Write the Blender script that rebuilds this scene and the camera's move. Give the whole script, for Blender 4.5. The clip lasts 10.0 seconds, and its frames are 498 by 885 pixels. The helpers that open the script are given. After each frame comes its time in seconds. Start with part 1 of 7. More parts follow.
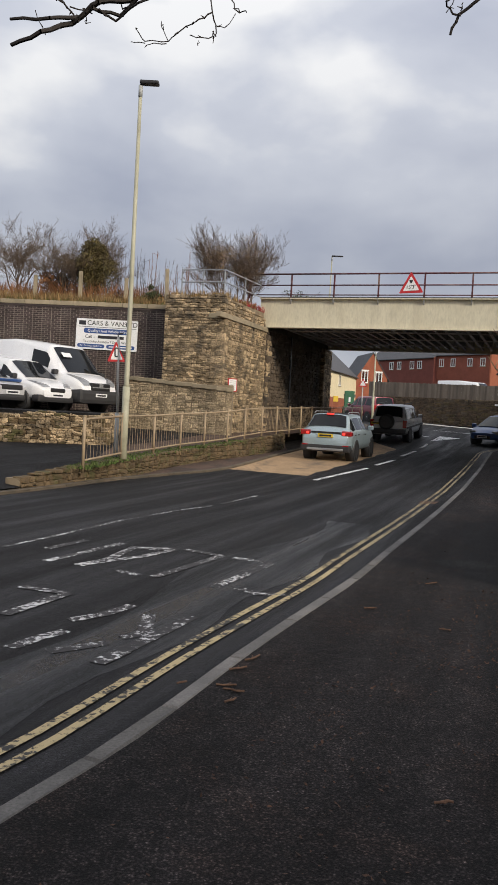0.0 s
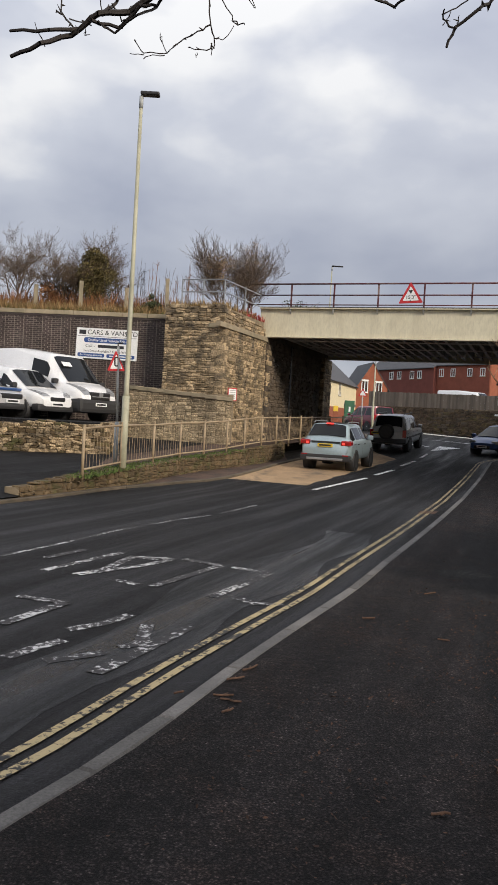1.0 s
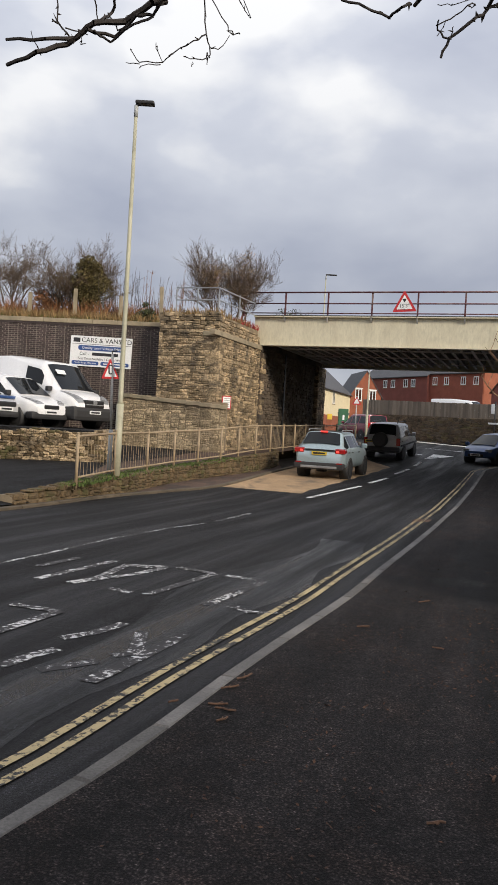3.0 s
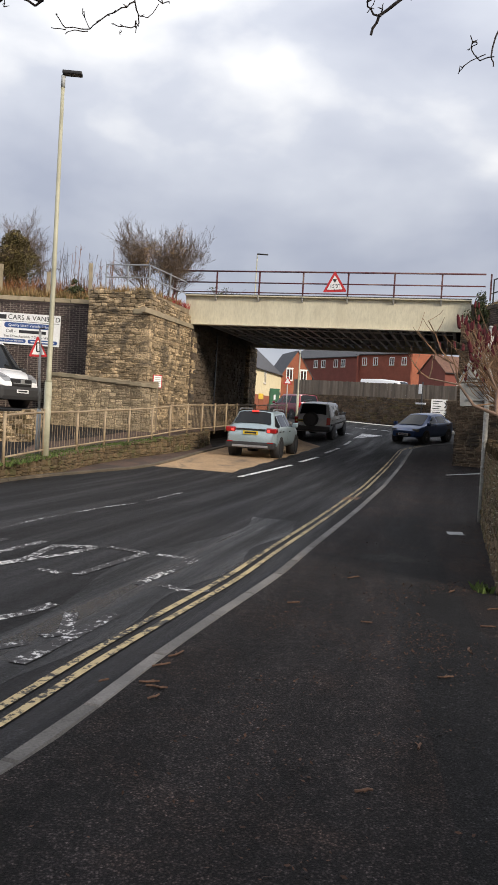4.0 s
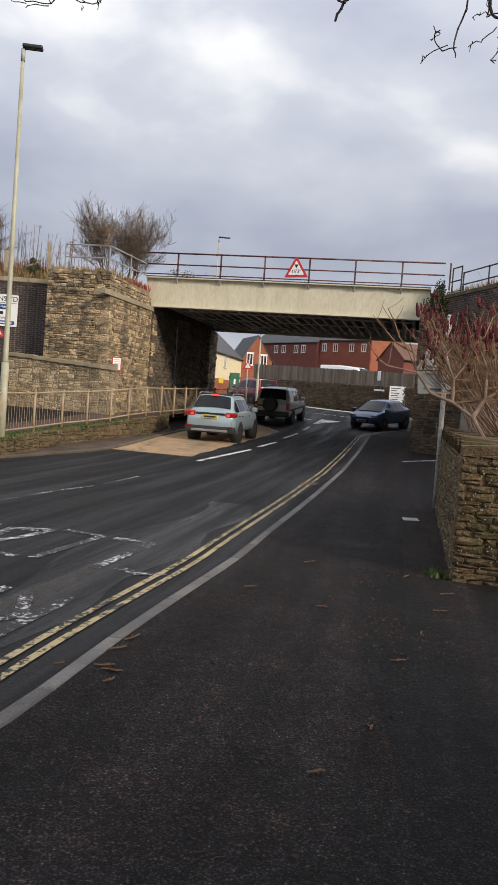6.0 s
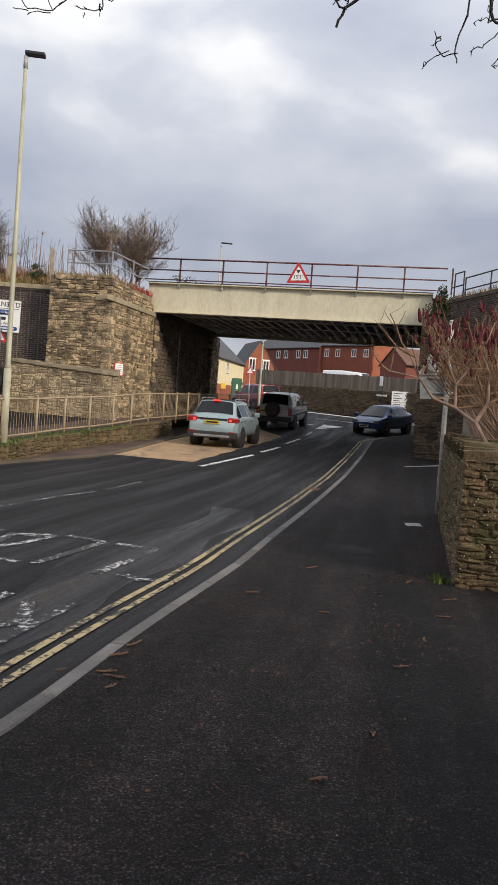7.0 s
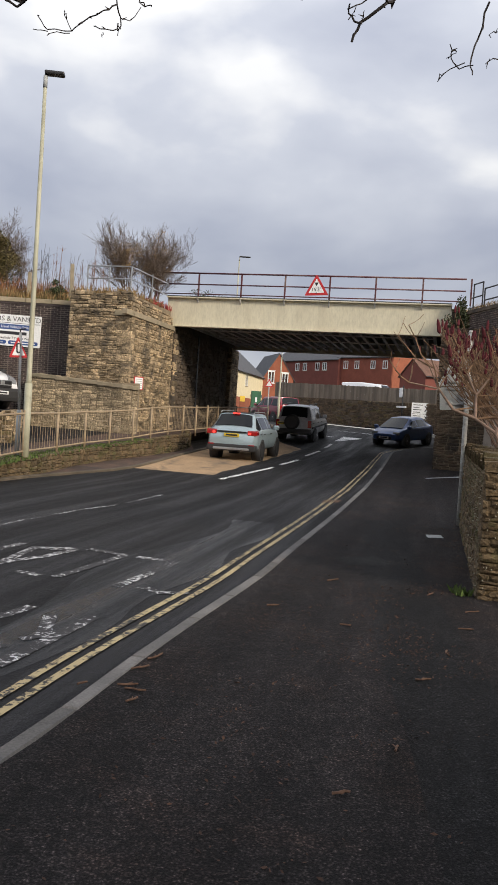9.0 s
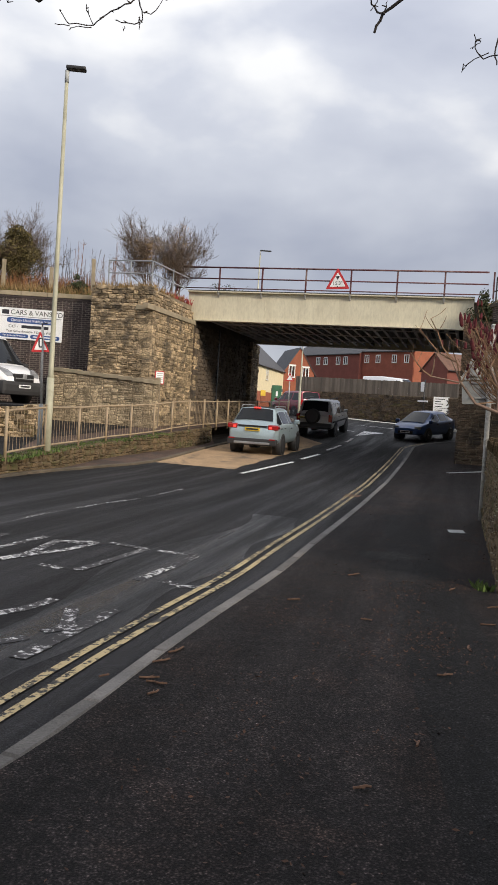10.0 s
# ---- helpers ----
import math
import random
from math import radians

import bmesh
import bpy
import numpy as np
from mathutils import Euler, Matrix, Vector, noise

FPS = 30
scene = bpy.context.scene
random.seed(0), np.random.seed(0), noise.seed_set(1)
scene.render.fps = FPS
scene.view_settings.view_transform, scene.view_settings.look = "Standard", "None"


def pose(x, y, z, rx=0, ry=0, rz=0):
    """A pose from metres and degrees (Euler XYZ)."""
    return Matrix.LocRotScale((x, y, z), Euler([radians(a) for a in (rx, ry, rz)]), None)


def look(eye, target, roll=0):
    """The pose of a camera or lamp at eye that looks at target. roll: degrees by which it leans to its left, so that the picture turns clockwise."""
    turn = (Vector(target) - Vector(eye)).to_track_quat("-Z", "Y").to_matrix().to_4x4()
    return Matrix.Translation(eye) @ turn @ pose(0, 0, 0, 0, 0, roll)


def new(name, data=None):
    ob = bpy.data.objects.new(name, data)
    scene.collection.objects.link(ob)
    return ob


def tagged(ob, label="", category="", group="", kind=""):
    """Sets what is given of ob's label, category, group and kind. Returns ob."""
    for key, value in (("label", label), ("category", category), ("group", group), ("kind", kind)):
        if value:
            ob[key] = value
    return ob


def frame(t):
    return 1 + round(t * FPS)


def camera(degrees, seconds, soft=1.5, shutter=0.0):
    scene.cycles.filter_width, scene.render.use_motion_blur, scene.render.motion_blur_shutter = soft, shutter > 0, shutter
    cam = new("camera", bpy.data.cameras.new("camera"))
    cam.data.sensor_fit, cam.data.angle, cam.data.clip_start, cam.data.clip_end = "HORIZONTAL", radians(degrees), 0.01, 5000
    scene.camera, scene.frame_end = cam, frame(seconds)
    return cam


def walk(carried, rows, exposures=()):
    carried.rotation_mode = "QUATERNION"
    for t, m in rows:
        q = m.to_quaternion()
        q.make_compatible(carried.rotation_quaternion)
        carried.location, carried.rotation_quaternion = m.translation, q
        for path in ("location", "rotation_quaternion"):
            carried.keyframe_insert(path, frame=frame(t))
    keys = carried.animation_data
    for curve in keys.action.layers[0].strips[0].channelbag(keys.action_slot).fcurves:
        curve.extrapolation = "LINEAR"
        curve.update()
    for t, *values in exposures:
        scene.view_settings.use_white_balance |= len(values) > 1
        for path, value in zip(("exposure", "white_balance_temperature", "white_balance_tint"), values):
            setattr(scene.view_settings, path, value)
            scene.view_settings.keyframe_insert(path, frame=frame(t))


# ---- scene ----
cam = camera(33.9, 10.0, soft=0.9)
# seconds, x, y, z, yaw, pitch, roll
PATH = [
    (0.0, -0.0137, 0.0025, 1.6219, -0.0087, -2.1639, -3.0817),
    (0.5, -0.0053, 0.0020, 1.6264, -0.0099, -1.6891, -3.1662),
    (1.0, 0.0000, 0.0000, 1.6230, 0.0000, -1.5000, -3.2000),
    (1.5, -0.0024, -0.0030, 1.6249, -0.1234, -1.3114, -3.1877),
    (2.0, -0.0039, -0.0013, 1.6258, -0.3235, -1.0692, -3.3292),
    (3.5, -0.0058, 0.0031, 1.6158, -0.6296, -0.9014, -3.0799),
    (4.0, -0.0013, 0.0077, 1.6083, -5.2320, -2.0569, -3.3092),
    (4.5, 0.0150, 0.0023, 1.6048, -7.1586, -2.2400, -3.5624),
    (5.0, 0.0095, 0.0044, 1.6039, -9.1700, -2.2616, -4.2438),
    (5.5, -0.0009, -0.0037, 1.6104, -8.3829, -3.0210, -4.2795),
    (7.0, 0.0049, 0.0053, 1.6143, -7.8908, -2.6161, -4.1643),
    (7.5, 0.0044, -0.0006, 1.6160, -7.7491, -2.3897, -4.0673),
    (8.0, 0.0061, 0.0024, 1.6152, -7.6887, -2.1933, -3.9514),
    (8.5, 0.0048, 0.0029, 1.6120, -7.6263, -2.0238, -3.8270),
    (9.0, 0.0049, -0.0041, 1.6126, -6.5327, -1.8143, -3.6651),
    (9.5, 0.0103, 0.0045, 1.6107, -5.4794, -2.2083, -3.5619),
    (10.0, 0.0024, 0.0005, 1.6117, -5.0857, -2.3081, -3.6731),
]
walk(cam, [(t, pose(x, y, z, 90 + pitch, roll, yaw)) for t, x, y, z, yaw, pitch, roll in PATH],
     exposures=[(0.0, -0.13), (1.0, -0.09), (3.5, 0.0), (4.0, 0.12), (4.5, 0.18), (5.0, 0.22), (5.5, 0.08), (7.0, 0.02), (10.0, 0.04)])

# ---- sky and sun ----
SUN_AZ, SUN_EL = 140.0, 25.0          # degrees clockwise from +y; the sun stands low on the right, veiled by cloud
world = bpy.data.worlds.new("world")
scene.world = world
world.use_nodes = True
wn, wl = world.node_tree.nodes, world.node_tree.links
wn.clear()
w_out = wn.new("ShaderNodeOutputWorld")
w_bg = wn.new("ShaderNodeBackground")
w_sky = wn.new("ShaderNodeTexSky")
w_sky.sky_type, w_sky.sun_disc = "NISHITA", False
w_sky.sun_elevation, w_sky.sun_rotation = radians(SUN_EL), radians(SUN_AZ)
w_scale = wn.new("ShaderNodeVectorMath")
w_scale.operation, w_scale.inputs[3].default_value = "SCALE", 0.09
wl.new(w_sky.outputs[0], w_scale.inputs[0])
w_tc = wn.new("ShaderNodeTexCoord")
w_map = wn.new("ShaderNodeMapping")
w_map.inputs["Scale"].default_value = (1.0, 1.0, 1.9)
w_map.inputs["Location"].default_value = (0.35, 0.1, 0.55)
wl.new(w_tc.outputs["Generated"], w_map.inputs["Vector"])
w_n1 = wn.new("ShaderNodeTexNoise")
w_n1.inputs["Scale"].default_value, w_n1.inputs["Detail"].default_value = 3.4, 6.0
w_n1.inputs["Roughness"].default_value, w_n1.inputs["Distortion"].default_value = 0.44, 0.1
wl.new(w_map.outputs[0], w_n1.inputs["Vector"])
w_ramp = wn.new("ShaderNodeValToRGB")
w_ramp.color_ramp.elements[0].position, w_ramp.color_ramp.elements[0].color = 0.33, (0.52, 0.555, 0.675, 1)
w_ramp.color_ramp.elements[1].position, w_ramp.color_ramp.elements[1].color = 0.60, (1.08, 1.08, 1.09, 1)
e = w_ramp.color_ramp.elements.new(0.5)
e.color = (0.74, 0.77, 0.86, 1)
wl.new(w_n1.outputs["Fac"], w_ramp.inputs[0])
w_mix = wn.new("ShaderNodeMix")
w_mix.data_type = "RGBA"
w_mix.inputs[0].default_value = 0.9
wl.new(w_scale.outputs[0], w_mix.inputs[6])
wl.new(w_ramp.outputs[0], w_mix.inputs[7])
w_sep = wn.new("ShaderNodeSeparateXYZ")
wl.new(w_tc.outputs["Generated"], w_sep.inputs[0])
w_rise = wn.new("ShaderNodeMapRange")          # cloud is thicker and duller towards the horizon
w_rise.inputs["From Min"].default_value, w_rise.inputs["From Max"].default_value = 0.10, 0.46
w_rise.inputs["To Min"].default_value, w_rise.inputs["To Max"].default_value = 0.74, 1.04
wl.new(w_sep.outputs["Z"], w_rise.inputs["Value"])
w_mul = wn.new("ShaderNodeVectorMath")
w_mul.operation = "SCALE"
wl.new(w_mix.outputs[2], w_mul.inputs[0])
wl.new(w_rise.outputs[0], w_mul.inputs[3])
wl.new(w_mul.outputs[0], w_bg.inputs["Color"])
wl.new(w_bg.outputs[0], w_out.inputs[0])
w_bg.inputs["Strength"].default_value = 1.0

sun = new("sun", bpy.data.lights.new("sun", "SUN"))
sun.data.energy, sun.data.angle, sun.data.color = 3.2, radians(12), (1.0, 0.87, 0.70)
_a, _e = radians(SUN_AZ), radians(SUN_EL)
sun.matrix_world = look((0, 0, 30), (-20 * math.sin(_a), -20 * math.cos(_a), 30 - 20 * math.tan(_e)))


# ---- materials ----
def nd(nt, kind, **inputs):
    n = nt.nodes.new(kind)
    for k, v in inputs.items():
        n.inputs[k.replace("_", " ")].default_value = v
    return n


def mixer(nt, fac, a, b, blend="MIX"):
    m = nt.nodes.new("ShaderNodeMix")
    m.data_type, m.blend_type = "RGBA", blend
    for sock, v in ((m.inputs[0], fac), (m.inputs[6], a), (m.inputs[7], b)):
        if isinstance(v, (int, float)):
            sock.default_value = v
        elif isinstance(v, tuple):
            sock.default_value = (*v, 1) if len(v) == 3 else v
        else:
            nt.links.new(v, sock)
    return m.outputs[2]


def ramp(nt, fac, stops):
    r = nt.nodes.new("ShaderNodeValToRGB")
    els = r.color_ramp.elements
    while len(els) < len(stops):
        els.new(0.5)
    for el, (p, c) in zip(els, stops):
        el.position = p
        el.color = (c, c, c, 1) if isinstance(c, (int, float)) else (*c, 1)
    nt.links.new(fac, r.inputs[0])
    return r.outputs[0]


def material(name, base, rough=0.8, metal=0.0, vary=0.25, coarse=1.5, fine=40.0, bump=0.3, bump_scale=60.0, stain=None,
             stain_amount=0.5, per_object=0.0, per_island=0.0, stretch=(1, 1, 1), spec=0.5, depth=0.004, stain_scale=0.8, coat=0.0, grain=0.12):
    """A surface with a base colour, coarse and fine variation, stains of their own colour, and relief."""
    m = bpy.data.materials.new(name)
    m.use_nodes = True
    nt = m.node_tree
    bs = nt.nodes["Principled BSDF"]
    geo = nt.nodes.new("ShaderNodeNewGeometry")
    mp = nt.nodes.new("ShaderNodeMapping")
    mp.inputs["Scale"].default_value = stretch
    nt.links.new(geo.outputs["Position"], mp.inputs["Vector"])
    vec = mp.outputs[0]
    n1 = nd(nt, "ShaderNodeTexNoise", Scale=coarse, Detail=5.0, Roughness=0.6)
    n2 = nd(nt, "ShaderNodeTexNoise", Scale=fine, Detail=3.0, Roughness=0.7)
    for n in (n1, n2):
        nt.links.new(vec, n.inputs["Vector"])
    lo = tuple(c * (1 - vary) for c in base)
    hi = tuple(min(1, c * (1 + vary)) for c in base)
    c = mixer(nt, ramp(nt, n1.outputs["Fac"], [(0.3, 0.0), (0.7, 1.0)]), lo, hi)
    c = mixer(nt, 1.0, c, ramp(nt, n2.outputs["Fac"], [(0.32, 1 - grain), (0.5, 1.0), (0.7, 1 + 0.8 * grain)]), "MULTIPLY")
    if stain:
        n3 = nd(nt, "ShaderNodeTexNoise", Scale=stain_scale, Detail=8.0, Roughness=0.65, Distortion=0.6)
        nt.links.new(vec, n3.inputs["Vector"])
        f = ramp(nt, n3.outputs["Fac"], [(0.5, 0.0), (0.66, stain_amount)])
        c = mixer(nt, f, c, stain)
    if per_object or per_island:
        rnd = nt.nodes.new("ShaderNodeObjectInfo").outputs["Random"] if per_object else geo.outputs["Random Per Island"]
        k = per_object or per_island
        c = mixer(nt, 1.0, c, ramp(nt, rnd, [(0.0, 1 - k), (1.0, 1 + k * 0.6)]), "MULTIPLY")
    nt.links.new(c, bs.inputs["Base Color"])
    bs.inputs["Roughness"].default_value, bs.inputs["Metallic"].default_value = rough, metal
    bs.inputs["Specular IOR Level"].default_value = spec
    bs.inputs["Coat Weight"].default_value = coat
    if bump:
        nb = nd(nt, "ShaderNodeTexNoise", Scale=bump_scale, Detail=4.0, Roughness=0.65)
        nt.links.new(vec, nb.inputs["Vector"])
        b = nd(nt, "ShaderNodeBump", Strength=bump, Distance=depth)
        nt.links.new(nb.outputs["Fac"], b.inputs["Height"])
        nt.links.new(b.outputs[0], bs.inputs["Normal"])
    return m


def glowing(name, colour, strength):
    m = material(name, colour, bump=0)
    b = m.node_tree.nodes["Principled BSDF"]
    b.inputs["Emission Color"].default_value, b.inputs["Emission Strength"].default_value = (*colour, 1), strength
    return m


def worn_paint(name, colour, under, keep=0.5, scale=14.0, rough=0.7):
    """Road paint worn through to the asphalt under it."""
    m = material(name, under, rough=0.75, vary=0.3, fine=90, bump=0.5, bump_scale=120)
    nt = m.node_tree
    bs = nt.nodes["Principled BSDF"]
    old = bs.inputs["Base Color"].links[0].from_socket
    geo = nt.nodes.new("ShaderNodeNewGeometry")
    n = nd(nt, "ShaderNodeTexNoise", Scale=scale, Detail=8.0, Roughness=0.72)
    n2 = nd(nt, "ShaderNodeTexNoise", Scale=1.3, Detail=2.0)
    for q in (n, n2):
        nt.links.new(geo.outputs["Position"], q.inputs["Vector"])
    add = nt.nodes.new("ShaderNodeMath")
    add.operation = "MULTIPLY_ADD"
    nt.links.new(n2.outputs["Fac"], add.inputs[0])
    add.inputs[1].default_value = 0.35
    nt.links.new(n.outputs["Fac"], add.inputs[2])
    mask = ramp(nt, add.outputs[0], [(0.80 - 0.2 * keep - 0.03, 0.0), (0.80 - 0.2 * keep + 0.02, 1.0)])
    nt.links.new(mixer(nt, mask, old, colour), bs.inputs["Base Color"])
    return m


def glass(name, tint, rough=0.03):
    m = bpy.data.materials.new(name)
    m.use_nodes = True
    b = m.node_tree.nodes["Principled BSDF"]
    b.inputs["Base Color"].default_value, b.inputs["Roughness"].default_value = (*tint, 1), rough
    b.inputs["Specular IOR Level"].default_value = 0.9
    b.inputs["Coat Weight"].default_value = 0.6
    return m


def asphalt(name, base, patch, wet=0.4, patch_scale=0.35):
    m = material(name, base, rough=0.8, vary=0.22, coarse=0.7, fine=55, bump=1.0, bump_scale=95, stain=patch, stain_amount=0.6,
                 stain_scale=patch_scale, depth=0.010, spec=0.24)
    nt = m.node_tree
    bs = nt.nodes["Principled BSDF"]
    geo = nt.nodes.new("ShaderNodeNewGeometry")
    turn = nt.nodes.new("ShaderNodeMapping")
    turn.inputs["Rotation"].default_value = (0, 0, radians(20))
    nt.links.new(geo.outputs["Position"], turn.inputs["Vector"])
    mp = nt.nodes.new("ShaderNodeMapping")
    mp.inputs["Scale"].default_value = (1.5, 0.07, 1)
    nt.links.new(turn.outputs[0], mp.inputs["Vector"])
    n = nd(nt, "ShaderNodeTexNoise", Scale=1.4, Detail=6.0, Roughness=0.6)
    nt.links.new(mp.outputs[0], n.inputs["Vector"])
    nt.links.new(ramp(nt, n.outputs["Fac"], [(0.4, 0.85), (0.62, 0.85 - wet)]), bs.inputs["Roughness"])
    old = bs.inputs["Base Color"].links[0].from_socket
    v = nd(nt, "ShaderNodeTexVoronoi", Scale=130.0)
    nt.links.new(geo.outputs["Position"], v.inputs["Vector"])
    grain = ramp(nt, v.outputs["Color"], [(0.0, 0.35), (0.6, 0.9), (0.88, 1.7), (1.0, 3.6)])
    c = mixer(nt, 1.0, old, grain, "MULTIPLY")
    cells = nd(nt, "ShaderNodeTexVoronoi", Scale=72.0)
    nt.links.new(geo.outputs["Position"], cells.inputs["Vector"])
    c = mixer(nt, 1.0, c, ramp(nt, cells.outputs["Distance"], [(0.0, 2.6), (0.28, 1.15), (0.55, 0.3)]), "MULTIPLY")
    for sc, stops in ((2.3, [(0.33, 0.62), (0.5, 1.0), (0.68, 1.5)]), (13.0, [(0.3, 0.4), (0.5, 0.92), (0.62, 1.35), (0.78, 2.4)]), (48.0, [(0.32, 0.3), (0.53, 0.95), (0.64, 1.7), (0.74, 4.5)])):
        q = nd(nt, "ShaderNodeTexNoise", Scale=sc, Detail=5.0, Roughness=0.7)
        nt.links.new(geo.outputs["Position"], q.inputs["Vector"])
        c = mixer(nt, 1.0, c, ramp(nt, q.outputs["Fac"], stops), "MULTIPLY")
    c = mixer(nt, 1.0, c, ramp(nt, n.outputs["Fac"], [(0.33, 0.52), (0.5, 0.74), (0.66, 1.2)]), "MULTIPLY")
    nt.links.new(c, bs.inputs["Base Color"])
    return m


M_ROAD = asphalt("road_asphalt", (0.0178, 0.0165, 0.0198), (0.014, 0.013, 0.016), 0.28)
M_ROAD.node_tree.nodes["Principled BSDF"].inputs["Specular IOR Level"].default_value = 0.36
M_PATH = asphalt("footway_asphalt", (0.042, 0.034, 0.033), (0.078, 0.046, 0.033), 0.05, 0.9)
M_LEAFY = material("leaf_strewn_path", (0.085, 0.052, 0.038), rough=0.95, vary=0.4, coarse=1.2, fine=30, bump=0.8, bump_scale=50, stain=(0.035, 0.03, 0.028), stain_amount=0.8, stain_scale=1.4, grain=0.6)
M_DRIVE = asphalt("drive_asphalt", (0.026, 0.026, 0.029), (0.036, 0.036, 0.038), 0.1)
M_WET = asphalt("damp_asphalt", (0.028, 0.029, 0.034), (0.02, 0.02, 0.026), 0.6)
M_WET.node_tree.nodes["Principled BSDF"].inputs["Specular IOR Level"].default_value = 0.5
M_PATCH = asphalt("grey_patch", (0.05, 0.048, 0.045), (0.035, 0.034, 0.032), 0.05)
M_PATCH_DARK = asphalt("dark_patch", (0.028, 0.026, 0.0265), (0.028, 0.025, 0.023), 0.05)
M_PATCH_ROUGH = asphalt("rough_patch", (0.023, 0.0225, 0.0235), (0.024, 0.024, 0.024), 0.05)
M_BUFF = material("buff_surfacing", (0.40, 0.27, 0.155), rough=0.9, vary=0.25, coarse=0.8, fine=50, stain=(0.12, 0.095, 0.07), stain_amount=0.8, stain_scale=1.1, stretch=(1, 0.5, 1), grain=0.3)
M_KERB = material("kerb_concrete", (0.175, 0.165, 0.155), rough=0.85, vary=0.2, coarse=4, fine=70, stain=(0.10, 0.10, 0.10), stain_amount=0.6, per_object=0.4, grain=0.3)
M_KERB2 = material("dirty_kerb", (0.115, 0.092, 0.066), rough=0.9, vary=0.3, coarse=3, fine=60, stain=(0.07, 0.07, 0.06), per_object=0.3)
M_YELLOW = worn_paint("yellow_line_paint", (0.50, 0.40, 0.22), (0.035, 0.034, 0.034), 0.7, 18)
M_WHITE = worn_paint("white_line_paint", (0.80, 0.80, 0.79), (0.032, 0.032, 0.035), 0.86, 12)
M_WORN = worn_paint("worn_white_paint", (0.62, 0.62, 0.63), (0.028, 0.026, 0.028), 0.34, 19)
M_FAIR = worn_paint("fair_white_paint", (0.66, 0.66, 0.66), (0.028, 0.026, 0.028), 0.52, 19)
M_STONE = material("rubble_stone", (0.40, 0.305, 0.19), rough=0.92, vary=0.42, coarse=3.4, fine=26, bump=1.0, bump_scale=18, depth=0.045, grain=0.85, stain=(0.085, 0.072, 0.056), stain_amount=0.9, stain_scale=1.1, per_object=0.55)
M_STONE_FAR = material("rubble_stone_joined", (0.40, 0.305, 0.19), rough=0.92, vary=0.42, coarse=3.4, fine=26, bump=1.0, bump_scale=18, depth=0.045, grain=0.85, stain=(0.085, 0.072, 0.056), stain_amount=0.9, stain_scale=1.1, per_island=0.55)
M_STONE_PALE = material("pale_coursed_stone", (0.47, 0.375, 0.245), rough=0.92, vary=0.35, coarse=3.0, fine=26, bump=1.0, bump_scale=18, depth=0.045, grain=0.7, stain=(0.15, 0.12, 0.085), stain_amount=0.6, stain_scale=1.1, per_object=0.4)
M_MORTAR = material("old_mortar", (0.25, 0.20, 0.135), rough=0.95, vary=0.35, coarse=3, fine=60, bump=0.8, bump_scale=40, depth=0.01)
M_ABUT = material("dark_brown_stone", (0.12, 0.083, 0.052), rough=0.9, vary=0.4, coarse=2.5, fine=40, bump=1.0, bump_scale=26, depth=0.03, grain=0.6, stain=(0.026, 0.022, 0.018), stain_amount=0.8, stain_scale=1.6, per_object=0.4, per_island=0)
M_MOSS_STONE = material("mossy_stone", (0.135, 0.095, 0.052), rough=0.95, vary=0.35, coarse=4, fine=40, bump=1.0, bump_scale=30, depth=0.02, grain=0.6, stain=(0.085, 0.095, 0.03), stain_amount=0.7, stain_scale=2.6, per_object=0.35)
M_ENG_BRICK = material("dark_engineering_brick", (0.062, 0.044, 0.042), rough=0.75, vary=0.3, coarse=2, fine=50, stain=(0.12, 0.10, 0.09), stain_amount=0.5, per_object=0.45)
M_ENG_BRICK_J = material("dark_engineering_brick_joined", (0.062, 0.044, 0.042), rough=0.75, vary=0.3, coarse=2, fine=50, stain=(0.12, 0.10, 0.09), stain_amount=0.5, per_island=0.45)
M_BRICK_MORTAR = material("grey_mortar", (0.30, 0.26, 0.22), rough=0.95, vary=0.3, coarse=2, fine=60)
# dark brown stone with near-black blotches
M_DARK_STONE = material("dark_rough_stone", (0.11, 0.085, 0.062), rough=0.95, vary=0.4, coarse=1.5, fine=25, bump=1.0, bump_scale=10, depth=0.03, stain=(0.03, 0.03, 0.03), stain_amount=0.8)
M_CREAM = material("cream_girder_paint", (0.64, 0.60, 0.46), rough=0.55, vary=0.06, coarse=0.9, fine=15, bump=0.15, stain=(0.36, 0.31, 0.22), stain_amount=0.3, stain_scale=0.9, stretch=(1, 1, 0.3))
M_SOFFIT = material("grey_soffit_steel", (0.50, 0.50, 0.50), rough=0.6, vary=0.25, stain=(0.10, 0.08, 0.07))
M_DECK = material("dark_deck_plate", (0.05, 0.05, 0.05), rough=0.8, vary=0.3)
M_RAIL = material("maroon_rail_paint", (0.085, 0.022, 0.028), rough=0.6, vary=0.35, coarse=3, stain=(0.28, 0.22, 0.19), stain_amount=0.6, stain_scale=2.5)
M_BUFF_RAIL = material("tan_rail_paint", (0.37, 0.285, 0.185), rough=0.6, vary=0.2, coarse=4, stain=(0.22, 0.15, 0.09), stain_amount=0.5)
M_LAMP = material("pale_green_column_paint", (0.44, 0.43, 0.32), rough=0.5, vary=0.15, coarse=2, stain=(0.25, 0.24, 0.17))
M_BLACK = material("black_plastic", (0.018, 0.018, 0.02), rough=0.5, vary=0.2)
M_GREY_METAL = material("galvanised_steel", (0.34, 0.35, 0.36), rough=0.5, metal=0.5, vary=0.2, coarse=4)
M_WHITE_PAINT = material("white_car_paint", (0.80, 0.81, 0.83), rough=0.25, vary=0.03, bump=0, coat=0.5)
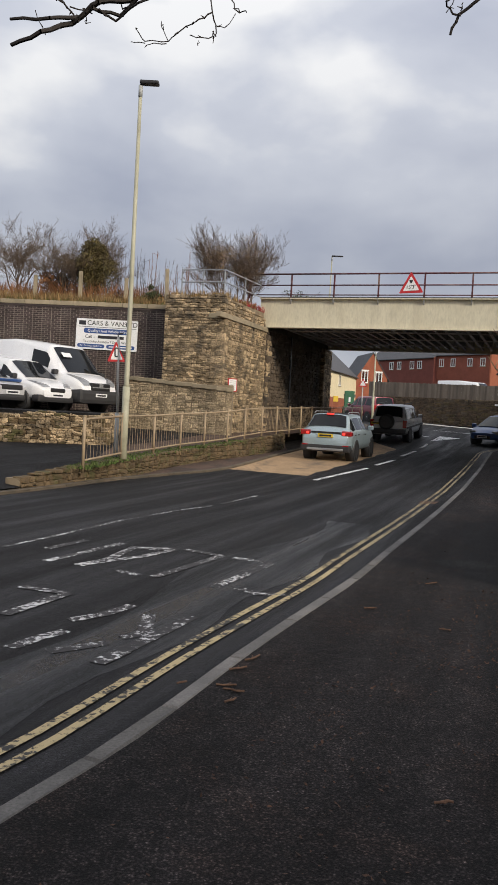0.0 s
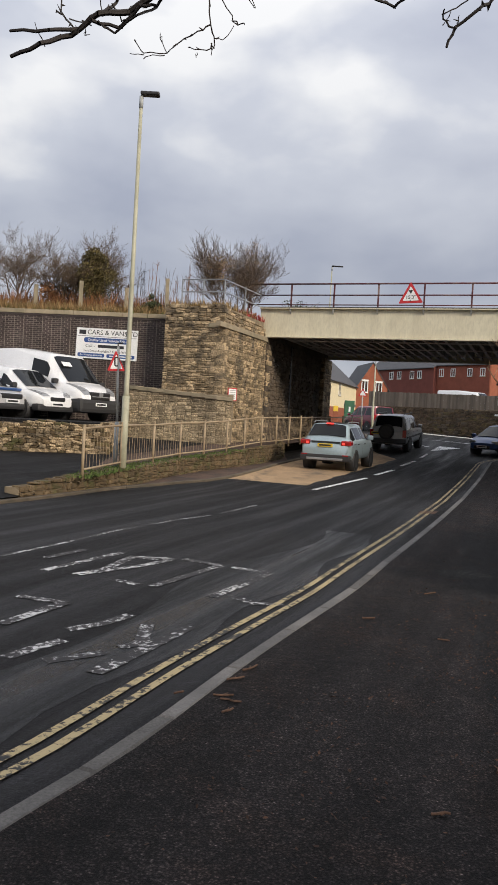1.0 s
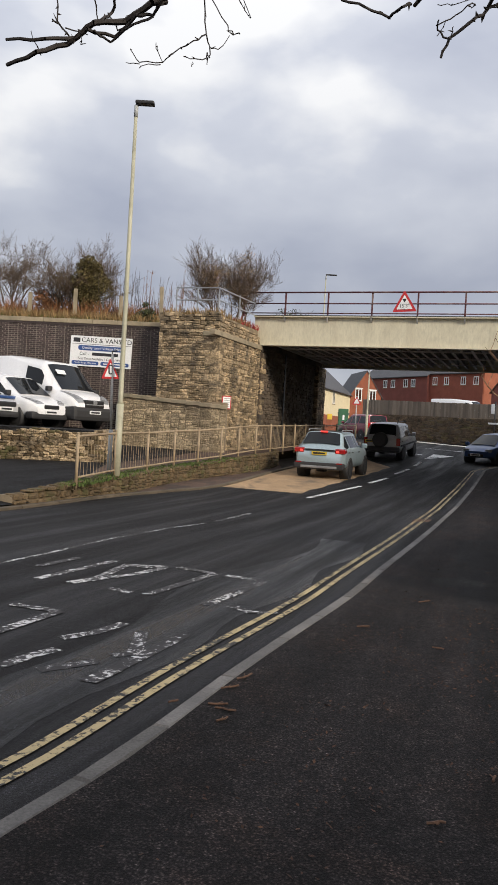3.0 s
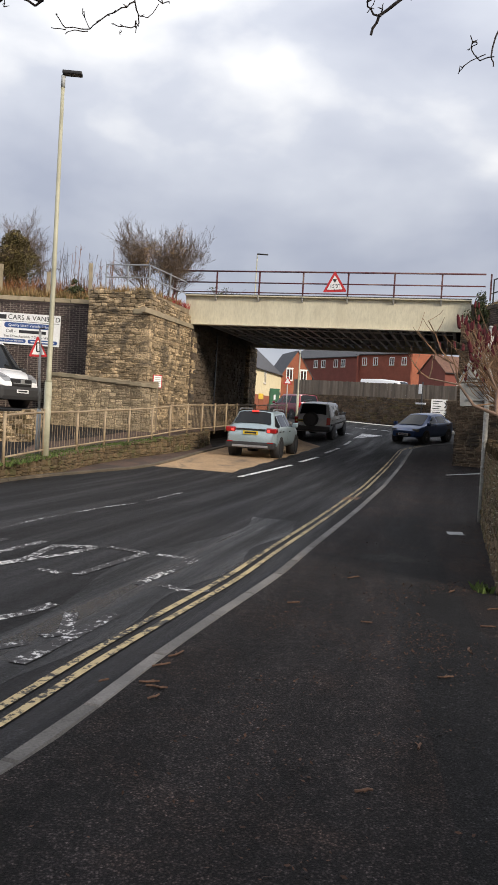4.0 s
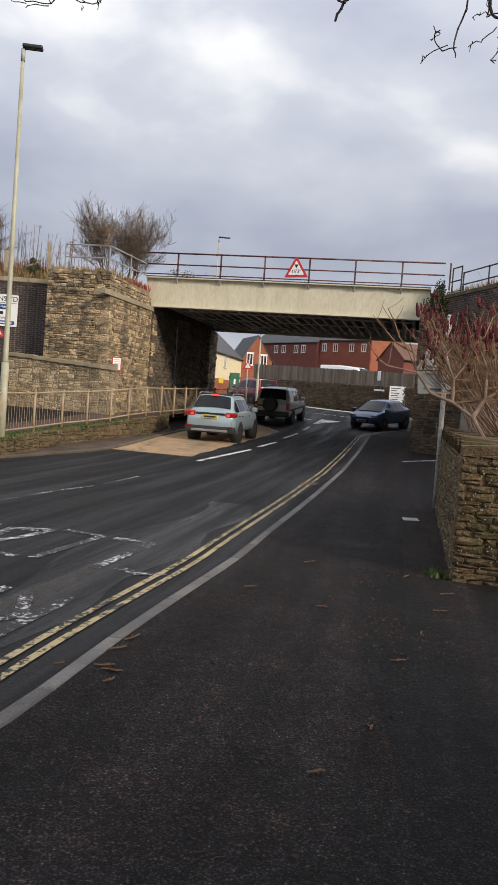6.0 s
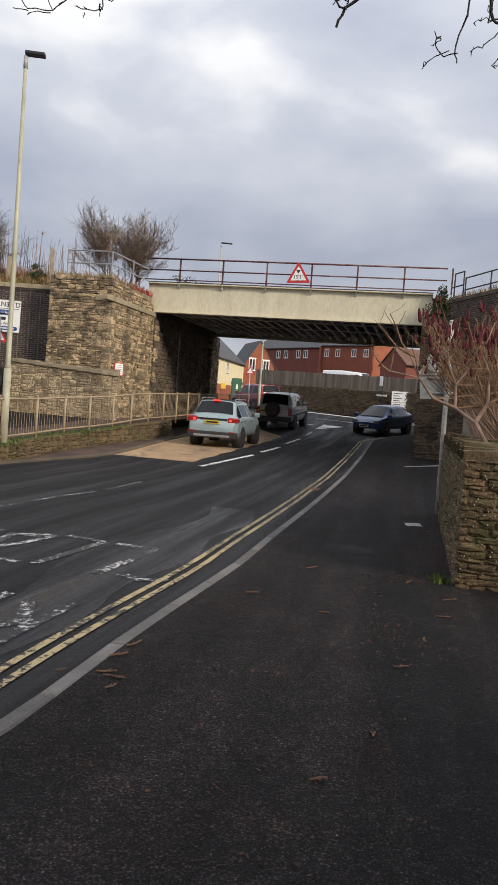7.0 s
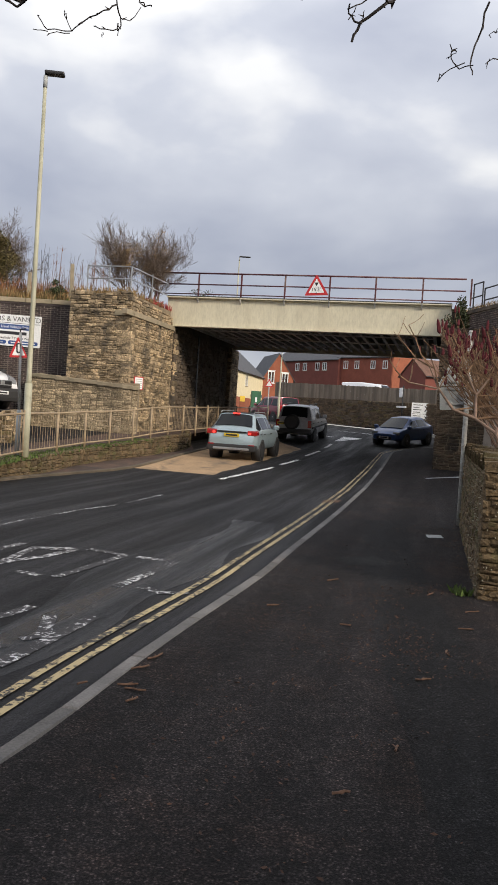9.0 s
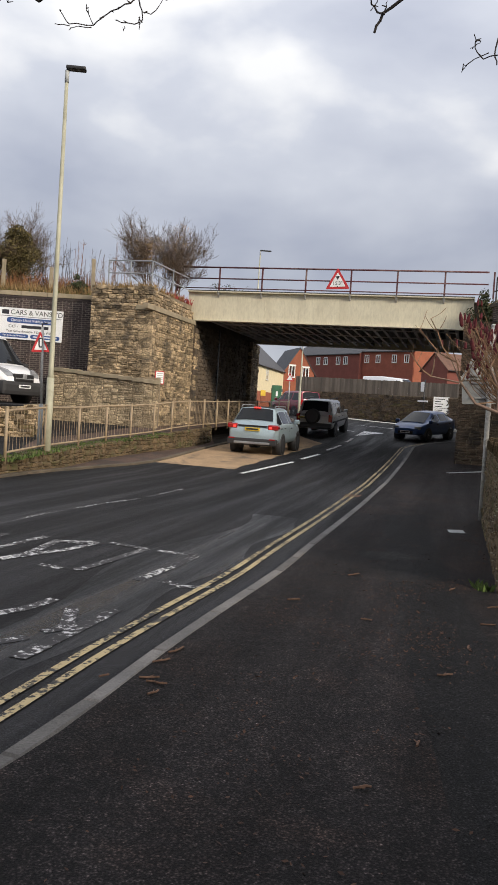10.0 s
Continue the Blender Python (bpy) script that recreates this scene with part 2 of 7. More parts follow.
M_SIGN_WHITE = material("white_sign_face", (0.80, 0.81, 0.82), rough=0.4, vary=0.05, bump=0)
M_SIGN_RED = material("red_sign_border", (0.50, 0.03, 0.035), rough=0.4, vary=0.1, bump=0)
M_SIGN_BLUE = material("blue_sign_band", (0.03, 0.075, 0.24), rough=0.4, vary=0.1, bump=0)
M_INK = material("black_ink", (0.02, 0.02, 0.025), rough=0.5, vary=0.1, bump=0)
M_SIGN_BACK = material("grey_sign_back", (0.40, 0.42, 0.42), rough=0.5, vary=0.12, bump=0.1, stain=(0.25, 0.25, 0.24))
M_CONCRETE = material("weathered_concrete", (0.31, 0.26, 0.18), rough=0.9, vary=0.2, coarse=3, stain=(0.15, 0.14, 0.09), stain_amount=0.6)
M_DRY_GRASS = material("dry_grass", (0.30, 0.20, 0.09), rough=0.9, vary=0.4, coarse=3, fine=20, per_island=0.45, bump=0)
M_GREEN_GRASS = material("green_grass", (0.085, 0.13, 0.03), rough=0.9, vary=0.4, coarse=3, per_island=0.45, bump=0)
M_REDSTEM = material("red_stems", (0.33, 0.05, 0.045), rough=0.9, vary=0.3, per_island=0.4, bump=0)
M_OLIVE = material("olive_brown_leaf", (0.125, 0.10, 0.035), rough=0.8, vary=0.4, coarse=4, per_island=0.5, bump=0)
M_RUSSET = material("russet_stems", (0.27, 0.125, 0.055), rough=0.9, vary=0.4, per_island=0.5, bump=0)
M_SOIL = material("bank_soil", (0.13, 0.10, 0.055), rough=1.0, vary=0.4, coarse=1.5, stain=(0.16, 0.15, 0.05), stain_amount=0.7)
M_GROUND = material("far_ground", (0.075, 0.075, 0.062), rough=1.0, vary=0.3, coarse=0.2, stain=(0.07, 0.09, 0.04))
M_TWIG = material("dark_bark", (0.075, 0.060, 0.048), rough=0.9, vary=0.35, coarse=6, bump=0.4)
M_TWIG_LIGHT = material("grey_brown_bark", (0.14, 0.10, 0.07), rough=0.9, vary=0.35, coarse=6, bump=0.3)
M_NEAR_TWIG = material("black_wet_bark", (0.030, 0.025, 0.024), rough=0.8, vary=0.3, coarse=20, bump=0.4, bump_scale=150)
M_LEAF_DARK = material("evergreen_leaf", (0.06, 0.075, 0.028), rough=0.7, vary=0.4, coarse=4, per_island=0.5, bump=0)
M_SUMAC = material("sumac_fruit", (0.095, 0.012, 0.018), rough=0.9, vary=0.35, coarse=20, bump=0.9, bump_scale=150)
M_STRAW = material("straw_stems", (0.48, 0.31, 0.14), rough=0.9, vary=0.35, coarse=6, per_island=0.4, bump=0)
M_SUMAC_STEM = material("sumac_bark", (0.23, 0.155, 0.115), rough=0.85, vary=0.3, coarse=8, bump=0.3)
M_FENCE = material("weathered_fence_board", (0.20, 0.165, 0.13), rough=0.9, vary=0.25, coarse=2, stretch=(1, 1, 0.3), per_object=0.3)
M_RED_BRICK = material("red_house_brick", (0.29, 0.095, 0.052), rough=0.9, vary=0.15, coarse=1, fine=30)
M_RED_BRICK2 = material("dark_red_house_brick", (0.19, 0.060, 0.046), rough=0.9, vary=0.15, coarse=1, fine=30)
# brighter red that carries the sunlight on the nearer terrace's front
M_RED_BRICK3 = material("sunlit_red_house_brick", (0.25, 0.078, 0.05), rough=0.9, vary=0.15, coarse=1, fine=30)
M_RENDER = material("cream_render", (0.72, 0.63, 0.42), rough=0.9, vary=0.06)
M_SLATE = material("slate_roof", (0.085, 0.088, 0.098), rough=0.7, vary=0.2, coarse=2, per_island=0.25)
M_BROWN_TILE = material("brown_roof_tile", (0.16, 0.085, 0.06), rough=0.85, vary=0.25, coarse=2, grain=0.3)
M_PANE = glass("window_glass", (0.02, 0.022, 0.026), 0.12)
M_UPVC = material("white_frame", (0.78, 0.78, 0.76), rough=0.4, vary=0.04, bump=0)
M_TYRE = material("tyre_rubber", (0.02, 0.02, 0.02), rough=0.85, vary=0.2, bump=0.2)
M_RIM = material("alloy_rim", (0.42, 0.42, 0.43), rough=0.35, metal=0.7, vary=0.2)
M_CARGLASS = glass("car_glass", (0.012, 0.014, 0.017), 0.03)
M_CARGLASS.node_tree.nodes["Principled BSDF"].inputs["Coat Weight"].default_value = 0.0
M_CARGLASS.node_tree.nodes["Principled BSDF"].inputs["Specular IOR Level"].default_value = 0.28
M_LENS = glass("clear_lens", (0.26, 0.27, 0.28), 0.1)
M_RED_LENS = glass("red_lens", (0.35, 0.01, 0.012), 0.15)
M_TAIL = glowing("lit_tail_lamp", (0.9, 0.05, 0.04), 1.2)
M_YPLATE = material("yellow_plate", (0.65, 0.47, 0.04), rough=0.4, vary=0.05, bump=0)
M_SILVER = material("silver_car_paint", (0.52, 0.53, 0.55), rough=0.32, metal=0.15, vary=0.05, bump=0, coat=0.4, stain=(0.22, 0.20, 0.17), stain_amount=0.3)
M_TEAL = material("pale_teal_car_paint", (0.36, 0.455, 0.50), rough=0.3, metal=0.3, vary=0.05, bump=0, coat=0.5)
M_MAROON = material("maroon_car_paint", (0.20, 0.012, 0.035), rough=0.3, metal=0.2, vary=0.05, bump=0, coat=0.5)
M_NAVY = material("dark_blue_car_paint", (0.035, 0.085, 0.24), rough=0.28, metal=0.3, vary=0.05, bump=0, coat=0.6)
M_TRIM = material("dark_grey_trim", (0.03, 0.03, 0.032), rough=0.6, vary=0.15, bump=0.1)
M_LITTER = material("dead_leaf", (0.085, 0.045, 0.028), rough=0.95, vary=0.4, coarse=10, per_island=0.5, bump=0)
M_STICK = material("fallen_stick", (0.15, 0.085, 0.055), rough=0.9, vary=0.4, coarse=20)
M_GREEN_BOX = material("green_cabinet_paint", (0.03, 0.12, 0.06), rough=0.6, vary=0.15)
M_YELLOW_BIN = material("yellow_plastic", (0.75, 0.50, 0.05), rough=0.5, vary=0.1)
M_POST = material("chipped_white_post", (0.52, 0.52, 0.50), rough=0.6, vary=0.2, coarse=9, stain=(0.20, 0.18, 0.15), stain_amount=0.8, stain_scale=9.0)
M_LICHEN = material("white_lichen", (0.36, 0.34, 0.25), rough=0.95, vary=0.2, bump=0.3)
M_UNSEEN_WALL = material("plain_unseen_wall", (0.30, 0.24, 0.19), rough=0.9, vary=0.15)
M_PALE = material("pale_sunlit_concrete", (0.62, 0.60, 0.56), rough=0.9, vary=0.15, coarse=1.5, stain=(0.35, 0.33, 0.3))
M_REDTWIG = material("red_brown_stems", (0.22, 0.135, 0.08), rough=0.9, vary=0.35, coarse=6, per_island=0.5, bump=0)


# ---- tools ----
def mesh_of(bm, name):
    me = bpy.data.meshes.new(name)
    bm.to_mesh(me)
    bm.free()
    return me


def part(name, bm, mat, parent=None, label="", smooth=False):
    """Links a bmesh as one mesh object, in its parent's own space."""
    me = mesh_of(bm, name)
    for m in (mat if isinstance(mat, (list, tuple)) else [mat]):
        me.materials.append(m)
    if smooth:
        me.shade_smooth()
    ob = new(name, me)
    if parent is not None:
        ob.parent = parent
    if label:
        ob["label"] = label
    return ob


def share(name, me, parent, m):
    ob = new(name, me)
    ob.parent = parent
    ob.matrix_basis = m
    return ob


def thing(name, label, category, at=None, group="", kind=""):
    ob = new(name)
    if at is not None:
        ob.matrix_basis = at
    return tagged(ob, label, category, group, kind)


def box(bm, x0, x1, y0, y1, z0, z1, bevel=0.0, m=None, mi=0):
    t = bmesh.new()
    vs = [t.verts.new((x, y, z)) for z in (z0, z1) for y in (y0, y1) for x in (x0, x1)]
    for q in ((0, 2, 3, 1), (4, 5, 7, 6), (0, 1, 5, 4), (2, 6, 7, 3), (0, 4, 6, 2), (1, 3, 7, 5)):
        t.faces.new([vs[i] for i in q]).material_index = mi
    if bevel:
        bmesh.ops.bevel(t, geom=t.edges[:], offset=bevel, segments=2, affect="EDGES", profile=0.6)
    add_in(bm, t, m)


def add_in(bm, t, m=None):
    if m is not None:
        t.transform(m)
    me = bpy.data.meshes.new("tmp")
    t.to_mesh(me)
    t.free()
    bm.from_mesh(me)
    bpy.data.meshes.remove(me)


def tube(bm, pts, radii, seg=8, caps=True):
    """A round bar along points, its radius changing from point to point."""
    pts = [Vector(p) for p in pts]
    if isinstance(radii, (int, float)):
        radii = [radii] * len(pts)
    rings, ref = [], None
    for i, p in enumerate(pts):
        d = (pts[min(i + 1, len(pts) - 1)] - pts[max(i - 1, 0)]).normalized()
        if ref is None:
            ref = d.orthogonal().normalized()
        ref = (ref - d * ref.dot(d)).normalized()
        o = d.cross(ref)
        rings.append([bm.verts.new(p + radii[i] * (ref * math.cos(k * 2 * math.pi / seg) + o * math.sin(k * 2 * math.pi / seg))) for k in range(seg)])
    for a, b in zip(rings, rings[1:]):
        for k in range(seg):
            f = bm.faces.new((a[k], a[(k + 1) % seg], b[(k + 1) % seg], b[k]))
            f.smooth = seg > 6
    if caps:
        bm.faces.new(rings[0][::-1])
        bm.faces.new(rings[-1])


def prism(bm, outline, z0, z1, m=None):
    """An upright prism on a plan outline."""
    t = bmesh.new()
    lo = [t.verts.new((x, y, z0)) for x, y in outline]
    hi = [t.verts.new((x, y, z1)) for x, y in outline]
    n = len(lo)
    t.faces.new(hi)
    t.faces.new(lo[::-1])
    for i in range(n):
        t.faces.new((lo[i], lo[(i + 1) % n], hi[(i + 1) % n], hi[i]))
    bmesh.ops.recalc_face_normals(t, faces=t.faces[:])
    add_in(bm, t, m)


def smoothed(pts, step=0.5):
    """Points at even steps on a smooth line through the given ones."""
    pts = [np.array(p, float) for p in pts]
    ext = [2 * pts[0] - pts[1]] + pts + [2 * pts[-1] - pts[-2]]
    out = []
    for i in range(1, len(ext) - 2):
        a, b, c, d = ext[i - 1:i + 3]
        n = max(2, int(np.linalg.norm(c - b) / step))
        for k in range(n):
            t = k / n
            out.append(0.5 * (2 * b + (c - a) * t + (2 * a - 5 * b + 4 * c - d) * t * t + (3 * b - a - 3 * c + d) * t ** 3))
    out.append(pts[-1])
    return out


def offset_line(pts, d):
    """The line shifted d metres to its right."""
    out = []
    for i, p in enumerate(pts):
        t = pts[min(i + 1, len(pts) - 1)][:2] - pts[max(i - 1, 0)][:2]
        t = t / np.linalg.norm(t)
        out.append(np.array([p[0] + t[1] * d, p[1] - t[0] * d]))
    return out


def sheet(bm, left, right, zf, cols=1):
    """A strip between two lines of the same count, laid at the heights zf(x, y)."""
    rows = []
    for a, b in zip(left, right):
        rows.append([bm.verts.new((*(a[:2] + (b[:2] - a[:2]) * k / cols), zf(*(a[:2] + (b[:2] - a[:2]) * k / cols)))) for k in range(cols + 1)])
    for r, s in zip(rows, rows[1:]):
        for k in range(cols):
            f = bm.faces.new((r[k], r[k + 1], s[k + 1], s[k]))
            if f.normal.z < 0:
                f.normal_flip()


KNOT_Y = [-60, 12, 20, 29.5, 38, 46, 60, 90, 400]
KNOT_Z = [-0.10, -0.10, -0.08, 0.17, 0.45, 1.05, 1.55, 1.9, 1.9]


def road_z(x, y):
    return float(np.interp(y, KNOT_Y, KNOT_Z))


def path_z(x, y):
    return road_z(x, y) + 0.1


def dir2(deg):
    return np.array([math.cos(radians(deg)), math.sin(radians(deg))])


U, V = dir2(-20), dir2(70)              # along the bridge, and along the road beneath it
BL = np.array([0.52, 33.07])            # the front girder's end on the abutment
BR = BL + U * 10.5
PIER = BL - V * 4.5                     # outer corner of the stone pier

# ---- ground, road, footways ----
bm = bmesh.new()
xs = [-900, -300, -120, -60, -40, -30, -20, -10, 0, 10, 20, 30, 40, 60, 120, 300, 900]
ys = [-300, -60, -20, 0, 12, 16, 20, 25, 29.5, 34, 38, 42, 46, 53, 60, 75, 90, 150, 400, 1500, 3500]
grid = [[bm.verts.new((x, y, road_z(x, min(y, 399)) - 0.03)) for x in xs] for y in ys]
for r, s in zip(grid, grid[1:]):
    for k in range(len(xs) - 1):
        bm.faces.new((r[k], r[k + 1], s[k + 1], s[k]))
tagged(part("ground", bm, M_GROUND), "wide flat ground of earth and grass under the town", "ground", kind="structure")

KERB = smoothed([(-7.0, -9), (-3.3, -2), (-1.75, 1.4), (-0.87, 3.33), (-0.56, 3.99), (-0.06, 5.35), (0.36, 6.41), (1.09, 8.2), (1.73, 10.0), (3.1, 13.77), (4.1, 16.6),
                 (7.2, 25.5), (9.5, 32.3), (10.9, 36.0), (13.4, 39.3), (19, 41.5), (40, 44)], 0.45)
LKERB = smoothed([(-16.5, -7), (-8.6, 5.0), (-4.33, 14.46), (-2.95, 18.23), (-1.9, 20.3), (-0.5, 22.7), (1.27, 29.1), (2.88, 34.1), (4.5, 39.3), (5.9, 43.7), (6.9, 47.5), (7.0, 51), (5.0, 56), (-5, 66)], 0.45)

bm = bmesh.new()
ys = list(np.arange(-20, 90, 1.0))
sheet(bm, [np.array([-30.0 if y < 42 else -40.0, y]) for y in ys], [np.array([45.0, y]) for y in ys], road_z, 20)
ROAD = tagged(part("road", bm, M_ROAD), "dark worn asphalt road with damp streaks, rising beyond the bridge", "road", kind="structure")

bm = bmesh.new()
inner = offset_line(KERB, 0.105)
sheet(bm, inner, [np.array([max(p[0] + 14, 14 if p[1] < 26 else p[0] + 14), p[1] - (2 if p[1] > 30 else 0)]) for p in inner], path_z, 16)
tagged(part("pavement", bm, M_PATH), "dark patched asphalt footway scattered with leaf litter", "pavement", kind="structure")


def kerb_run(name, line, width, material_, label, top):
    """Kerb stones laid one after another along a line, each with its own joint."""
    root = thing(name, label, "kerb", kind="structure")
    other = offset_line(line, width)
    i = 0
    while i + 2 < len(line):
        a, b, c, d = line[i], line[i + 2], other[i + 2], other[i]
        g = (b - a) / np.linalg.norm(b - a) * 0.012
        b_, c_ = b - g, c - g
        t = bmesh.new()
        lo = [t.verts.new((*p[:2], road_z(*p[:2]) - 0.15)) for p in (a, b_, c_, d)]
        hi = [t.verts.new((*p[:2], road_z(*p[:2]) + top)) for p in (a, b_, c_, d)]
        t.faces.new(hi)
        for k in range(4):
            t.faces.new((lo[k], lo[(k + 1) % 4], hi[(k + 1) % 4], hi[k]))
        bmesh.ops.recalc_face_normals(t, faces=t.faces[:])
        bmesh.ops.bevel(t, geom=[e for e in t.edges if e.verts[0] in hi and e.verts[1] in hi], offset=0.012, segments=1, affect="EDGES")
        part("kerbstone", t, material_, root)
        i += 2
    return root


kerb_run("kerb", KERB, 0.105, M_KERB, "pale worn concrete kerb along the footway", 0.104)
kerb_run("kerb", [p for p in LKERB if p[1] > 2], -0.14, M_KERB2, "dirty old kerb below the low stone wall", 0.06)


def painted(name, label, line_l, line_r, mat, lift=0.004):
    bm = bmesh.new()
    sheet(bm, line_l, line_r, lambda x, y: road_z(x, y) + lift)
    return tagged(part(name, bm, mat), label, "road marking", kind="structure")


for d in (0.335, 0.465):
    a = [p for p in offset_line(KERB, -d) if p[1] < 45]
    b = [p for p in offset_line(KERB, -d - 0.06) if p[1] < 45]
    n = min(len(a), len(b))
    painted("yellow_line", "worn double yellow line paint beside the kerb", a[:n], b[:n], M_YELLOW, 0.009)

# ---- bridge ----
def wall_frame(a, ang):
    """Local x along a wall from a, y into it, z up."""
    return Matrix.Translation((a[0], a[1], 0)) @ Matrix.Rotation(radians(ang), 4, "Z")


bridge = thing("railway_bridge", "cream painted steel railway bridge carrying a railed deck over the road", "bridge", wall_frame(BL, -20))
SPAN = 10.5
for yy in (0.0, 10.0):
    bm = bmesh.new()
    box(bm, -0.3, SPAN + 0.3, yy - 0.02, yy + 0.02, 5.06, 6.18)
    box(bm, -0.3, SPAN + 0.3, yy - 0.16, yy + 0.18, 5.03, 5.07, 0.006)
    box(bm, -0.3, SPAN + 0.3, yy - 0.18, yy + 0.18, 6.17, 6.21, 0.006)
    part("girder", bm, M_CREAM, bridge)
bm = bmesh.new()
box(bm, -0.3, SPAN + 0.3, 0.1, 9.9, 5.62, 5.75)
part("deck", bm, M_DECK, bridge, "dark deck plating")

# ribs across the soffit, parapet rails and their brackets
for i in range(25):
    x = 0.25 + i * 0.415
    bm = bmesh.new()
    box(bm, x - 0.012, x + 0.012, 0.02, 9.98, 5.2, 5.62)
    box(bm, x - 0.06, x + 0.06, 0.02, 9.98, 5.17, 5.2)
    part("cross_girder", bm, M_SOFFIT, bridge)
for yy in (2.2, 5.0, 7.8):
    bm = bmesh.new()
    box(bm, 0.3, SPAN - 0.3, yy - 0.06, yy + 0.06, 5.13, 5.168)
    part("brace", bm, M_SOFFIT, bridge)
bm = bmesh.new()
box(bm, -0.3, SPAN + 0.3, -0.1, 0.2, 6.212, 6.26)
part("parapet_plate", bm, M_DECK, bridge)
POSTS = [0.97 + 1.745 * i for i in range(-1, 7)]
for k, yy in enumerate((-0.05, 10.05)):
    for x in POSTS:
        if k and x < 0:
            continue
        bm = bmesh.new()
        box(bm, x - 0.03, x + 0.03, yy - 0.03, yy + 0.03, 6.2, 7.18, 0.006)
        part("post", bm, M_RAIL, bridge)
        if not k and 0 < x < 10.4:
            bm = bmesh.new()
            t = bmesh.new()
            vs = [t.verts.new(c) for c in ((x - 0.02, yy - 0.18, 6.19), (x - 0.02, yy + 0.03, 6.19), (x - 0.02, yy + 0.03, 5.98), (x - 0.02, yy - 0.04, 6.02))]
            r = bmesh.ops.extrude_face_region(t, geom=[t.faces.new(vs)])
            bmesh.ops.translate(t, verts=[v for v in r["geom"] if isinstance(v, bmesh.types.BMVert)], vec=(0.05, 0, 0))
            bmesh.ops.recalc_face_normals(t, faces=t.faces[:])
            add_in(bm, t)
            part("bracket", bm, M_SOFFIT, bridge)
    for z, r in ((7.16, 0.032), (6.72, 0.026), (6.34, 0.022)):
        bm = bmesh.new()
        tube(bm, [(-0.8, yy - 0.03, z), (SPAN + 0.75, yy - 0.03, z)], r, 8)
        part("rail", bm, M_RAIL, bridge)
# stiffener joints on the web
for x in (2.9, 8.9):
    bm = bmesh.new()
    box(bm, x - 0.012, x + 0.012, -0.028, -0.02, 5.08, 6.17, 0.002)
    part("web_plate", bm, M_CREAM, bridge)


# ---- masonry ----
rng = random.Random(7)


def stone_meshes(n, mat, seed, rough=0.06, inset=0.07):
    """A few irregular stones of unit size, chipped and rounded at the face (which looks to -y)."""
    r = random.Random(seed)
    out = []
    for _ in range(n):
        bm = bmesh.new()
        rings = []
        for y, ins, jit in ((0.5, 0.0, 0.0), (-0.34, 0.0, rough * 0.5), (-0.5, inset, rough)):
            ring = []
            for sx, sz in ((-1, -1), (0, -1), (1, -1), (1, 0), (1, 1), (0, 1), (-1, 1), (-1, 0)):
                k = 0.5 - ins - (0.05 if sx and sz and y < 0 else 0)
                ring.append(bm.verts.new((sx * k + r.uniform(-jit, jit) * 0.7, y + r.uniform(-jit, jit) * 0.6, sz * k + r.uniform(-jit, jit))))
            rings.append(ring)
        for a, b in zip(rings, rings[1:]):
            for i in range(8):
                bm.faces.new((a[i], a[(i + 1) % 8], b[(i + 1) % 8], b[i]))
        c = bm.verts.new((r.uniform(-0.1, 0.1), -0.5 - r.uniform(0, rough), r.uniform(-0.1, 0.1)))
        for i in range(8):
            bm.faces.new((rings[2][i], rings[2][(i + 1) % 8], c))
        bmesh.ops.recalc_face_normals(bm, faces=bm.faces[:])
        me = mesh_of(bm, "stone")
        me.materials.append(mat)
        out.append(me)
    return out


def courses(length, z_low, z_high, h, w, spread=0.45):
    """Stones in rows: middle x, middle z, width, height; z_low and z_high are functions of x."""
    lo = min(z_low(0), z_low(length / 2), z_low(length))
    hi = max(z_high(0), z_high(length / 2), z_high(length))
    z = lo
    while z < hi - 0.02:
        ch = h * rng.uniform(1 - spread, 1 + spread)
        x = -rng.uniform(0, w)
        while x < length:
            cw = w * rng.uniform(1 - spread, 1 + 1.6 * spread)
            x0, x1 = max(0, x), min(length, x + cw)
            xm = (x0 + x1) / 2
            z0, z1 = max(z, z_low(xm)), min(z + ch, z_high(xm))
            if x1 - x0 > 0.04 and z1 - z0 > 0.03:
                if z1 - z0 > 0.09 and rng.random() < 0.3:
                    k = z0 + (z1 - z0) * rng.uniform(0.35, 0.65)
                    yield xm, (z0 + k) / 2, x1 - x0, k - z0
                    yield xm, (k + z1) / 2, x1 - x0, z1 - k
                else:
                    yield xm, (z0 + z1) / 2, x1 - x0, z1 - z0
            x += cw
        z += ch


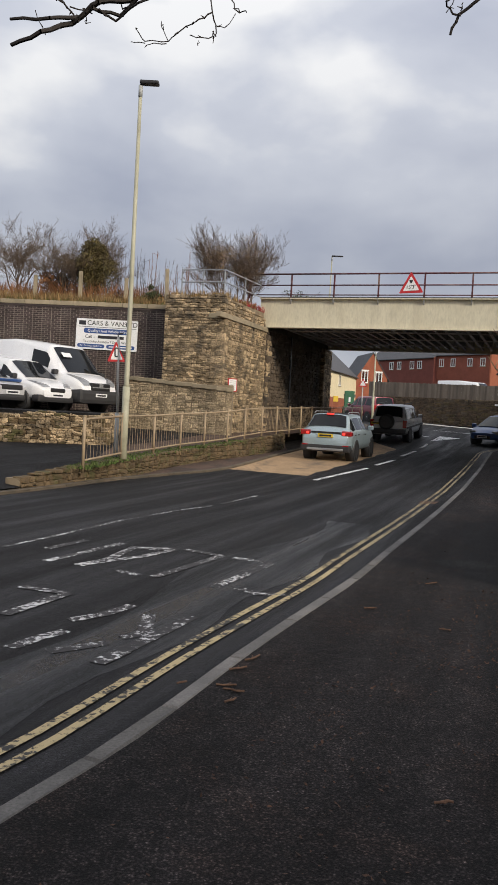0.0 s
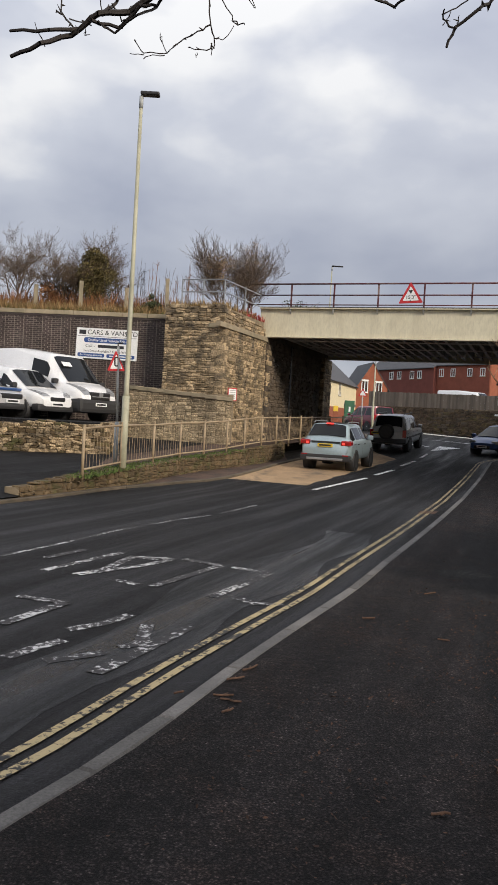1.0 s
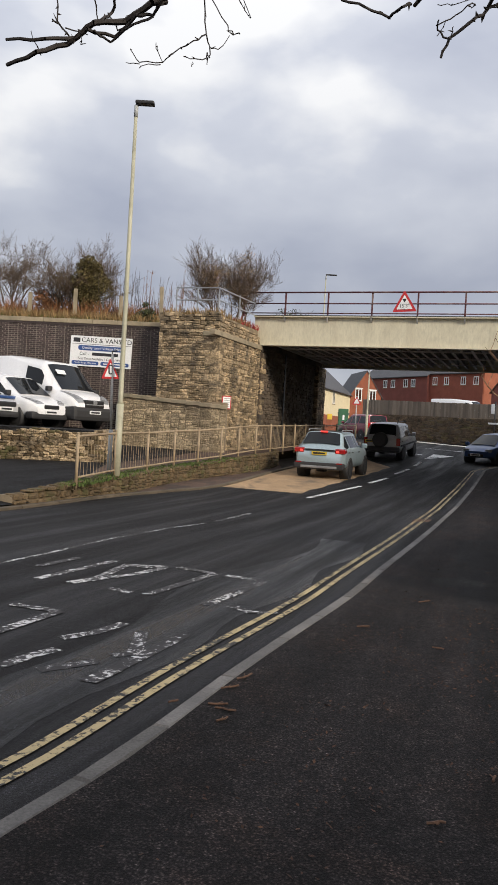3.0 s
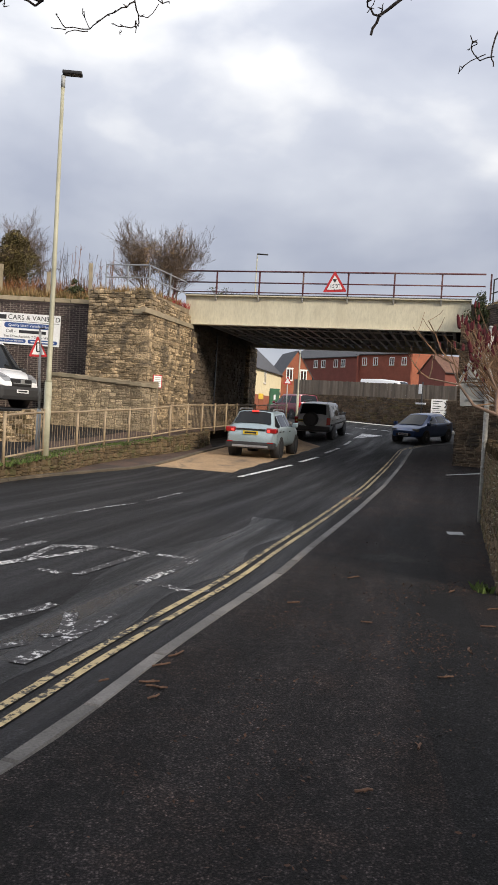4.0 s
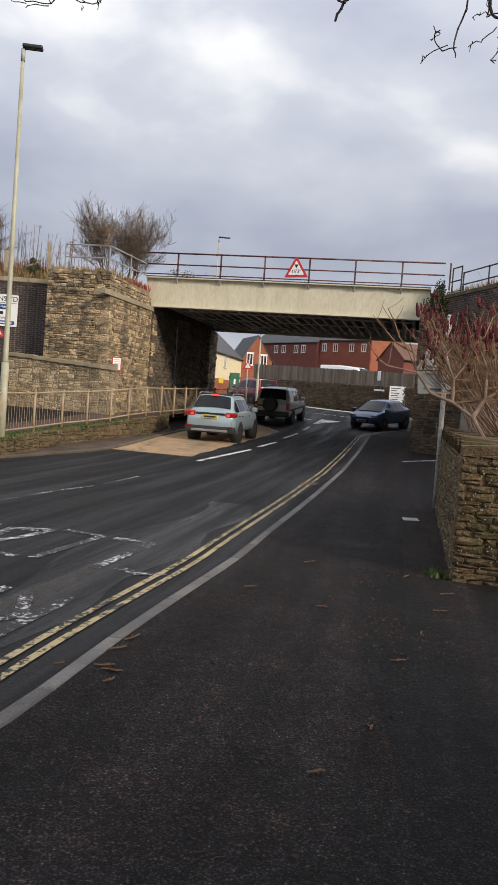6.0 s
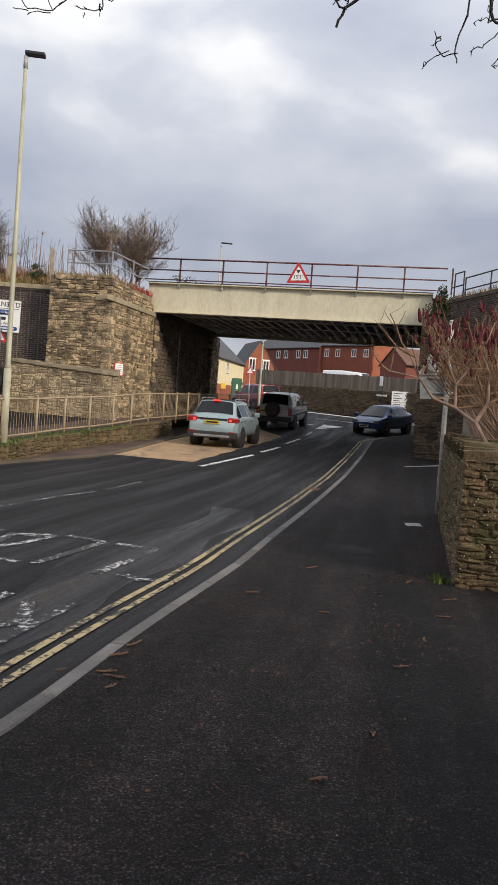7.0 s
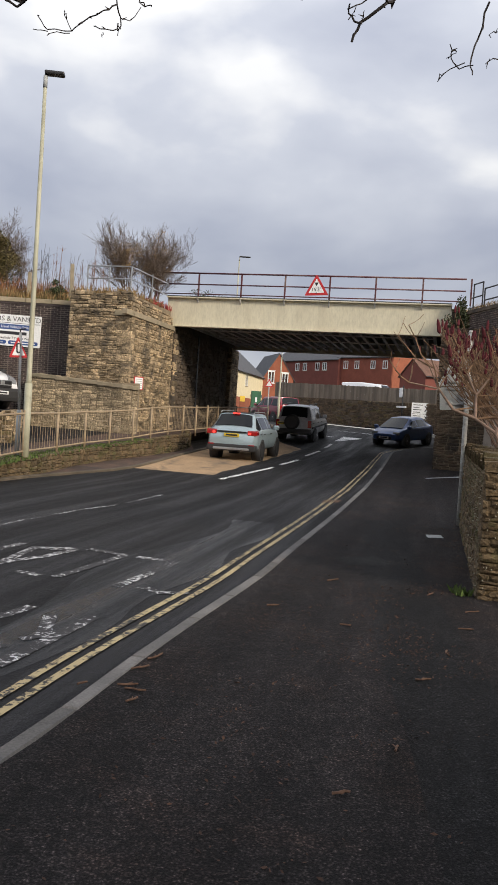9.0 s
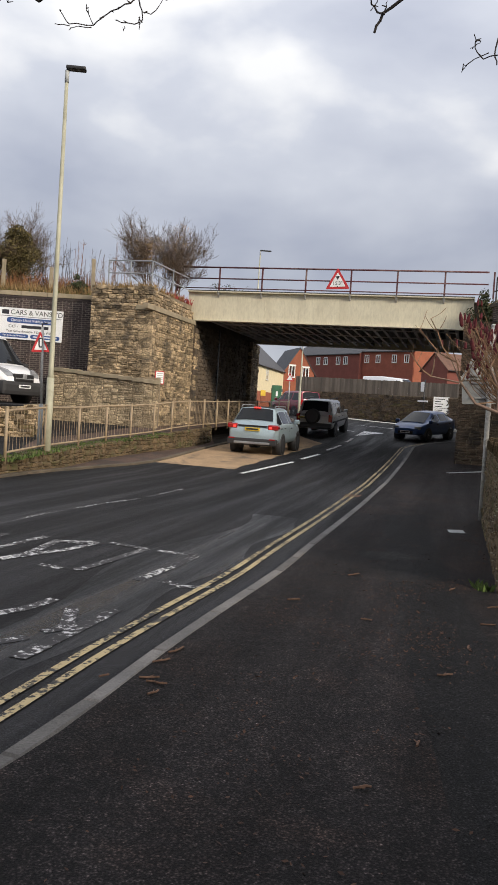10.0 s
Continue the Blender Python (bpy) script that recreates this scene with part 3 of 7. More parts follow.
def stone_face(root, at, length, z_low, z_high, h, w, pool, joined_mat, gap=0.007, depth=0.16, proud=0.03, limit=300, near=None, name="stone", tilt=2.5):
    """Faces a wall with single stones; those past the limit are joined into one mesh."""
    z_lo = z_low if callable(z_low) else (lambda x: z_low)
    z_hi = z_high if callable(z_high) else (lambda x: z_high)
    rows = list(courses(length, z_lo, z_hi, h, w))
    if near is not None:
        rows.sort(key=lambda q: abs(q[0] - near[0]) + abs(q[1] - near[1]))
    verts, faces = [], []
    for i, (x, z, cw, ch) in enumerate(rows):
        me = rng.choice(pool)
        m = at @ Matrix.Translation((x, depth / 2 - proud * rng.uniform(0.3, 1.0), z)) @ Matrix.Rotation(radians(rng.uniform(-tilt, tilt)), 4, "Y") @ Matrix.Diagonal((cw - gap, depth, ch - gap, 1))
        if i < limit:
            share(name, me, root, m)
        else:
            o = len(verts)
            verts += [tuple(m @ v.co) for v in me.vertices]
            faces += [tuple(o + k for k in p.vertices) for p in me.polygons]
    if verts:
        me = bpy.data.meshes.new(name + "work")
        me.from_pydata(verts, [], faces)
        me.materials.append(joined_mat)
        ob = new(name + "work", me)
        ob.parent = root
        ob["kind"] = "stuff"


STONES = stone_meshes(18, M_STONE, 3, 0.11, 0.06)
PALES = stone_meshes(14, M_STONE_PALE, 13, 0.09, 0.05)
MOSSY = stone_meshes(14, M_MOSS_STONE, 5, 0.08, 0.08)
BRICKS = stone_meshes(4, M_ENG_BRICK, 9, 0.012, 0.03)


def core(name, bm, label, mat=M_MORTAR, category="wall"):
    return tagged(part(name, bm, mat), label, category, kind="structure")


# stone pier: the core, its facing and its bands
# local frame of the front face: x from the brick wall to the corner, y inwards
FRONT_L = PIER - U * 2.35
bm = bmesh.new()
prism(bm, [tuple(FRONT_L + V * 0.004 + U * 0.03), tuple(PIER + V * 0.004 - U * 0.004), tuple(BL + V * 10.3 - U * 0.004), tuple(BL + V * 10.3 - U * 3), tuple(FRONT_L + V * 3)], 0.2, 5.0)
pier = core("wall_pier", bm, "weathered coursed rubble stone pier and abutment of the railway bridge")
bm = bmesh.new()
prism(bm, [tuple(FRONT_L + V * 0.1 + U * 0.1), tuple(PIER + V * 0.1 - U * 0.12), tuple(BL - V * 0.1 - U * 0.12), tuple(BL - V * 0.1 - U * 3), tuple(FRONT_L + V * 3)], 5.0, 5.62)
part("pier_top", bm, M_MORTAR, pier)
stone_face(pier, wall_frame(FRONT_L, -20), 2.35, 2.3, lambda x: 5.66 + 0.08 * math.sin(x * 4), 0.12, 0.25, STONES, M_STONE_FAR, tilt=4, proud=0.045)
stone_face(pier, wall_frame(PIER, 70), 4.45, 0.3, 4.85, 0.125, 0.27, STONES, M_STONE_FAR, limit=300, near=(0.5, 3.5), tilt=4, proud=0.045)
stone_face(pier, wall_frame(PIER - U * 0.02 + V * 0.05, 70), 4.35, 5.02, lambda x: 5.6 - 0.05 * x, 0.14, 0.3, STONES, M_STONE_FAR)
# string course round the corner
bm = bmesh.new()
box(bm, -0.75, 4.4, -0.09, 0.1, 4.84, 5.02, 0.02, wall_frame(PIER, 70) @ Matrix.Translation((0.75 - 0.66, 0, 0)))
part("string_course", bm, M_CONCRETE, pier, "projecting weathered stone band")
bm = bmesh.new()
box(bm, 1.75, 2.44, -0.09, 0.1, 4.845, 5.015, 0.02, wall_frame(FRONT_L, -20))
part("string_course", bm, M_CONCRETE, pier)
# quoins at the corner
for i in range(9):
    z = 2.45 + i * 0.27
    if z > 4.7:
        break
    bm = bmesh.new()
    a = 0.5 if i % 2 else 0.3
    box(bm, 2.36 - a, 2.38, -0.035, 0.3, z, z + 0.255, 0.018, wall_frame(FRONT_L, -20))
    part("quoin", bm, M_STONE, pier)
# lower wall with its sloping coping, standing a little in front and curving past the corner
LOW = [np.array(p) for p in ((-4.55, 29.95), (-2.6, 29.15), (-1.15, 28.45), (-0.62, 28.35))]
lows = smoothed(LOW, 0.45)
lower = thing("wall_lower", "curved lower stone wall with a projecting weathered coping at the pier's foot", "wall", kind="structure")
bm = bmesh.new()
back = offset_line(lows, -0.5)
prism(bm, [tuple(p) for p in offset_line(lows, -0.003)] + [tuple(p) for p in back[::-1]], 0.1, 2.5)
part("core", bm, M_MORTAR, lower)
run_len = 0.0
for a, b in zip(lows, lows[1:]):
    d = b - a
    ln = float(np.linalg.norm(d))
    ang = math.degrees(math.atan2(d[1], d[0]))
    top = 2.68 - 0.075 * max(0, a[0] + 4.5)
    stone_face(lower, wall_frame(a, ang), ln, 0.35, top - 0.14, 0.12, 0.27, PALES, M_STONE_PALE, tilt=3, proud=0.022)
    bm = bmesh.new()
    box(bm, -0.01, ln + 0.01, -0.07, 0.35, top - 0.14, top, 0.02, wall_frame(a, ang))
    part("coping", bm, M_CONCRETE, lower)

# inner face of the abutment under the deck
abut = thing("wall_abutment", "dark stone abutment face under the bridge deck", "wall", kind="structure")
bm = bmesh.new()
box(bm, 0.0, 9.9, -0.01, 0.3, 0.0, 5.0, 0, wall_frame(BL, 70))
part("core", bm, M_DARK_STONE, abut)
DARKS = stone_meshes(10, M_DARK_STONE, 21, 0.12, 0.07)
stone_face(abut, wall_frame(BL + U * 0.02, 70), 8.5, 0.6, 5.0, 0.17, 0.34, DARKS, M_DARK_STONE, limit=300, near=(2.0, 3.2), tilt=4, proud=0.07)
# rough stone jamb at the bridge end of the pier
for i in range(22):
    z = 0.35 + i * 0.21
    if z > 4.75:
        break
    bm = bmesh.new()
    box(bm, 0.02, 0.36 + 0.16 * (i % 2), -0.07 - 0.02 * (i % 3), 0.3, z, z + 0.2, 0.02, wall_frame(BL, 70))
    part("quoin", bm, M_STONE if i % 4 else M_DARK_STONE, abut)
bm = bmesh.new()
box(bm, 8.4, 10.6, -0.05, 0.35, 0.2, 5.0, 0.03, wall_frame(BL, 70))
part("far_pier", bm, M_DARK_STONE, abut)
stone_face(abut, wall_frame(BL + V * 8.4 + U * 0.07, 70), 2.1, 0.8, 5.0, 0.2, 0.4, STONES, M_STONE_FAR, limit=60)
stone_face(abut, wall_frame(BL + V * 8.42 - U * 0.2, -20), 0.46, 0.8, 5.0, 0.2, 0.3, STONES, M_STONE_FAR, limit=60)
bm = bmesh.new()
box(bm, 3.2, 3.35, -0.1, 0.0, 0.8, 5.0, 0.01, wall_frame(BL, 70))
part("drain_pipe", bm, M_BLACK, abut)

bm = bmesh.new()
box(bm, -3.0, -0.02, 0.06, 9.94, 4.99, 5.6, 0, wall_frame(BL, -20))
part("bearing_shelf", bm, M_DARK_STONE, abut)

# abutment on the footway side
# shade on this abutment is put into its darker stone colour
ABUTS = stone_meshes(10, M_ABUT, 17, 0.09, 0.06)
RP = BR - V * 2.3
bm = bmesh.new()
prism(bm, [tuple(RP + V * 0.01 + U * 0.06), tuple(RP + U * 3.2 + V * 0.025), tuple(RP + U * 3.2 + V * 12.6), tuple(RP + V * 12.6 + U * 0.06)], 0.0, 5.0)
rpier = core("wall_abutment_footway", bm, "blotched brown stone abutment beside the footway, darkened in place of shade")
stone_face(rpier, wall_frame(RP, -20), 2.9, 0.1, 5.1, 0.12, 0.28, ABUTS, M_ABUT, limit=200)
stone_face(rpier, wall_frame(BR + V * 0.3 - U * 0.02, -20), 1.2, 5.0, 6.15, 0.17, 0.3, STONES, M_STONE_FAR)
bm = bmesh.new()
box(bm, 0.0, 3.2, -0.05, 2.2, 5.0, 6.1, 0, wall_frame(BR + V * 0.4 + U * 0.1, -20))
part("core", bm, M_MORTAR, rpier)

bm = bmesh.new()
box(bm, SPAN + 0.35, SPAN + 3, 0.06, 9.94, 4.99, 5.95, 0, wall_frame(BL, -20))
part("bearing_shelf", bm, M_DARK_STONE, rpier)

# brick retaining wall behind the vans
BW = np.array([-3.05, 30.61])
BDIR = dir2(174)
BW_END = BW + BDIR * 26
bwall = thing("wall_brick", "dark engineering-brick retaining wall with a mossy concrete coping", "wall", kind="structure")
at = wall_frame(BW_END, -6)
bm = bmesh.new()
box(bm, 0, 26, 0.012, 0.5, 0.5, 5.18, 0, at)
part("core", bm, M_BRICK_MORTAR, bwall)
bm = bmesh.new()
for i in range(27):
    box(bm, 26 - (i + 1) * 0.95, 26 - i * 0.95 - 0.012, -0.06, 0.5, 5.26, 5.42, 0.015, at)
part("coping", bm, M_CONCRETE, bwall, "pale mossy coping stones")
bm = bmesh.new()
box(bm, 0, 26, -0.035, 0.3, 5.18, 5.262, 0, at)
part("oversail_course", bm, M_ENG_BRICK, bwall)

# wing wall on the other side, along the footway
bm = bmesh.new()
WW = np.array([11.0, 28.3])
WDIR = -85
box(bm, 0, 20.2, 0.0, 0.6, 0.0, 5.78, 0, wall_frame(WW, WDIR) @ Matrix.Rotation(0, 4, "Z"))
wwall = core("wall_wing", bm, "dark brick wing wall with a soldier course and railings above", M_BRICK_MORTAR)
bm = bmesh.new()
box(bm, -0.2, 20.2, -0.07, 0.65, 5.78, 5.92, 0.02, wall_frame(WW, WDIR))
part("coping", bm, M_DARK_STONE, wwall)

# ---- raised ground on the yard side ----
VY = [-30, 13, 17, 19, 21.3, 23, 24.5, 25.8, 27.2, 28.8, 32, 36, 40, 44.5, 46.5, 60, 90]
VZ = [0.0, 0.0, 0.28, 0.36, 0.39, 0.46, 0.51, 0.58, 0.69, 0.77, 0.84, 0.94, 1.01, 1.14, 1.2, 1.6, 1.9]


def verge_z(x, y):
    return float(np.interp(y, VY, VZ))


RAIL_LINE = smoothed([(-3.41, 17.0), (-2.93, 19.0), (-2.44, 21.2), (-1.9, 23.0), (-1.31, 24.5), (-0.67, 25.9), (-0.12, 27.2), (0.47, 28.8), (1.04, 30.5), (1.6, 32.2),
                      (2.16, 34.0), (2.75, 36.0), (3.33, 38.0), (3.95, 40.0), (4.86, 42.5), (5.6, 44.5), (6.4, 46.4)], 0.4)


def rail_x(y):
    ry = [p[1] for p in RAIL_LINE]
    rx = [p[0] for p in RAIL_LINE]
    return float(np.interp(y, ry, rx))


def drive_z(x, y):
    k = float(np.interp(y, lk_y, lk_x)) - 0.13
    low_ = road_z(x, y) + 0.085
    f = 1.0 if y > 17.2 else min(1.0, max(0.0, (k - x) / 1.6))
    return low_ + (verge_z(x, y) - low_) * f


lk_y, lk_x = [p[1] for p in LKERB][:90], [p[0] for p in LKERB][:90]
bm = bmesh.new()
ys = list(np.arange(-6, 58, 0.8))
lefts = [np.array([-30.0, y]) for y in ys]
rights = []
for y in ys:
    k = float(np.interp(y, lk_y, lk_x)) - 0.13
    if y <= 15.6:
        x = k
    elif y < 46.4:
        x = min(k - 0.05, (rail_x(y) + 0.16) if y > 17 else k - 0.25)
    else:
        x = k - 0.1
    rights.append(np.array([x, y]))
sheet(bm, lefts, rights, drive_z, 40)
tagged(part("side_drive", bm, M_DRIVE), "dark asphalt drive and path rising beside the low wall", "drive", kind="structure")

bm = bmesh.new()
ys = [y for y in np.arange(17.4, 46, 0.6)]
sheet(bm, [np.array([rail_x(y) - min(1.75, 0.1 + 0.3 * (y - 17.4)), y]) for y in ys], [np.array([rail_x(y) + 0.1, y]) for y in ys], lambda x, y: verge_z(x, y) + 0.006, 4)
tagged(part("railed_path", bm, M_LEAFY), "brown leaf-strewn footway behind the guard railing", "pavement", kind="structure")

# low stone wall between the kerb and the railing
low = thing("wall_low", "low mossy rubble retaining wall below the guard railing", "wall", kind="structure")
base_line = [(-5.1, 14.1), (-4.15, 15.2), (-3.5, 16.7)] + [(rail_x(y) + 0.22, y) for y in (18, 19.5, 21, 22.5, 24, 25.5, 27, 28.5, 30, 31.5, 33, 35, 37, 39, 41, 43, 45)]
base_line = [np.array((min(x, float(np.interp(y, lk_y, lk_x)) - 0.17), y)) for x, y in base_line][1:]
for a, b in zip(base_line, base_line[1:]):
    d = b - a
    ln = float(np.linalg.norm(d))
    at = wall_frame(a, math.degrees(math.atan2(d[1], d[0])))
    za, zb = verge_z(*a), verge_z(*b)
    bm = bmesh.new()
    box(bm, 0, ln, 0.025, 0.34, -0.2, min(za, zb) - 0.01, 0, at)
    part("core", bm, M_MORTAR, low)
    f0, f1 = road_z(*a) - 0.02, road_z(*b) - 0.02
    stone_face(low, at, ln, lambda x: f0 + (f1 - f0) * x / ln, lambda x: za + (zb - za) * x / ln + 0.03, 0.13, 0.24, MOSSY, M_MOSS_STONE, depth=0.2)

bm = bmesh.new()
ys = list(np.arange(17.0, 44, 0.8))
sheet(bm, [np.array([min(rail_x(y) + 0.18, float(np.interp(y, lk_y, lk_x)) - 0.2), y]) for y in ys], [np.array([float(np.interp(y, lk_y, lk_x)) - 0.06, y]) for y in ys], lambda x, y: road_z(x, y) + 0.052, 3)
tagged(part("kerb_strip", bm, M_LEAFY), "narrow dirty strip of pavement below the low wall", "pavement", kind="structure")

# rubble wall in front of the yard, and the yard's raised floor
rub = thing("wall_rubble", "rough dry-laid rubble wall holding up the vehicle yard", "wall", kind="structure")
RW = np.array([-16.0, 20.3])
RWE = np.array([-3.9, 23.1])
d = RWE - RW
at = wall_frame(RW, math.degrees(math.atan2(d[1], d[0])))
ln = float(np.linalg.norm(d))
bm = bmesh.new()
box(bm, 0, ln, 0.03, 0.5, 0.2, 1.24, 0, at)
part("core", bm, M_DARK_STONE, rub)
stone_face(rub, at, ln, 0.25, lambda x: 1.33 + 0.05 * math.sin(x * 3.1) + 0.02 * (x - ln), 0.095, 0.17, MOSSY[:4] + STONES[:10], M_STONE_FAR, depth=0.25, proud=0.07, limit=300, near=(ln, 0.8), tilt=12, gap=-0.012)
d2 = np.array([-4.55, 30.0]) - RWE
at2 = wall_frame(RWE, math.degrees(math.atan2(d2[1], d2[0])))
stone_face(rub, at2, 6.9, 0.4, 1.36, 0.14, 0.26, MOSSY, M_STONE_FAR, depth=0.3, limit=60)
bm = bmesh.new()
prism(bm, [(-30, 17.4), (RW[0], RW[1] + 0.2), (RWE[0] - 0.15, RWE[1] + 0.12), (-4.5, 30.2), (-3.3, 30.6), (-30, 33.2)], 0.3, 1.33)
tagged(part("yard", bm, M_DRIVE), "raised dark asphalt vehicle yard behind the rubble wall", "yard", kind="structure")

# embankment above the walls
bm = bmesh.new()
nx, ny = 60, 14
for_rows = []
for j in range(ny + 1):
    row = []
    for i in range(nx + 1):
        s = -36 + i * 0.6
        a = BW + dir2(-6) * (s + 2.2)
        q = np.array([a[0], a[1] + 0.35]) + np.array([0.1, 1.0]) * (j * 0.75)
        z = 5.36 + min(0.85, j * 0.14) + 0.09 * noise.noise(Vector((q[0] * 0.9, q[1] * 0.9, 3)))
        row.append(bm.verts.new((q[0], q[1], z)))
    for_rows.append(row)
for r, s in zip(for_rows, for_rows[1:]):
    for k in range(nx):
        bm.faces.new((r[k], r[k + 1], s[k + 1], s[k]))
tagged(part("embankment", bm, M_SOIL), "rough grassy railway embankment above the walls", "bank", kind="structure")
# runs on past the wing wall, unseen, to keep sun off the footway
bm = bmesh.new()
prism(bm, [(12.3, 31.5), (11.5, 28.4), (13.3, 8.2), (18, -30), (60, -30), (60, 60), (15.2, 41)], 0.0, 5.7)
tagged(part("embankment", bm, M_SOIL), "high earth bank behind the wing wall, extended unseen to shade the footway", "bank", kind="structure")
bm = bmesh.new()
prism(bm, [(-40, 34), (-3.2, 32.5), (1.0, 42), (-40, 52)], 0.0, 5.3)
tagged(part("embankment", bm, M_SOIL), "earth core of the railway embankment", "bank", kind="structure")

# far wall with its fence
FA = np.array([9.3, 62.2])
FANG = -48.24
fwall = thing("wall_far", "dark rubble stone wall along the far road, topped with a board fence", "wall", kind="structure")
fat = wall_frame(FA, FANG)
bm = bmesh.new()
box(bm, 0, 34, 0.03, 0.5, 0.0, 3.25, 0, fat)
part("core", bm, M_MORTAR, fwall)
FARST = stone_meshes(8, M_DARK_STONE, 31)
stone_face(fwall, fat, 16, 0.9, lambda x: 3.36 - 0.012 * x, 0.15, 0.3, MOSSY + ABUTS + FARST, M_ABUT, proud=0.03, tilt=5, limit=300, near=(8, 2.2))
fence = thing("board_fence", "weathered brown vertical board fence on top of the far wall", "fence", fat)
BO = bmesh.new()
box(BO, 0, 0.146, 0.0, 0.022, 0, 1.0, 0.004)
board_me = mesh_of(BO, "board")
board_me.materials.append(M_FENCE)
for i in range(112):
    x = -0.4 + i * 0.15
    top = 4.46 - 0.02 * x + rng.uniform(-0.02, 0.02)
    share("board", board_me, fence, Matrix.Translation((x, 0.03 + 0.012 * (i % 2), 3.25)) @ Matrix.Diagonal((1, 1, top - 3.3, 1)))
bm = bmesh.new()
box(bm, -0.4, 34, 0.07, 0.12, 3.55, 3.65)
box(bm, -0.4, 34, 0.07, 0.12, 4.05, 4.15)
box(bm, 16.4, 34, 0.03, 0.06, 3.2, 4.1)
part("fence_rail", bm, M_FENCE, fence)
# far footway with its kerb
bm = bmesh.new()
box(bm, -12, 34, -1.6, 0.05, 0.3, 1.42, 0, fat)
tagged(part("pavement", bm, M_PATH), "pale far footway along the stone wall", "pavement", kind="structure")

# railing on the wing wall, with a small gate at the bridge end
wr = thing("wing_railing", "black steel tube railing along the top of the wing wall", "railing", wall_frame(WW, WDIR))
for x in (-0.75, -0.05, 0.1, 1.9, 3.7, 5.5, 7.3):
    bm = bmesh.new()
    tube(bm, [(x, 0.42, 5.8), (x, 0.42, 7.0 if x < 0 else 6.74)], 0.028, 8)
    part("post", bm, M_BLACK, wr)
for z, x0, x1 in ((6.72, 0.1, 9), (6.3, 0.1, 9), (6.98, -0.75, -0.05), (6.5, -0.95, -0.05), (6.12, -0.95, -0.05)):
    bm = bmesh.new()
    tube(bm, [(x0, 0.42, z), (x1, 0.42, z)], 0.026, 8)
    part("rail", bm, M_BLACK, wr)
bm = bmesh.new()
prism(bm, [(9.6, 62.9), (36.0, 33.3), (300, 33), (300, 400), (26, 400), (18, 110)], 0.0, 3.2)
tagged(part("embankment", bm, M_GROUND), "raised land held back by the far stone wall", "bank", kind="structure")

# plain unseen walls added to close the place behind and beside the camera
# this one blocks sun and sky from the near footway
bm = bmesh.new()
box(bm, -34, 18, -9.0, -8.5, -0.2, 8.5)
tagged(part("wall_behind", bm, M_UNSEEN_WALL), "plain unseen wall added behind to shade the near footway", "wall", kind="structure")
bm = bmesh.new()
box(bm, -34.5, -34, -9.0, 34, -0.2, 6.0)
tagged(part("wall_behind", bm, M_UNSEEN_WALL), "plain unseen brown wall added to close the yard's far side", "wall", kind="structure")


# ---- road markings ----
STROKES = []


def stroke(pts, width, mat, name="road_marking", label="badly worn white road lettering", lift=0.004):
    line = [np.array(p, float) for p in pts]
    fine = []
    for a, b in zip(line, line[1:]):
        n = max(1, int(np.linalg.norm(b - a) / 1.0))
        fine += [a + (b - a) * k / n for k in range(n)]
    fine.append(line[-1])
    painted(name, label, offset_line(fine, -width / 2), offset_line(fine, width / 2), mat, lift + 0.0007 * (len(STROKES) % 6))
    STROKES.append(name)


for pts in (((-2.11, 8.74), (-1.48, 10.15)), ((-1.73, 8.59), (-1.49, 9.02), (-1.3, 9.94)), ((-1.3, 9.85), (-1.06, 9.78), (-0.84, 9.9)), ((-1.73, 8.59), (-1.13, 9.31), (-0.83, 9.84)),
            ((-0.69, 9.89), (-0.24, 9.59)), ((-0.88, 8.21), (-0.53, 8.95), (-0.24, 9.59)), ((-1.29, 8.43), (-1.05, 8.27)), ((-0.27, 7.87), (0.02, 8.52), (0.33, 9.27)),
            ((-0.1, 9.52), (0.34, 9.31)), ((-0.03, 7.9), (0.16, 7.67), (0.42, 7.71)), ((-2.03, 7.46), (-1.55, 7.29)), ((-1.88, 6.45), (-1.71, 6.88), (-1.55, 7.29)),
            ((-1.58, 5.6), (-1.45, 5.87), (-1.3, 6.1)), ((-1.34, 6.4), (-1.12, 6.62), (-0.92, 6.99)), ((-1.31, 5.55), (-0.95, 5.83)), ((-0.87, 5.99), (-0.72, 6.1), (-0.74, 6.7)),
            ((-0.91, 5.39), (-0.65, 6.03), (-0.39, 6.7)), ((-2.27, 9.46), (-1.96, 10.18)), ((-3.1, 6.9), (-2.4, 8.0)), ((-2.9, 7.6), (-2.5, 7.5))):
    stroke(pts, 0.115, M_WORN)
for pts, w in ((((-1.73, 8.59), (-1.6, 8.78)), 0.14), (((-1.28, 9.84), (-0.84, 9.9)), 0.10), (((-0.93, 5.35), (-0.8, 5.65)), 0.13), (((-0.2, 8.02), (0.05, 8.56)), 0.10)):
    stroke(pts, w, M_FAIR, lift=0.006)
stroke([(-2.79, 9.43), (-2.38, 10.46), (-1.86, 12.04), (-1.1, 13.66), (-0.55, 14.59)], 0.06, M_WORN, label="faded thin line along the road joint")
stroke([(-0.43, 14.86), (0.23, 16.62)], 0.08, M_WORN, label="faded white centre line")
for a, b in (((1.77, 20.99), (3.76, 25.32)), ((4.19, 26.53), (5.25, 29.13)), ((5.89, 31.17), (7.07, 34.34)), ((7.8, 36.7), (8.62, 39.12))):
    stroke([a, b], 0.14, M_WHITE, "centre_line", "white centre line dash on the dark road", 0.008)
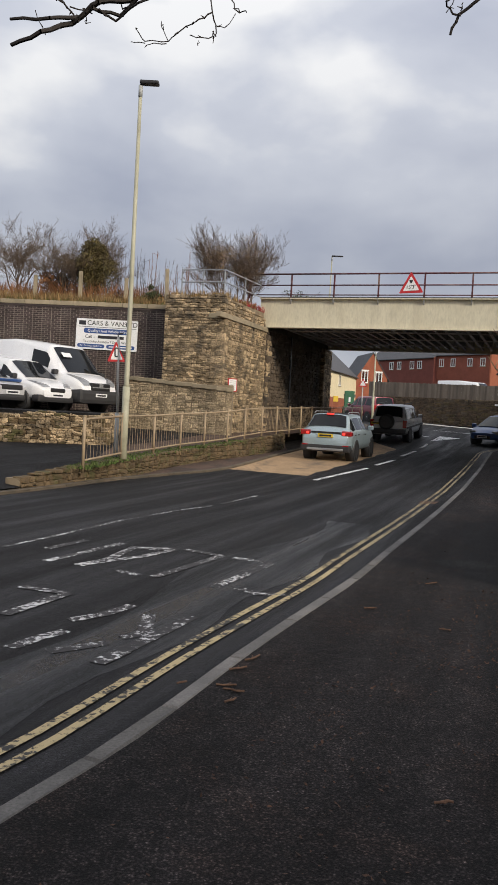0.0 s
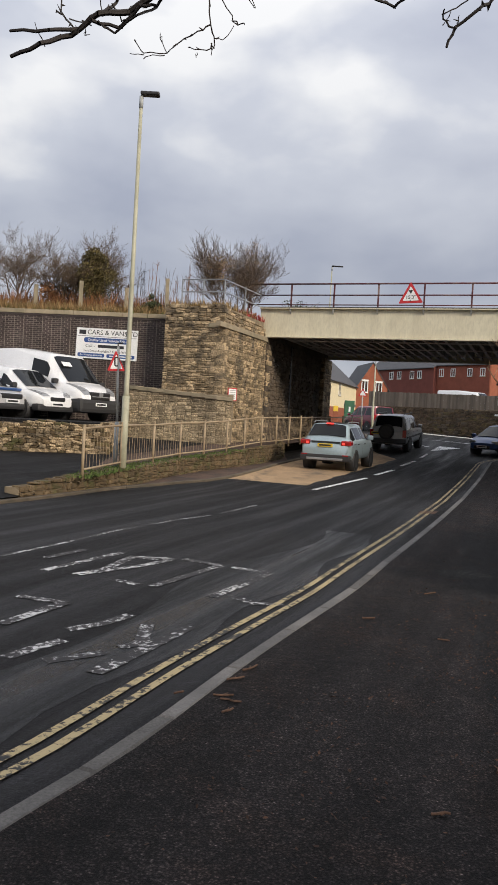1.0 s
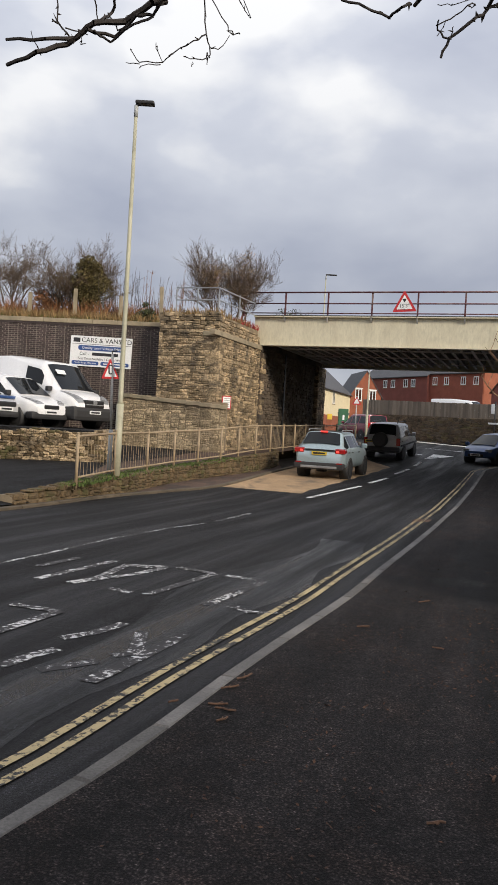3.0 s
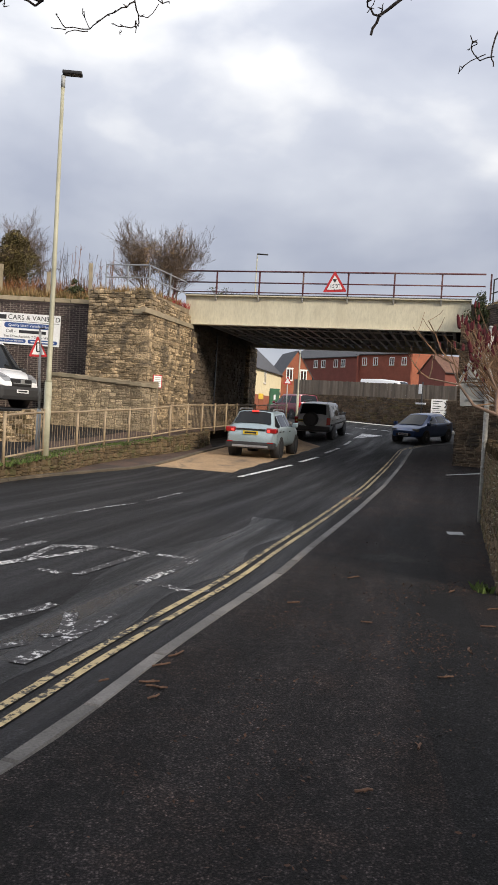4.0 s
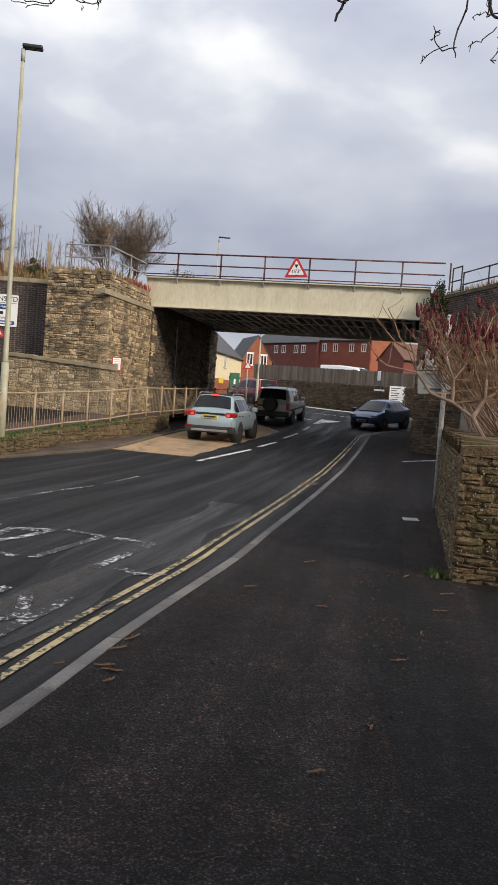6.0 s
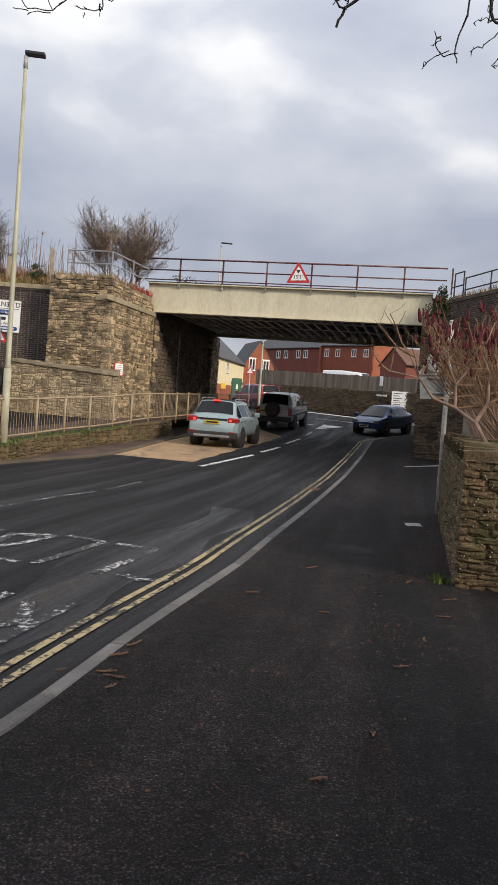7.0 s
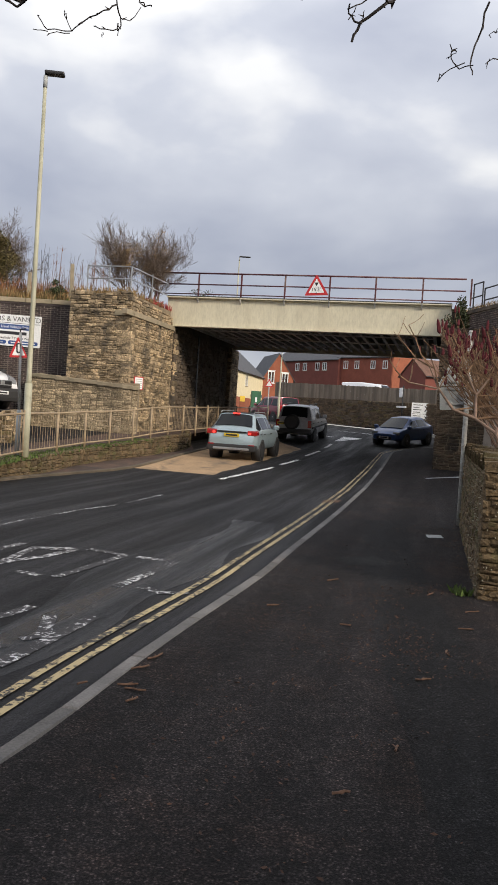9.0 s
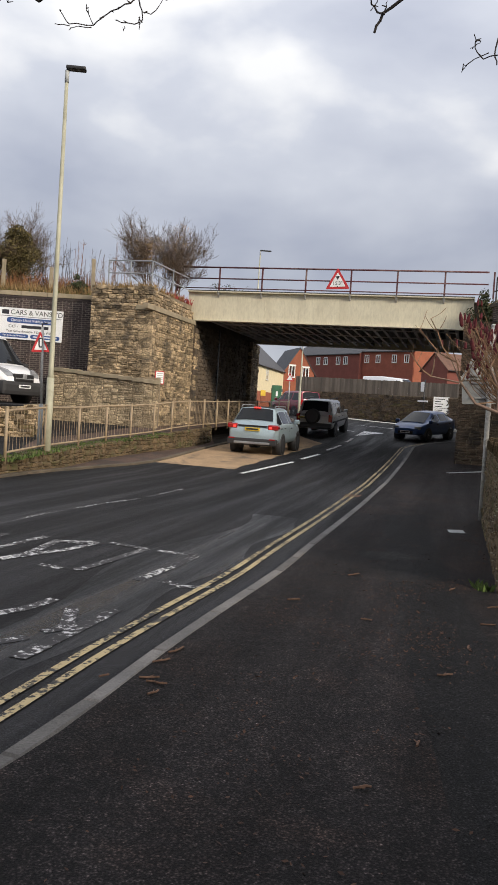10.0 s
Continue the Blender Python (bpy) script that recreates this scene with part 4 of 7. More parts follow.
stroke([(1.9, 41.9), (4.85, 41.2), (5.9, 40.6), (7.1, 44.6), (9.4, 42.6)][:3], 0.16, M_WHITE, "edge_line", "white line across the side road mouth", 0.008)
stroke([(7.0, 44.9), (9.45, 42.7)], 0.2, M_WHITE, "edge_line", "white give-way line at the junction", 0.008)
stroke([(10.7, 47.6), (12.4, 45.8)], 0.2, M_WHITE, "edge_line", "white give-way line at the junction", 0.008)
bm = bmesh.new()
vs = [bm.verts.new((x, y, road_z(x, y) + 0.008)) for x, y in ((9.0, 40.4), (11.1, 42.7), (10.2, 43.4))]
bm.faces.new(vs)
tagged(part("give_way_triangle", bm, M_WHITE), "white painted triangle on the junction", "road marking", kind="structure")
# kerbed edge of the far footway, its sunlight put into a pale colour
stroke([(9.2, 60.4), (11.0, 57.4), (13.2, 53.8), (16.2, 50.4), (19.5, 46.8)], 1.1, M_PALE, "edge_band", "concrete channel along the far kerb, sunlight put into its pale colour", 0.03)
bm = bmesh.new()
prism(bm, [(13.2, 47.9), (14.2, 50.6), (16.4, 51.4), (19.0, 49.4), (20.0, 47.2), (17.0, 46.6)], 0.9, 1.24)
tagged(part("traffic_island", bm, M_PALE), "low pale concrete kerbed island in the junction", "traffic island", kind="structure")
# buff high-grip surfacing by the pier
bm = bmesh.new()
lk = [p for p in LKERB if 22.3 < p[1] < 45]
inn = [np.array([min(1.5 + (p[1] - 22.4) * 0.37 + 0.05 * math.sin(p[1] * 3.1), p[0] + max(0.12, 3.3 * (1 - max(0, p[1] - 35) / 8))), p[1] - 0.7]) for p in lk]
sheet(bm, lk, inn, lambda x, y: road_z(x, y) + 0.004, 3)
tagged(part("buff_surfacing", bm, M_BUFF), "worn sandy buff patch of road surfacing by the kerb", "road", kind="structure")

# ---- guard railing ----
railing = thing("guard_railing", "tan painted steel pedestrian guard railing on the low wall", "railing")
stations = [(-3.41, 17.0), (-2.93, 19.0), (-2.44, 21.2), (-1.9, 23.0), (-1.31, 24.5), (-0.67, 25.9), (-0.12, 27.2), (0.47, 28.8), (1.04, 30.5), (1.6, 32.2), (2.16, 34.0), (2.75, 36.0), (3.33, 38.0), (3.95, 40.0), (4.86, 42.5), (5.6, 44.5), (6.4, 46.4)]
for i, (x, y) in enumerate(stations):
    z = verge_z(x, y)
    bm = bmesh.new()
    tube(bm, [(x, y, z - 0.12), (x, y, z + 1.05)], 0.034, 8)
    tube(bm, [(x, y, z + 1.05), (x, y, z + 1.08)], [0.042, 0.03], 8)
    part("post", bm, M_BUFF_RAIL, railing, smooth=False)
    if i + 1 == len(stations):
        break
    x2, y2 = stations[i + 1]
    z2 = verge_z(x2, y2)
    for h, r in ((1.0, 0.026), (0.14, 0.022)):
        bm = bmesh.new()
        tube(bm, [(x, y, z + h), (x2, y2, z2 + h)], r, 6)
        part("rail", bm, M_BUFF_RAIL, railing)
    n = max(3, int(math.hypot(x2 - x, y2 - y) / 0.165))
    for k in range(1, n):
        f = k / n
        bm = bmesh.new()
        tube(bm, [(x + (x2 - x) * f, y + (y2 - y) * f, z + (z2 - z) * f + h0) for h0 in (0.14, 1.0)], 0.0055, 4)
        part("bar", bm, M_BUFF_RAIL, railing)


# ---- lamps and signs ----
def street_lamp(at, height, lean, label, arm=0.5, mat=M_LAMP):
    root = thing("street_lamp", label, "street lamp", at)
    bm = bmesh.new()
    tube(bm, [(0, 0, -0.1), (0, 0, 0.9), (0, 0, 1.75)], 0.085, 12)
    part("base", bm, mat, root)
    bm = bmesh.new()
    tube(bm, [(0, 0, 1.72), (0, 0, 1.82), (lean * 0.4, 0, height * 0.5), (lean, 0, height - 0.25)], [0.085, 0.06, 0.052, 0.04], 12)
    part("column", bm, mat, root)
    bm = bmesh.new()
    tube(bm, [(lean, 0, height - 0.27), (lean, 0, height)], 0.048, 10)
    part("collar", bm, M_SIGN_BACK, root)
    bm = bmesh.new()
    tube(bm, [(lean, 0, height - 0.02), (lean, 0, height + 0.05), (lean + arm * 0.4, 0, height + 0.06)], 0.03, 8)
    box(bm, lean - 0.02, lean + arm, -0.11, 0.11, height + 0.02, height + 0.10, 0.03)
    part("lantern", bm, M_BLACK, root, "flat black lantern")
    return root


street_lamp(pose(-2.89, 19.05, 0.3), 8.66, 0.0, "tall pale green street lamp with a flat black lantern", 0.42)
street_lamp(pose(7.83, 52.0, 1.24), 4.6, 0.0, "slim pale street lamp beyond the bridge", -0.9)
street_lamp(pose(5.39, 60.0, 1.5), 11.7, 0.05, "tall far street lamp rising behind the railway deck", 0.8)


def letters(text, size, mat, parent, m, name="lettering", align="CENTER"):
    cu = bpy.data.curves.new("tmp_text", "FONT")
    cu.body, cu.size, cu.align_x, cu.align_y = text, size, align, "CENTER"
    cu.extrude = 0.002
    tmp = new("tmp_text", cu)
    bpy.context.view_layer.update()
    me = bpy.data.meshes.new_from_object(tmp.evaluated_get(bpy.context.evaluated_depsgraph_get()))
    bpy.data.objects.remove(tmp)
    me.name = name
    me.materials.clear()
    me.materials.append(mat)
    ob = new(name, me)
    ob.parent = parent
    ob.matrix_basis = m
    return ob


def plate(name, outline, thick, mat, parent, m=None, y=0.0, label=""):
    """A flat plate in the local xz plane, its face to -y."""
    bm = bmesh.new()
    t = bmesh.new()
    f = t.faces.new([t.verts.new((x, y, z)) for x, z in outline])
    r = bmesh.ops.extrude_face_region(t, geom=[f])
    bmesh.ops.translate(t, verts=[v for v in r["geom"] if isinstance(v, bmesh.types.BMVert)], vec=(0, thick, 0))
    bmesh.ops.recalc_face_normals(t, faces=t.faces[:])
    add_in(bm, t, m)
    return part(name, bm, mat, parent, label)


def rounded(pts, r, n=4):
    """An outline with its corners rounded."""
    out = []
    for i, p in enumerate(pts):
        p, a, b = np.array(p, float), np.array(pts[i - 1], float), np.array(pts[(i + 1) % len(pts)], float)
        u, v = (a - p) / np.linalg.norm(a - p), (b - p) / np.linalg.norm(b - p)
        for k in range(n + 1):
            t = k / n
            out.append(tuple((1 - t) ** 2 * (p + u * r) + 2 * t * (1 - t) * p + t * t * (p + v * r)))
    return out


UP = Matrix.Rotation(radians(90), 4, "X")


def triangle_sign(root, w, m, red=0.16):
    h = w * 0.88
    plate("border", rounded([(-w / 2, 0), (w / 2, 0), (0, h)], w * 0.07), 0.02, M_SIGN_RED, root, m)
    k = 1 - red * 2.2
    c = h * 0.345
    inner = [(-w / 2 * k, c - c * k), (w / 2 * k, c - c * k), (0, c + (h - c) * k)]
    plate("face", rounded(inner, w * 0.05), 0.004, M_SIGN_WHITE, root, m, -0.006)


# height warning on the parapet
hw = thing("height_warning_sign", "red-bordered triangular height warning sign hung on the bridge parapet", "sign", wall_frame(BL, -20) @ Matrix.Translation((5.72, -0.14, 6.41)) @ Matrix.Rotation(radians(-2.5), 4, "Y"))
triangle_sign(hw, 0.93, Matrix.Identity(4), 0.15)
letters("15'3\"", 0.19, M_INK, hw, Matrix.Translation((0.0, -0.009, 0.22)) @ UP)
plate("arrow", [(-0.085, 0.49), (0.085, 0.49), (0, 0.35)], 0.003, M_INK, hw, None, -0.009)
plate("arrow", [(-0.03, 0.07), (0.03, 0.07), (0, 0.12)], 0.003, M_INK, hw, None, -0.009)
for dx in (-0.3, 0.3):
    bm = bmesh.new()
    box(bm, dx - 0.02, dx + 0.02, 0.015, 0.09, 0.02, 0.06)
    part("clip", bm, M_GREY_METAL, hw)

# warning sign by the railing
ws = thing("road_narrows_sign", "small red-bordered triangular warning sign on a grey post", "sign", pose(-3.12, 19.35, 0.33))
bm = bmesh.new()
tube(bm, [(0, 0, -0.1), (0, 0, 1.1)], 0.05, 10)
part("post_base", bm, M_SIGN_BACK, ws)
bm = bmesh.new()
tube(bm, [(0, 0, 1.05), (-0.06, 0, 2.88)], 0.03, 10)
part("post", bm, M_POST, ws)
bm = bmesh.new()
tube(bm, [(-0.06, 0, 2.85), (-0.07, 0, 2.95), (0.05, 0, 2.97)], 0.018, 8)
part("lamp_arm", bm, M_BLACK, ws)
ms = Matrix.Translation((-0.07, -0.05, 2.3)) @ Matrix.Rotation(radians(50), 4, "Z") @ Matrix.Rotation(radians(-4), 4, "Y")
triangle_sign(ws, 0.54, ms, 0.13)
plate("symbol", rounded([(-0.07, 0.1), (0.07, 0.1), (0.07, 0.33), (-0.07, 0.33)], 0.05), 0.003, M_INK, ws, ms, -0.009)
plate("symbol", rounded([(-0.03, 0.13), (0.03, 0.13), (0.03, 0.3), (-0.03, 0.3)], 0.02), 0.003, M_SIGN_WHITE, ws, ms, -0.012)

# small notice on the pier
ns = thing("notice_plate", "small white notice with a red edge fixed to the stone pier", "sign", wall_frame(PIER + V * 0.1 + U * 0.1, 30) @ Matrix.Translation((0.05, -0.1, 2.3)))
plate("border", rounded([(0, 0), (0.36, 0), (0.36, 0.46), (0, 0.46)], 0.03), 0.03, M_SIGN_RED, ns)
plate("face", [(0.03, 0.03), (0.33, 0.03), (0.33, 0.43), (0.03, 0.43)], 0.004, M_SIGN_WHITE, ns, None, -0.006)
for i in range(5):
    plate("bar", [(0.06, 0.36 - i * 0.07), (0.3, 0.36 - i * 0.07), (0.3, 0.385 - i * 0.07), (0.06, 0.385 - i * 0.07)], 0.003, M_SIGN_BACK, ns, None, -0.009)

# dealer's board on the brick wall
bd = thing("dealer_board", "large white vehicle dealer's board with blue bands on the brick wall", "sign", wall_frame(BW + BDIR * 3.65, -6) @ Matrix.Translation((0, -0.07, 3.66)) @ Matrix.Rotation(radians(1.0), 4, "Y"))
plate("panel", rounded([(0, 0), (2.36, 0), (2.36, 1.14), (0, 1.14)], 0.02), 0.03, M_SIGN_WHITE, bd)
plate("rule", [(0.05, 0.83), (2.31, 0.83), (2.31, 0.845), (0.05, 0.845)], 0.003, M_INK, bd, None, -0.005)
plate("bar", [(0.1, 0.9), (0.36, 0.9), (0.36, 1.06), (0.1, 1.06)], 0.003, M_INK, bd, None, -0.005)
letters("CARS & VANS", 0.25, M_INK, bd, Matrix.Translation((1.18, -0.006, 0.98)) @ UP)
letters("LTD", 0.25, M_INK, bd, Matrix.Translation((2.12, -0.006, 0.98)) @ UP)
plate("band", rounded([(0.3, 0.6), (2.1, 0.6), (2.1, 0.79), (0.3, 0.79)], 0.09), 0.004, M_SIGN_BLUE, bd, None, -0.006)
letters("Quality Used Vehicle Sales", 0.14, M_SIGN_WHITE, bd, Matrix.Translation((1.2, -0.009, 0.695)) @ UP)
letters("Call -", 0.17, M_INK, bd, Matrix.Translation((0.55, -0.006, 0.47)) @ UP)
plate("bar", [(0.85, 0.42), (1.85, 0.42), (1.85, 0.53), (0.85, 0.53)], 0.003, M_INK, bd, None, -0.005)
letters("Test Drive Available 7 Days a Week", 0.12, M_INK, bd, Matrix.Translation((1.18, -0.006, 0.29)) @ UP)
for x0, x1 in ((0.08, 1.12), (1.2, 2.28)):
    plate("band", rounded([(x0, 0.06), (x1, 0.06), (x1, 0.2), (x0, 0.2)], 0.065), 0.004, M_SIGN_BLUE, bd, None, -0.006)
letters("Part Exchange Welcome", 0.085, M_SIGN_WHITE, bd, Matrix.Translation((0.6, -0.009, 0.13)) @ UP)
plate("bar", [(1.3, 0.11), (2.18, 0.11), (2.18, 0.15), (1.3, 0.15)], 0.003, M_SIGN_WHITE, bd, None, -0.009)

# direction sign and its neighbours by the far wall
js = thing("direction_sign", "white direction sign with black arrows by the far wall", "sign", fat @ Matrix.Translation((12.0, -0.5, 1.4)) @ Matrix.Rotation(radians(30), 4, "Z"))
plate("panel", rounded([(0, 0.5), (1.2, 0.5), (1.2, 1.85), (0, 1.85)], 0.05), 0.03, M_SIGN_WHITE, js)
plate("rule", [(0.03, 1.1), (1.17, 1.1), (1.17, 1.12), (0.03, 1.12)], 0.003, M_INK, js, None, -0.005)
for i, (z, w) in enumerate(((1.68, 0.62), (1.52, 0.4), (1.36, 0.55), (1.2, 0.45), (0.95, 0.5), (0.8, 0.4), (0.6, 0.8))):
    plate("bar", [(0.1, z), (0.1 + w, z), (0.1 + w, z + 0.05), (0.1, z + 0.05)], 0.003, M_INK, js, None, -0.005)
for z, s in ((1.47, 0.19), (0.86, 0.11)):
    plate("arrow", [(0.82, z - s), (0.9, z - s), (1.05, z), (0.9, z + s), (0.82, z + s), (0.96, z)], 0.003, M_INK, js, None, -0.005)
for x in (0.2, 1.0):
    bm = bmesh.new()
    tube(bm, [(x, 0.06, -0.1), (x, 0.06, 1.8)], 0.035, 8)
    part("post", bm, M_GREY_METAL, js)
ml = thing("sign_post", "slim dark post with a white lantern sign and crossed arms", "sign post", fat @ Matrix.Translation((11.3, -0.55, 1.35)))
bm = bmesh.new()
tube(bm, [(0, 0, -0.1), (0.0, 0, 3.0)], 0.05, 8)
part("post", bm, M_BLACK, ml)
bm = bmesh.new()
box(bm, -0.28, 0.0, -0.06, 0.06, 2.2, 2.85, 0.04)
box(bm, -0.45, 0.3, -0.05, 0.05, 1.5, 1.62, 0.02)
part("lantern", bm, M_SIGN_WHITE, ml, "white lantern box and arms")
ts = thing("road_narrows_sign", "triangular warning sign seen beside the far lamp", "sign", pose(7.15, 52.2, 1.25) @ Matrix.Rotation(radians(-10), 4, "Z"))
bm = bmesh.new()
tube(bm, [(0, 0.04, -0.1), (0, 0.04, 2.9)], 0.04, 8)
part("post", bm, M_GREY_METAL, ts)
triangle_sign(ts, 0.6, Matrix.Translation((0, 0, 2.35)))
bl = thing("bollard", "slim brown marker post by the far wall", "post", fat @ Matrix.Translation((3.6, -0.4, 1.4)))
bm = bmesh.new()
tube(bm, [(0, 0, -0.1), (0, 0, 1.1), (0, 0, 1.14)], [0.06, 0.06, 0.03], 8)
part("post", bm, M_FENCE, bl)

# leaning sign post by the garden wall, its plates seen from behind
gp = thing("sign_post", "white sign post with the grey backs of two signs", "sign post", pose(5.2, 13.25, 0.0) @ Matrix.Rotation(radians(-0.4), 4, "Y"))
bm = bmesh.new()
tube(bm, [(0, 0, -0.1), (0, 0, 1.6), (0, 0, 3.25)], 0.042, 12)
tube(bm, [(0, 0, 3.25), (0, 0, 3.29)], [0.052, 0.03], 12)
part("post", bm, M_POST, gp, "chipped white-grey painted post")
gm = Matrix.Translation((0.03, 0.09, 0)) @ Matrix.Rotation(radians(-4), 4, "Y")
plate("triangle_plate", rounded([(-0.36, 2.36), (0.38, 2.36), (0.02, 3.0)], 0.05), 0.006, M_SIGN_BACK, gp, gm)
plate("square_plate", rounded([(-0.32, 1.96), (0.36, 1.96), (0.36, 2.34), (-0.32, 2.34)], 0.03), 0.006, M_SIGN_BACK, gp, gm)
for z in (2.42, 2.3, 2.05):
    bm = bmesh.new()
    box(bm, -0.32, 0.34, 0.055, 0.088, z - 0.015, z + 0.015, 0.004)
    part("channel", bm, M_GREY_METAL, gp)
pp = thing("wooden_post", "old pale leaning post among the stems behind the garden wall", "post", pose(6.4, 14.0, 0.0))
bm = bmesh.new()
box(bm, -0.06, 0.06, -0.06, 0.06, -0.1, 3.0, 0.015)
part("post", bm, M_CONCRETE, pp)

# ---- garden wall beside the footway ----
gw = thing("wall_garden", "mossy dry stone garden wall with lichen, ending beside the footway", "wall", kind="structure")
GA = np.array([3.19, 7.5])
GDIR = 70.5
at = wall_frame(GA, GDIR)
LW = 5.9
bm = bmesh.new()
box(bm, 0.004, LW, -0.472, -0.006, -0.1, 1.2, 0, at)
part("core", bm, M_MOSS_STONE, gw)
# long face towards the road, seen from the footway
stone_face(gw, wall_frame(GA + dir2(GDIR) * LW, GDIR + 180) @ Matrix.Identity(4), LW, -0.02, 1.24, 0.085, 0.2, MOSSY, M_MOSS_STONE, gap=0.004, depth=0.2, proud=0.025)
# the end face
stone_face(gw, wall_frame(GA + dir2(GDIR - 90) * -0.02, GDIR - 90), 0.49, -0.02, 1.27, 0.06, 0.2, MOSSY, M_MOSS_STONE, gap=0.0, depth=0.25, proud=0.02, tilt=3)
for i in range(26):
    bm_x = i * 0.23
    share("coping_stone", rng.choice(MOSSY), gw, at @ Matrix.Translation((bm_x + 0.1, -0.23, 1.27 + rng.uniform(-0.03, 0.03))) @ Matrix.Rotation(radians(rng.uniform(-8, 8)), 4, "X") @ Matrix.Diagonal((0.22, 0.5, rng.uniform(0.15, 0.22), 1)))
for i in range(120):
    # lichen discs on the end face and the road face
    if i < 80:
        m = wall_frame(GA, GDIR - 90) @ Matrix.Translation((rng.uniform(0.02, 0.46), -0.036, rng.uniform(0.1, 1.25)))
    else:
        m = wall_frame(GA + dir2(GDIR) * LW, GDIR + 180) @ Matrix.Translation((rng.uniform(3.5, 5.8), -0.036, rng.uniform(0.1, 1.2)))
    k = rng.uniform(0.002, 0.008)
    bm = bmesh.new()
    f = [bm.verts.new((k * rng.uniform(0.6, 1.2) * math.cos(a * math.pi / 4), -0.004, k * rng.uniform(0.6, 1.2) * math.sin(a * math.pi / 4))) for a in range(8)]
    r = bmesh.ops.extrude_face_region(bm, geom=[bm.faces.new(f)])
    bmesh.ops.translate(bm, verts=[v for v in r["geom"] if isinstance(v, bmesh.types.BMVert)], vec=(0, 0.03, 0))
    bmesh.ops.recalc_face_normals(bm, faces=bm.faces[:])
    ob = part("lichen_spot", bm, M_LICHEN, gw)
    ob.matrix_basis = m
gpost = thing("gate_post", "dark wooden gate post beside the garden wall", "post", pose(3.78, 7.35, 0.0))
bm = bmesh.new()
box(bm, -0.06, 0.08, -0.07, 0.07, -0.1, 1.05, 0.012)
part("post", bm, M_BLACK, gpost)


# ---- houses beyond the bridge ----
def wall_window(parent, m, w, h, bars=1, arch=False):
    """A window with frame, panes and sill, standing in a wall whose face looks to -y in m."""
    root = new("window")
    root.parent = parent
    root.matrix_basis = m
    bm = bmesh.new()
    t = 0.13
    box(bm, -w / 2, w / 2, -0.04, 0.06, 0, t)
    box(bm, -w / 2, w / 2, -0.04, 0.06, h - t, h)
    for x in [-w / 2 + t / 2, w / 2 - t / 2] + [-w / 2 + w * (i + 1) / (bars + 1) for i in range(bars)]:
        box(bm, x - t / 2, x + t / 2, -0.038, 0.058, t, h - t)
    part("frame", bm, M_UPVC, root)
    bm = bmesh.new()
    box(bm, -w / 2 + 0.02, w / 2 - 0.02, 0.0, 0.02, 0.02, h - 0.02)
    part("pane", bm, M_PANE, root)
    bm = bmesh.new()
    box(bm, -w / 2 - 0.08, w / 2 + 0.08, -0.1, 0.05, -0.08, 0.0)
    if arch:
        box(bm, -w / 2 - 0.1, w / 2 + 0.1, -0.03, 0.05, h, h + 0.15)
    part("sill", bm, M_CONCRETE if not arch else M_UPVC, root)
    return root


def house(label, at, length, depth, base, eave, ridge, wall_mat, windows=(), gable_front=False, roof_mat=M_SLATE, over=0.3):
    """A house: front to -y from x = 0 to length; its ridge runs along x, or along y for a gable front."""
    root = thing("house", label, "house", at)
    bm = bmesh.new()
    if gable_front:
        prof = [(0, base), (length, base), (length, eave), (length / 2, ridge), (0, eave)]
        t = bmesh.new()
        f = t.faces.new([t.verts.new((x, 0, z)) for x, z in prof])
        ext = (0, depth, 0)
    else:
        prof = [(0, base), (depth, base), (depth, eave), (depth / 2, ridge), (0, eave)]
        t = bmesh.new()
        f = t.faces.new([t.verts.new((0, y, z)) for y, z in prof])
        ext = (length, 0, 0)
    r = bmesh.ops.extrude_face_region(t, geom=[f])
    bmesh.ops.translate(t, verts=[v for v in r["geom"] if isinstance(v, bmesh.types.BMVert)], vec=ext)
    bmesh.ops.recalc_face_normals(t, faces=t.faces[:])
    add_in(bm, t)
    part("wall", bm, wall_mat, root)
    span = (length if gable_front else depth) / 2
    rise = ridge - eave
    run = depth if gable_front else length
    for side in (0, 1):
        p0, p1 = (-over, eave - rise * over / span), (span, ridge)
        q = [(p0[0], p0[1] + 0.14), (p1[0], p1[1] + 0.14), p1, p0]
        if side:
            q = [(2 * span - x, z) for x, z in q][::-1]
        t = bmesh.new()
        f = t.faces.new([t.verts.new((x, -0.15, z) if gable_front else (-0.15, x, z)) for x, z in q])
        r = bmesh.ops.extrude_face_region(t, geom=[f])
        bmesh.ops.translate(t, verts=[v for v in r["geom"] if isinstance(v, bmesh.types.BMVert)], vec=(0, run + 0.3, 0) if gable_front else (run + 0.3, 0, 0))
        bmesh.ops.recalc_face_normals(t, faces=t.faces[:])
        part("roof_slope", t, roof_mat, root)
    if not gable_front:
        bm = bmesh.new()
        tube(bm, [(-0.1, -over - 0.03, eave - rise * over / span + 0.02), (length + 0.1, -over - 0.03, eave - rise * over / span + 0.02)], 0.07, 6)
        part("gutter", bm, M_BLACK, root)
    for x, z, w, h, bars in windows:
        wall_window(root, Matrix.Translation((x, 0, z)), w, h, bars, gable_front)
    return root


def facing(a, b):
    """A frame at a whose x axis points to b on the plan."""
    return Matrix.Translation((a[0], a[1], 0)) @ Matrix.Rotation(math.atan2(b[1] - a[1], b[0] - a[0]), 4, "Z")


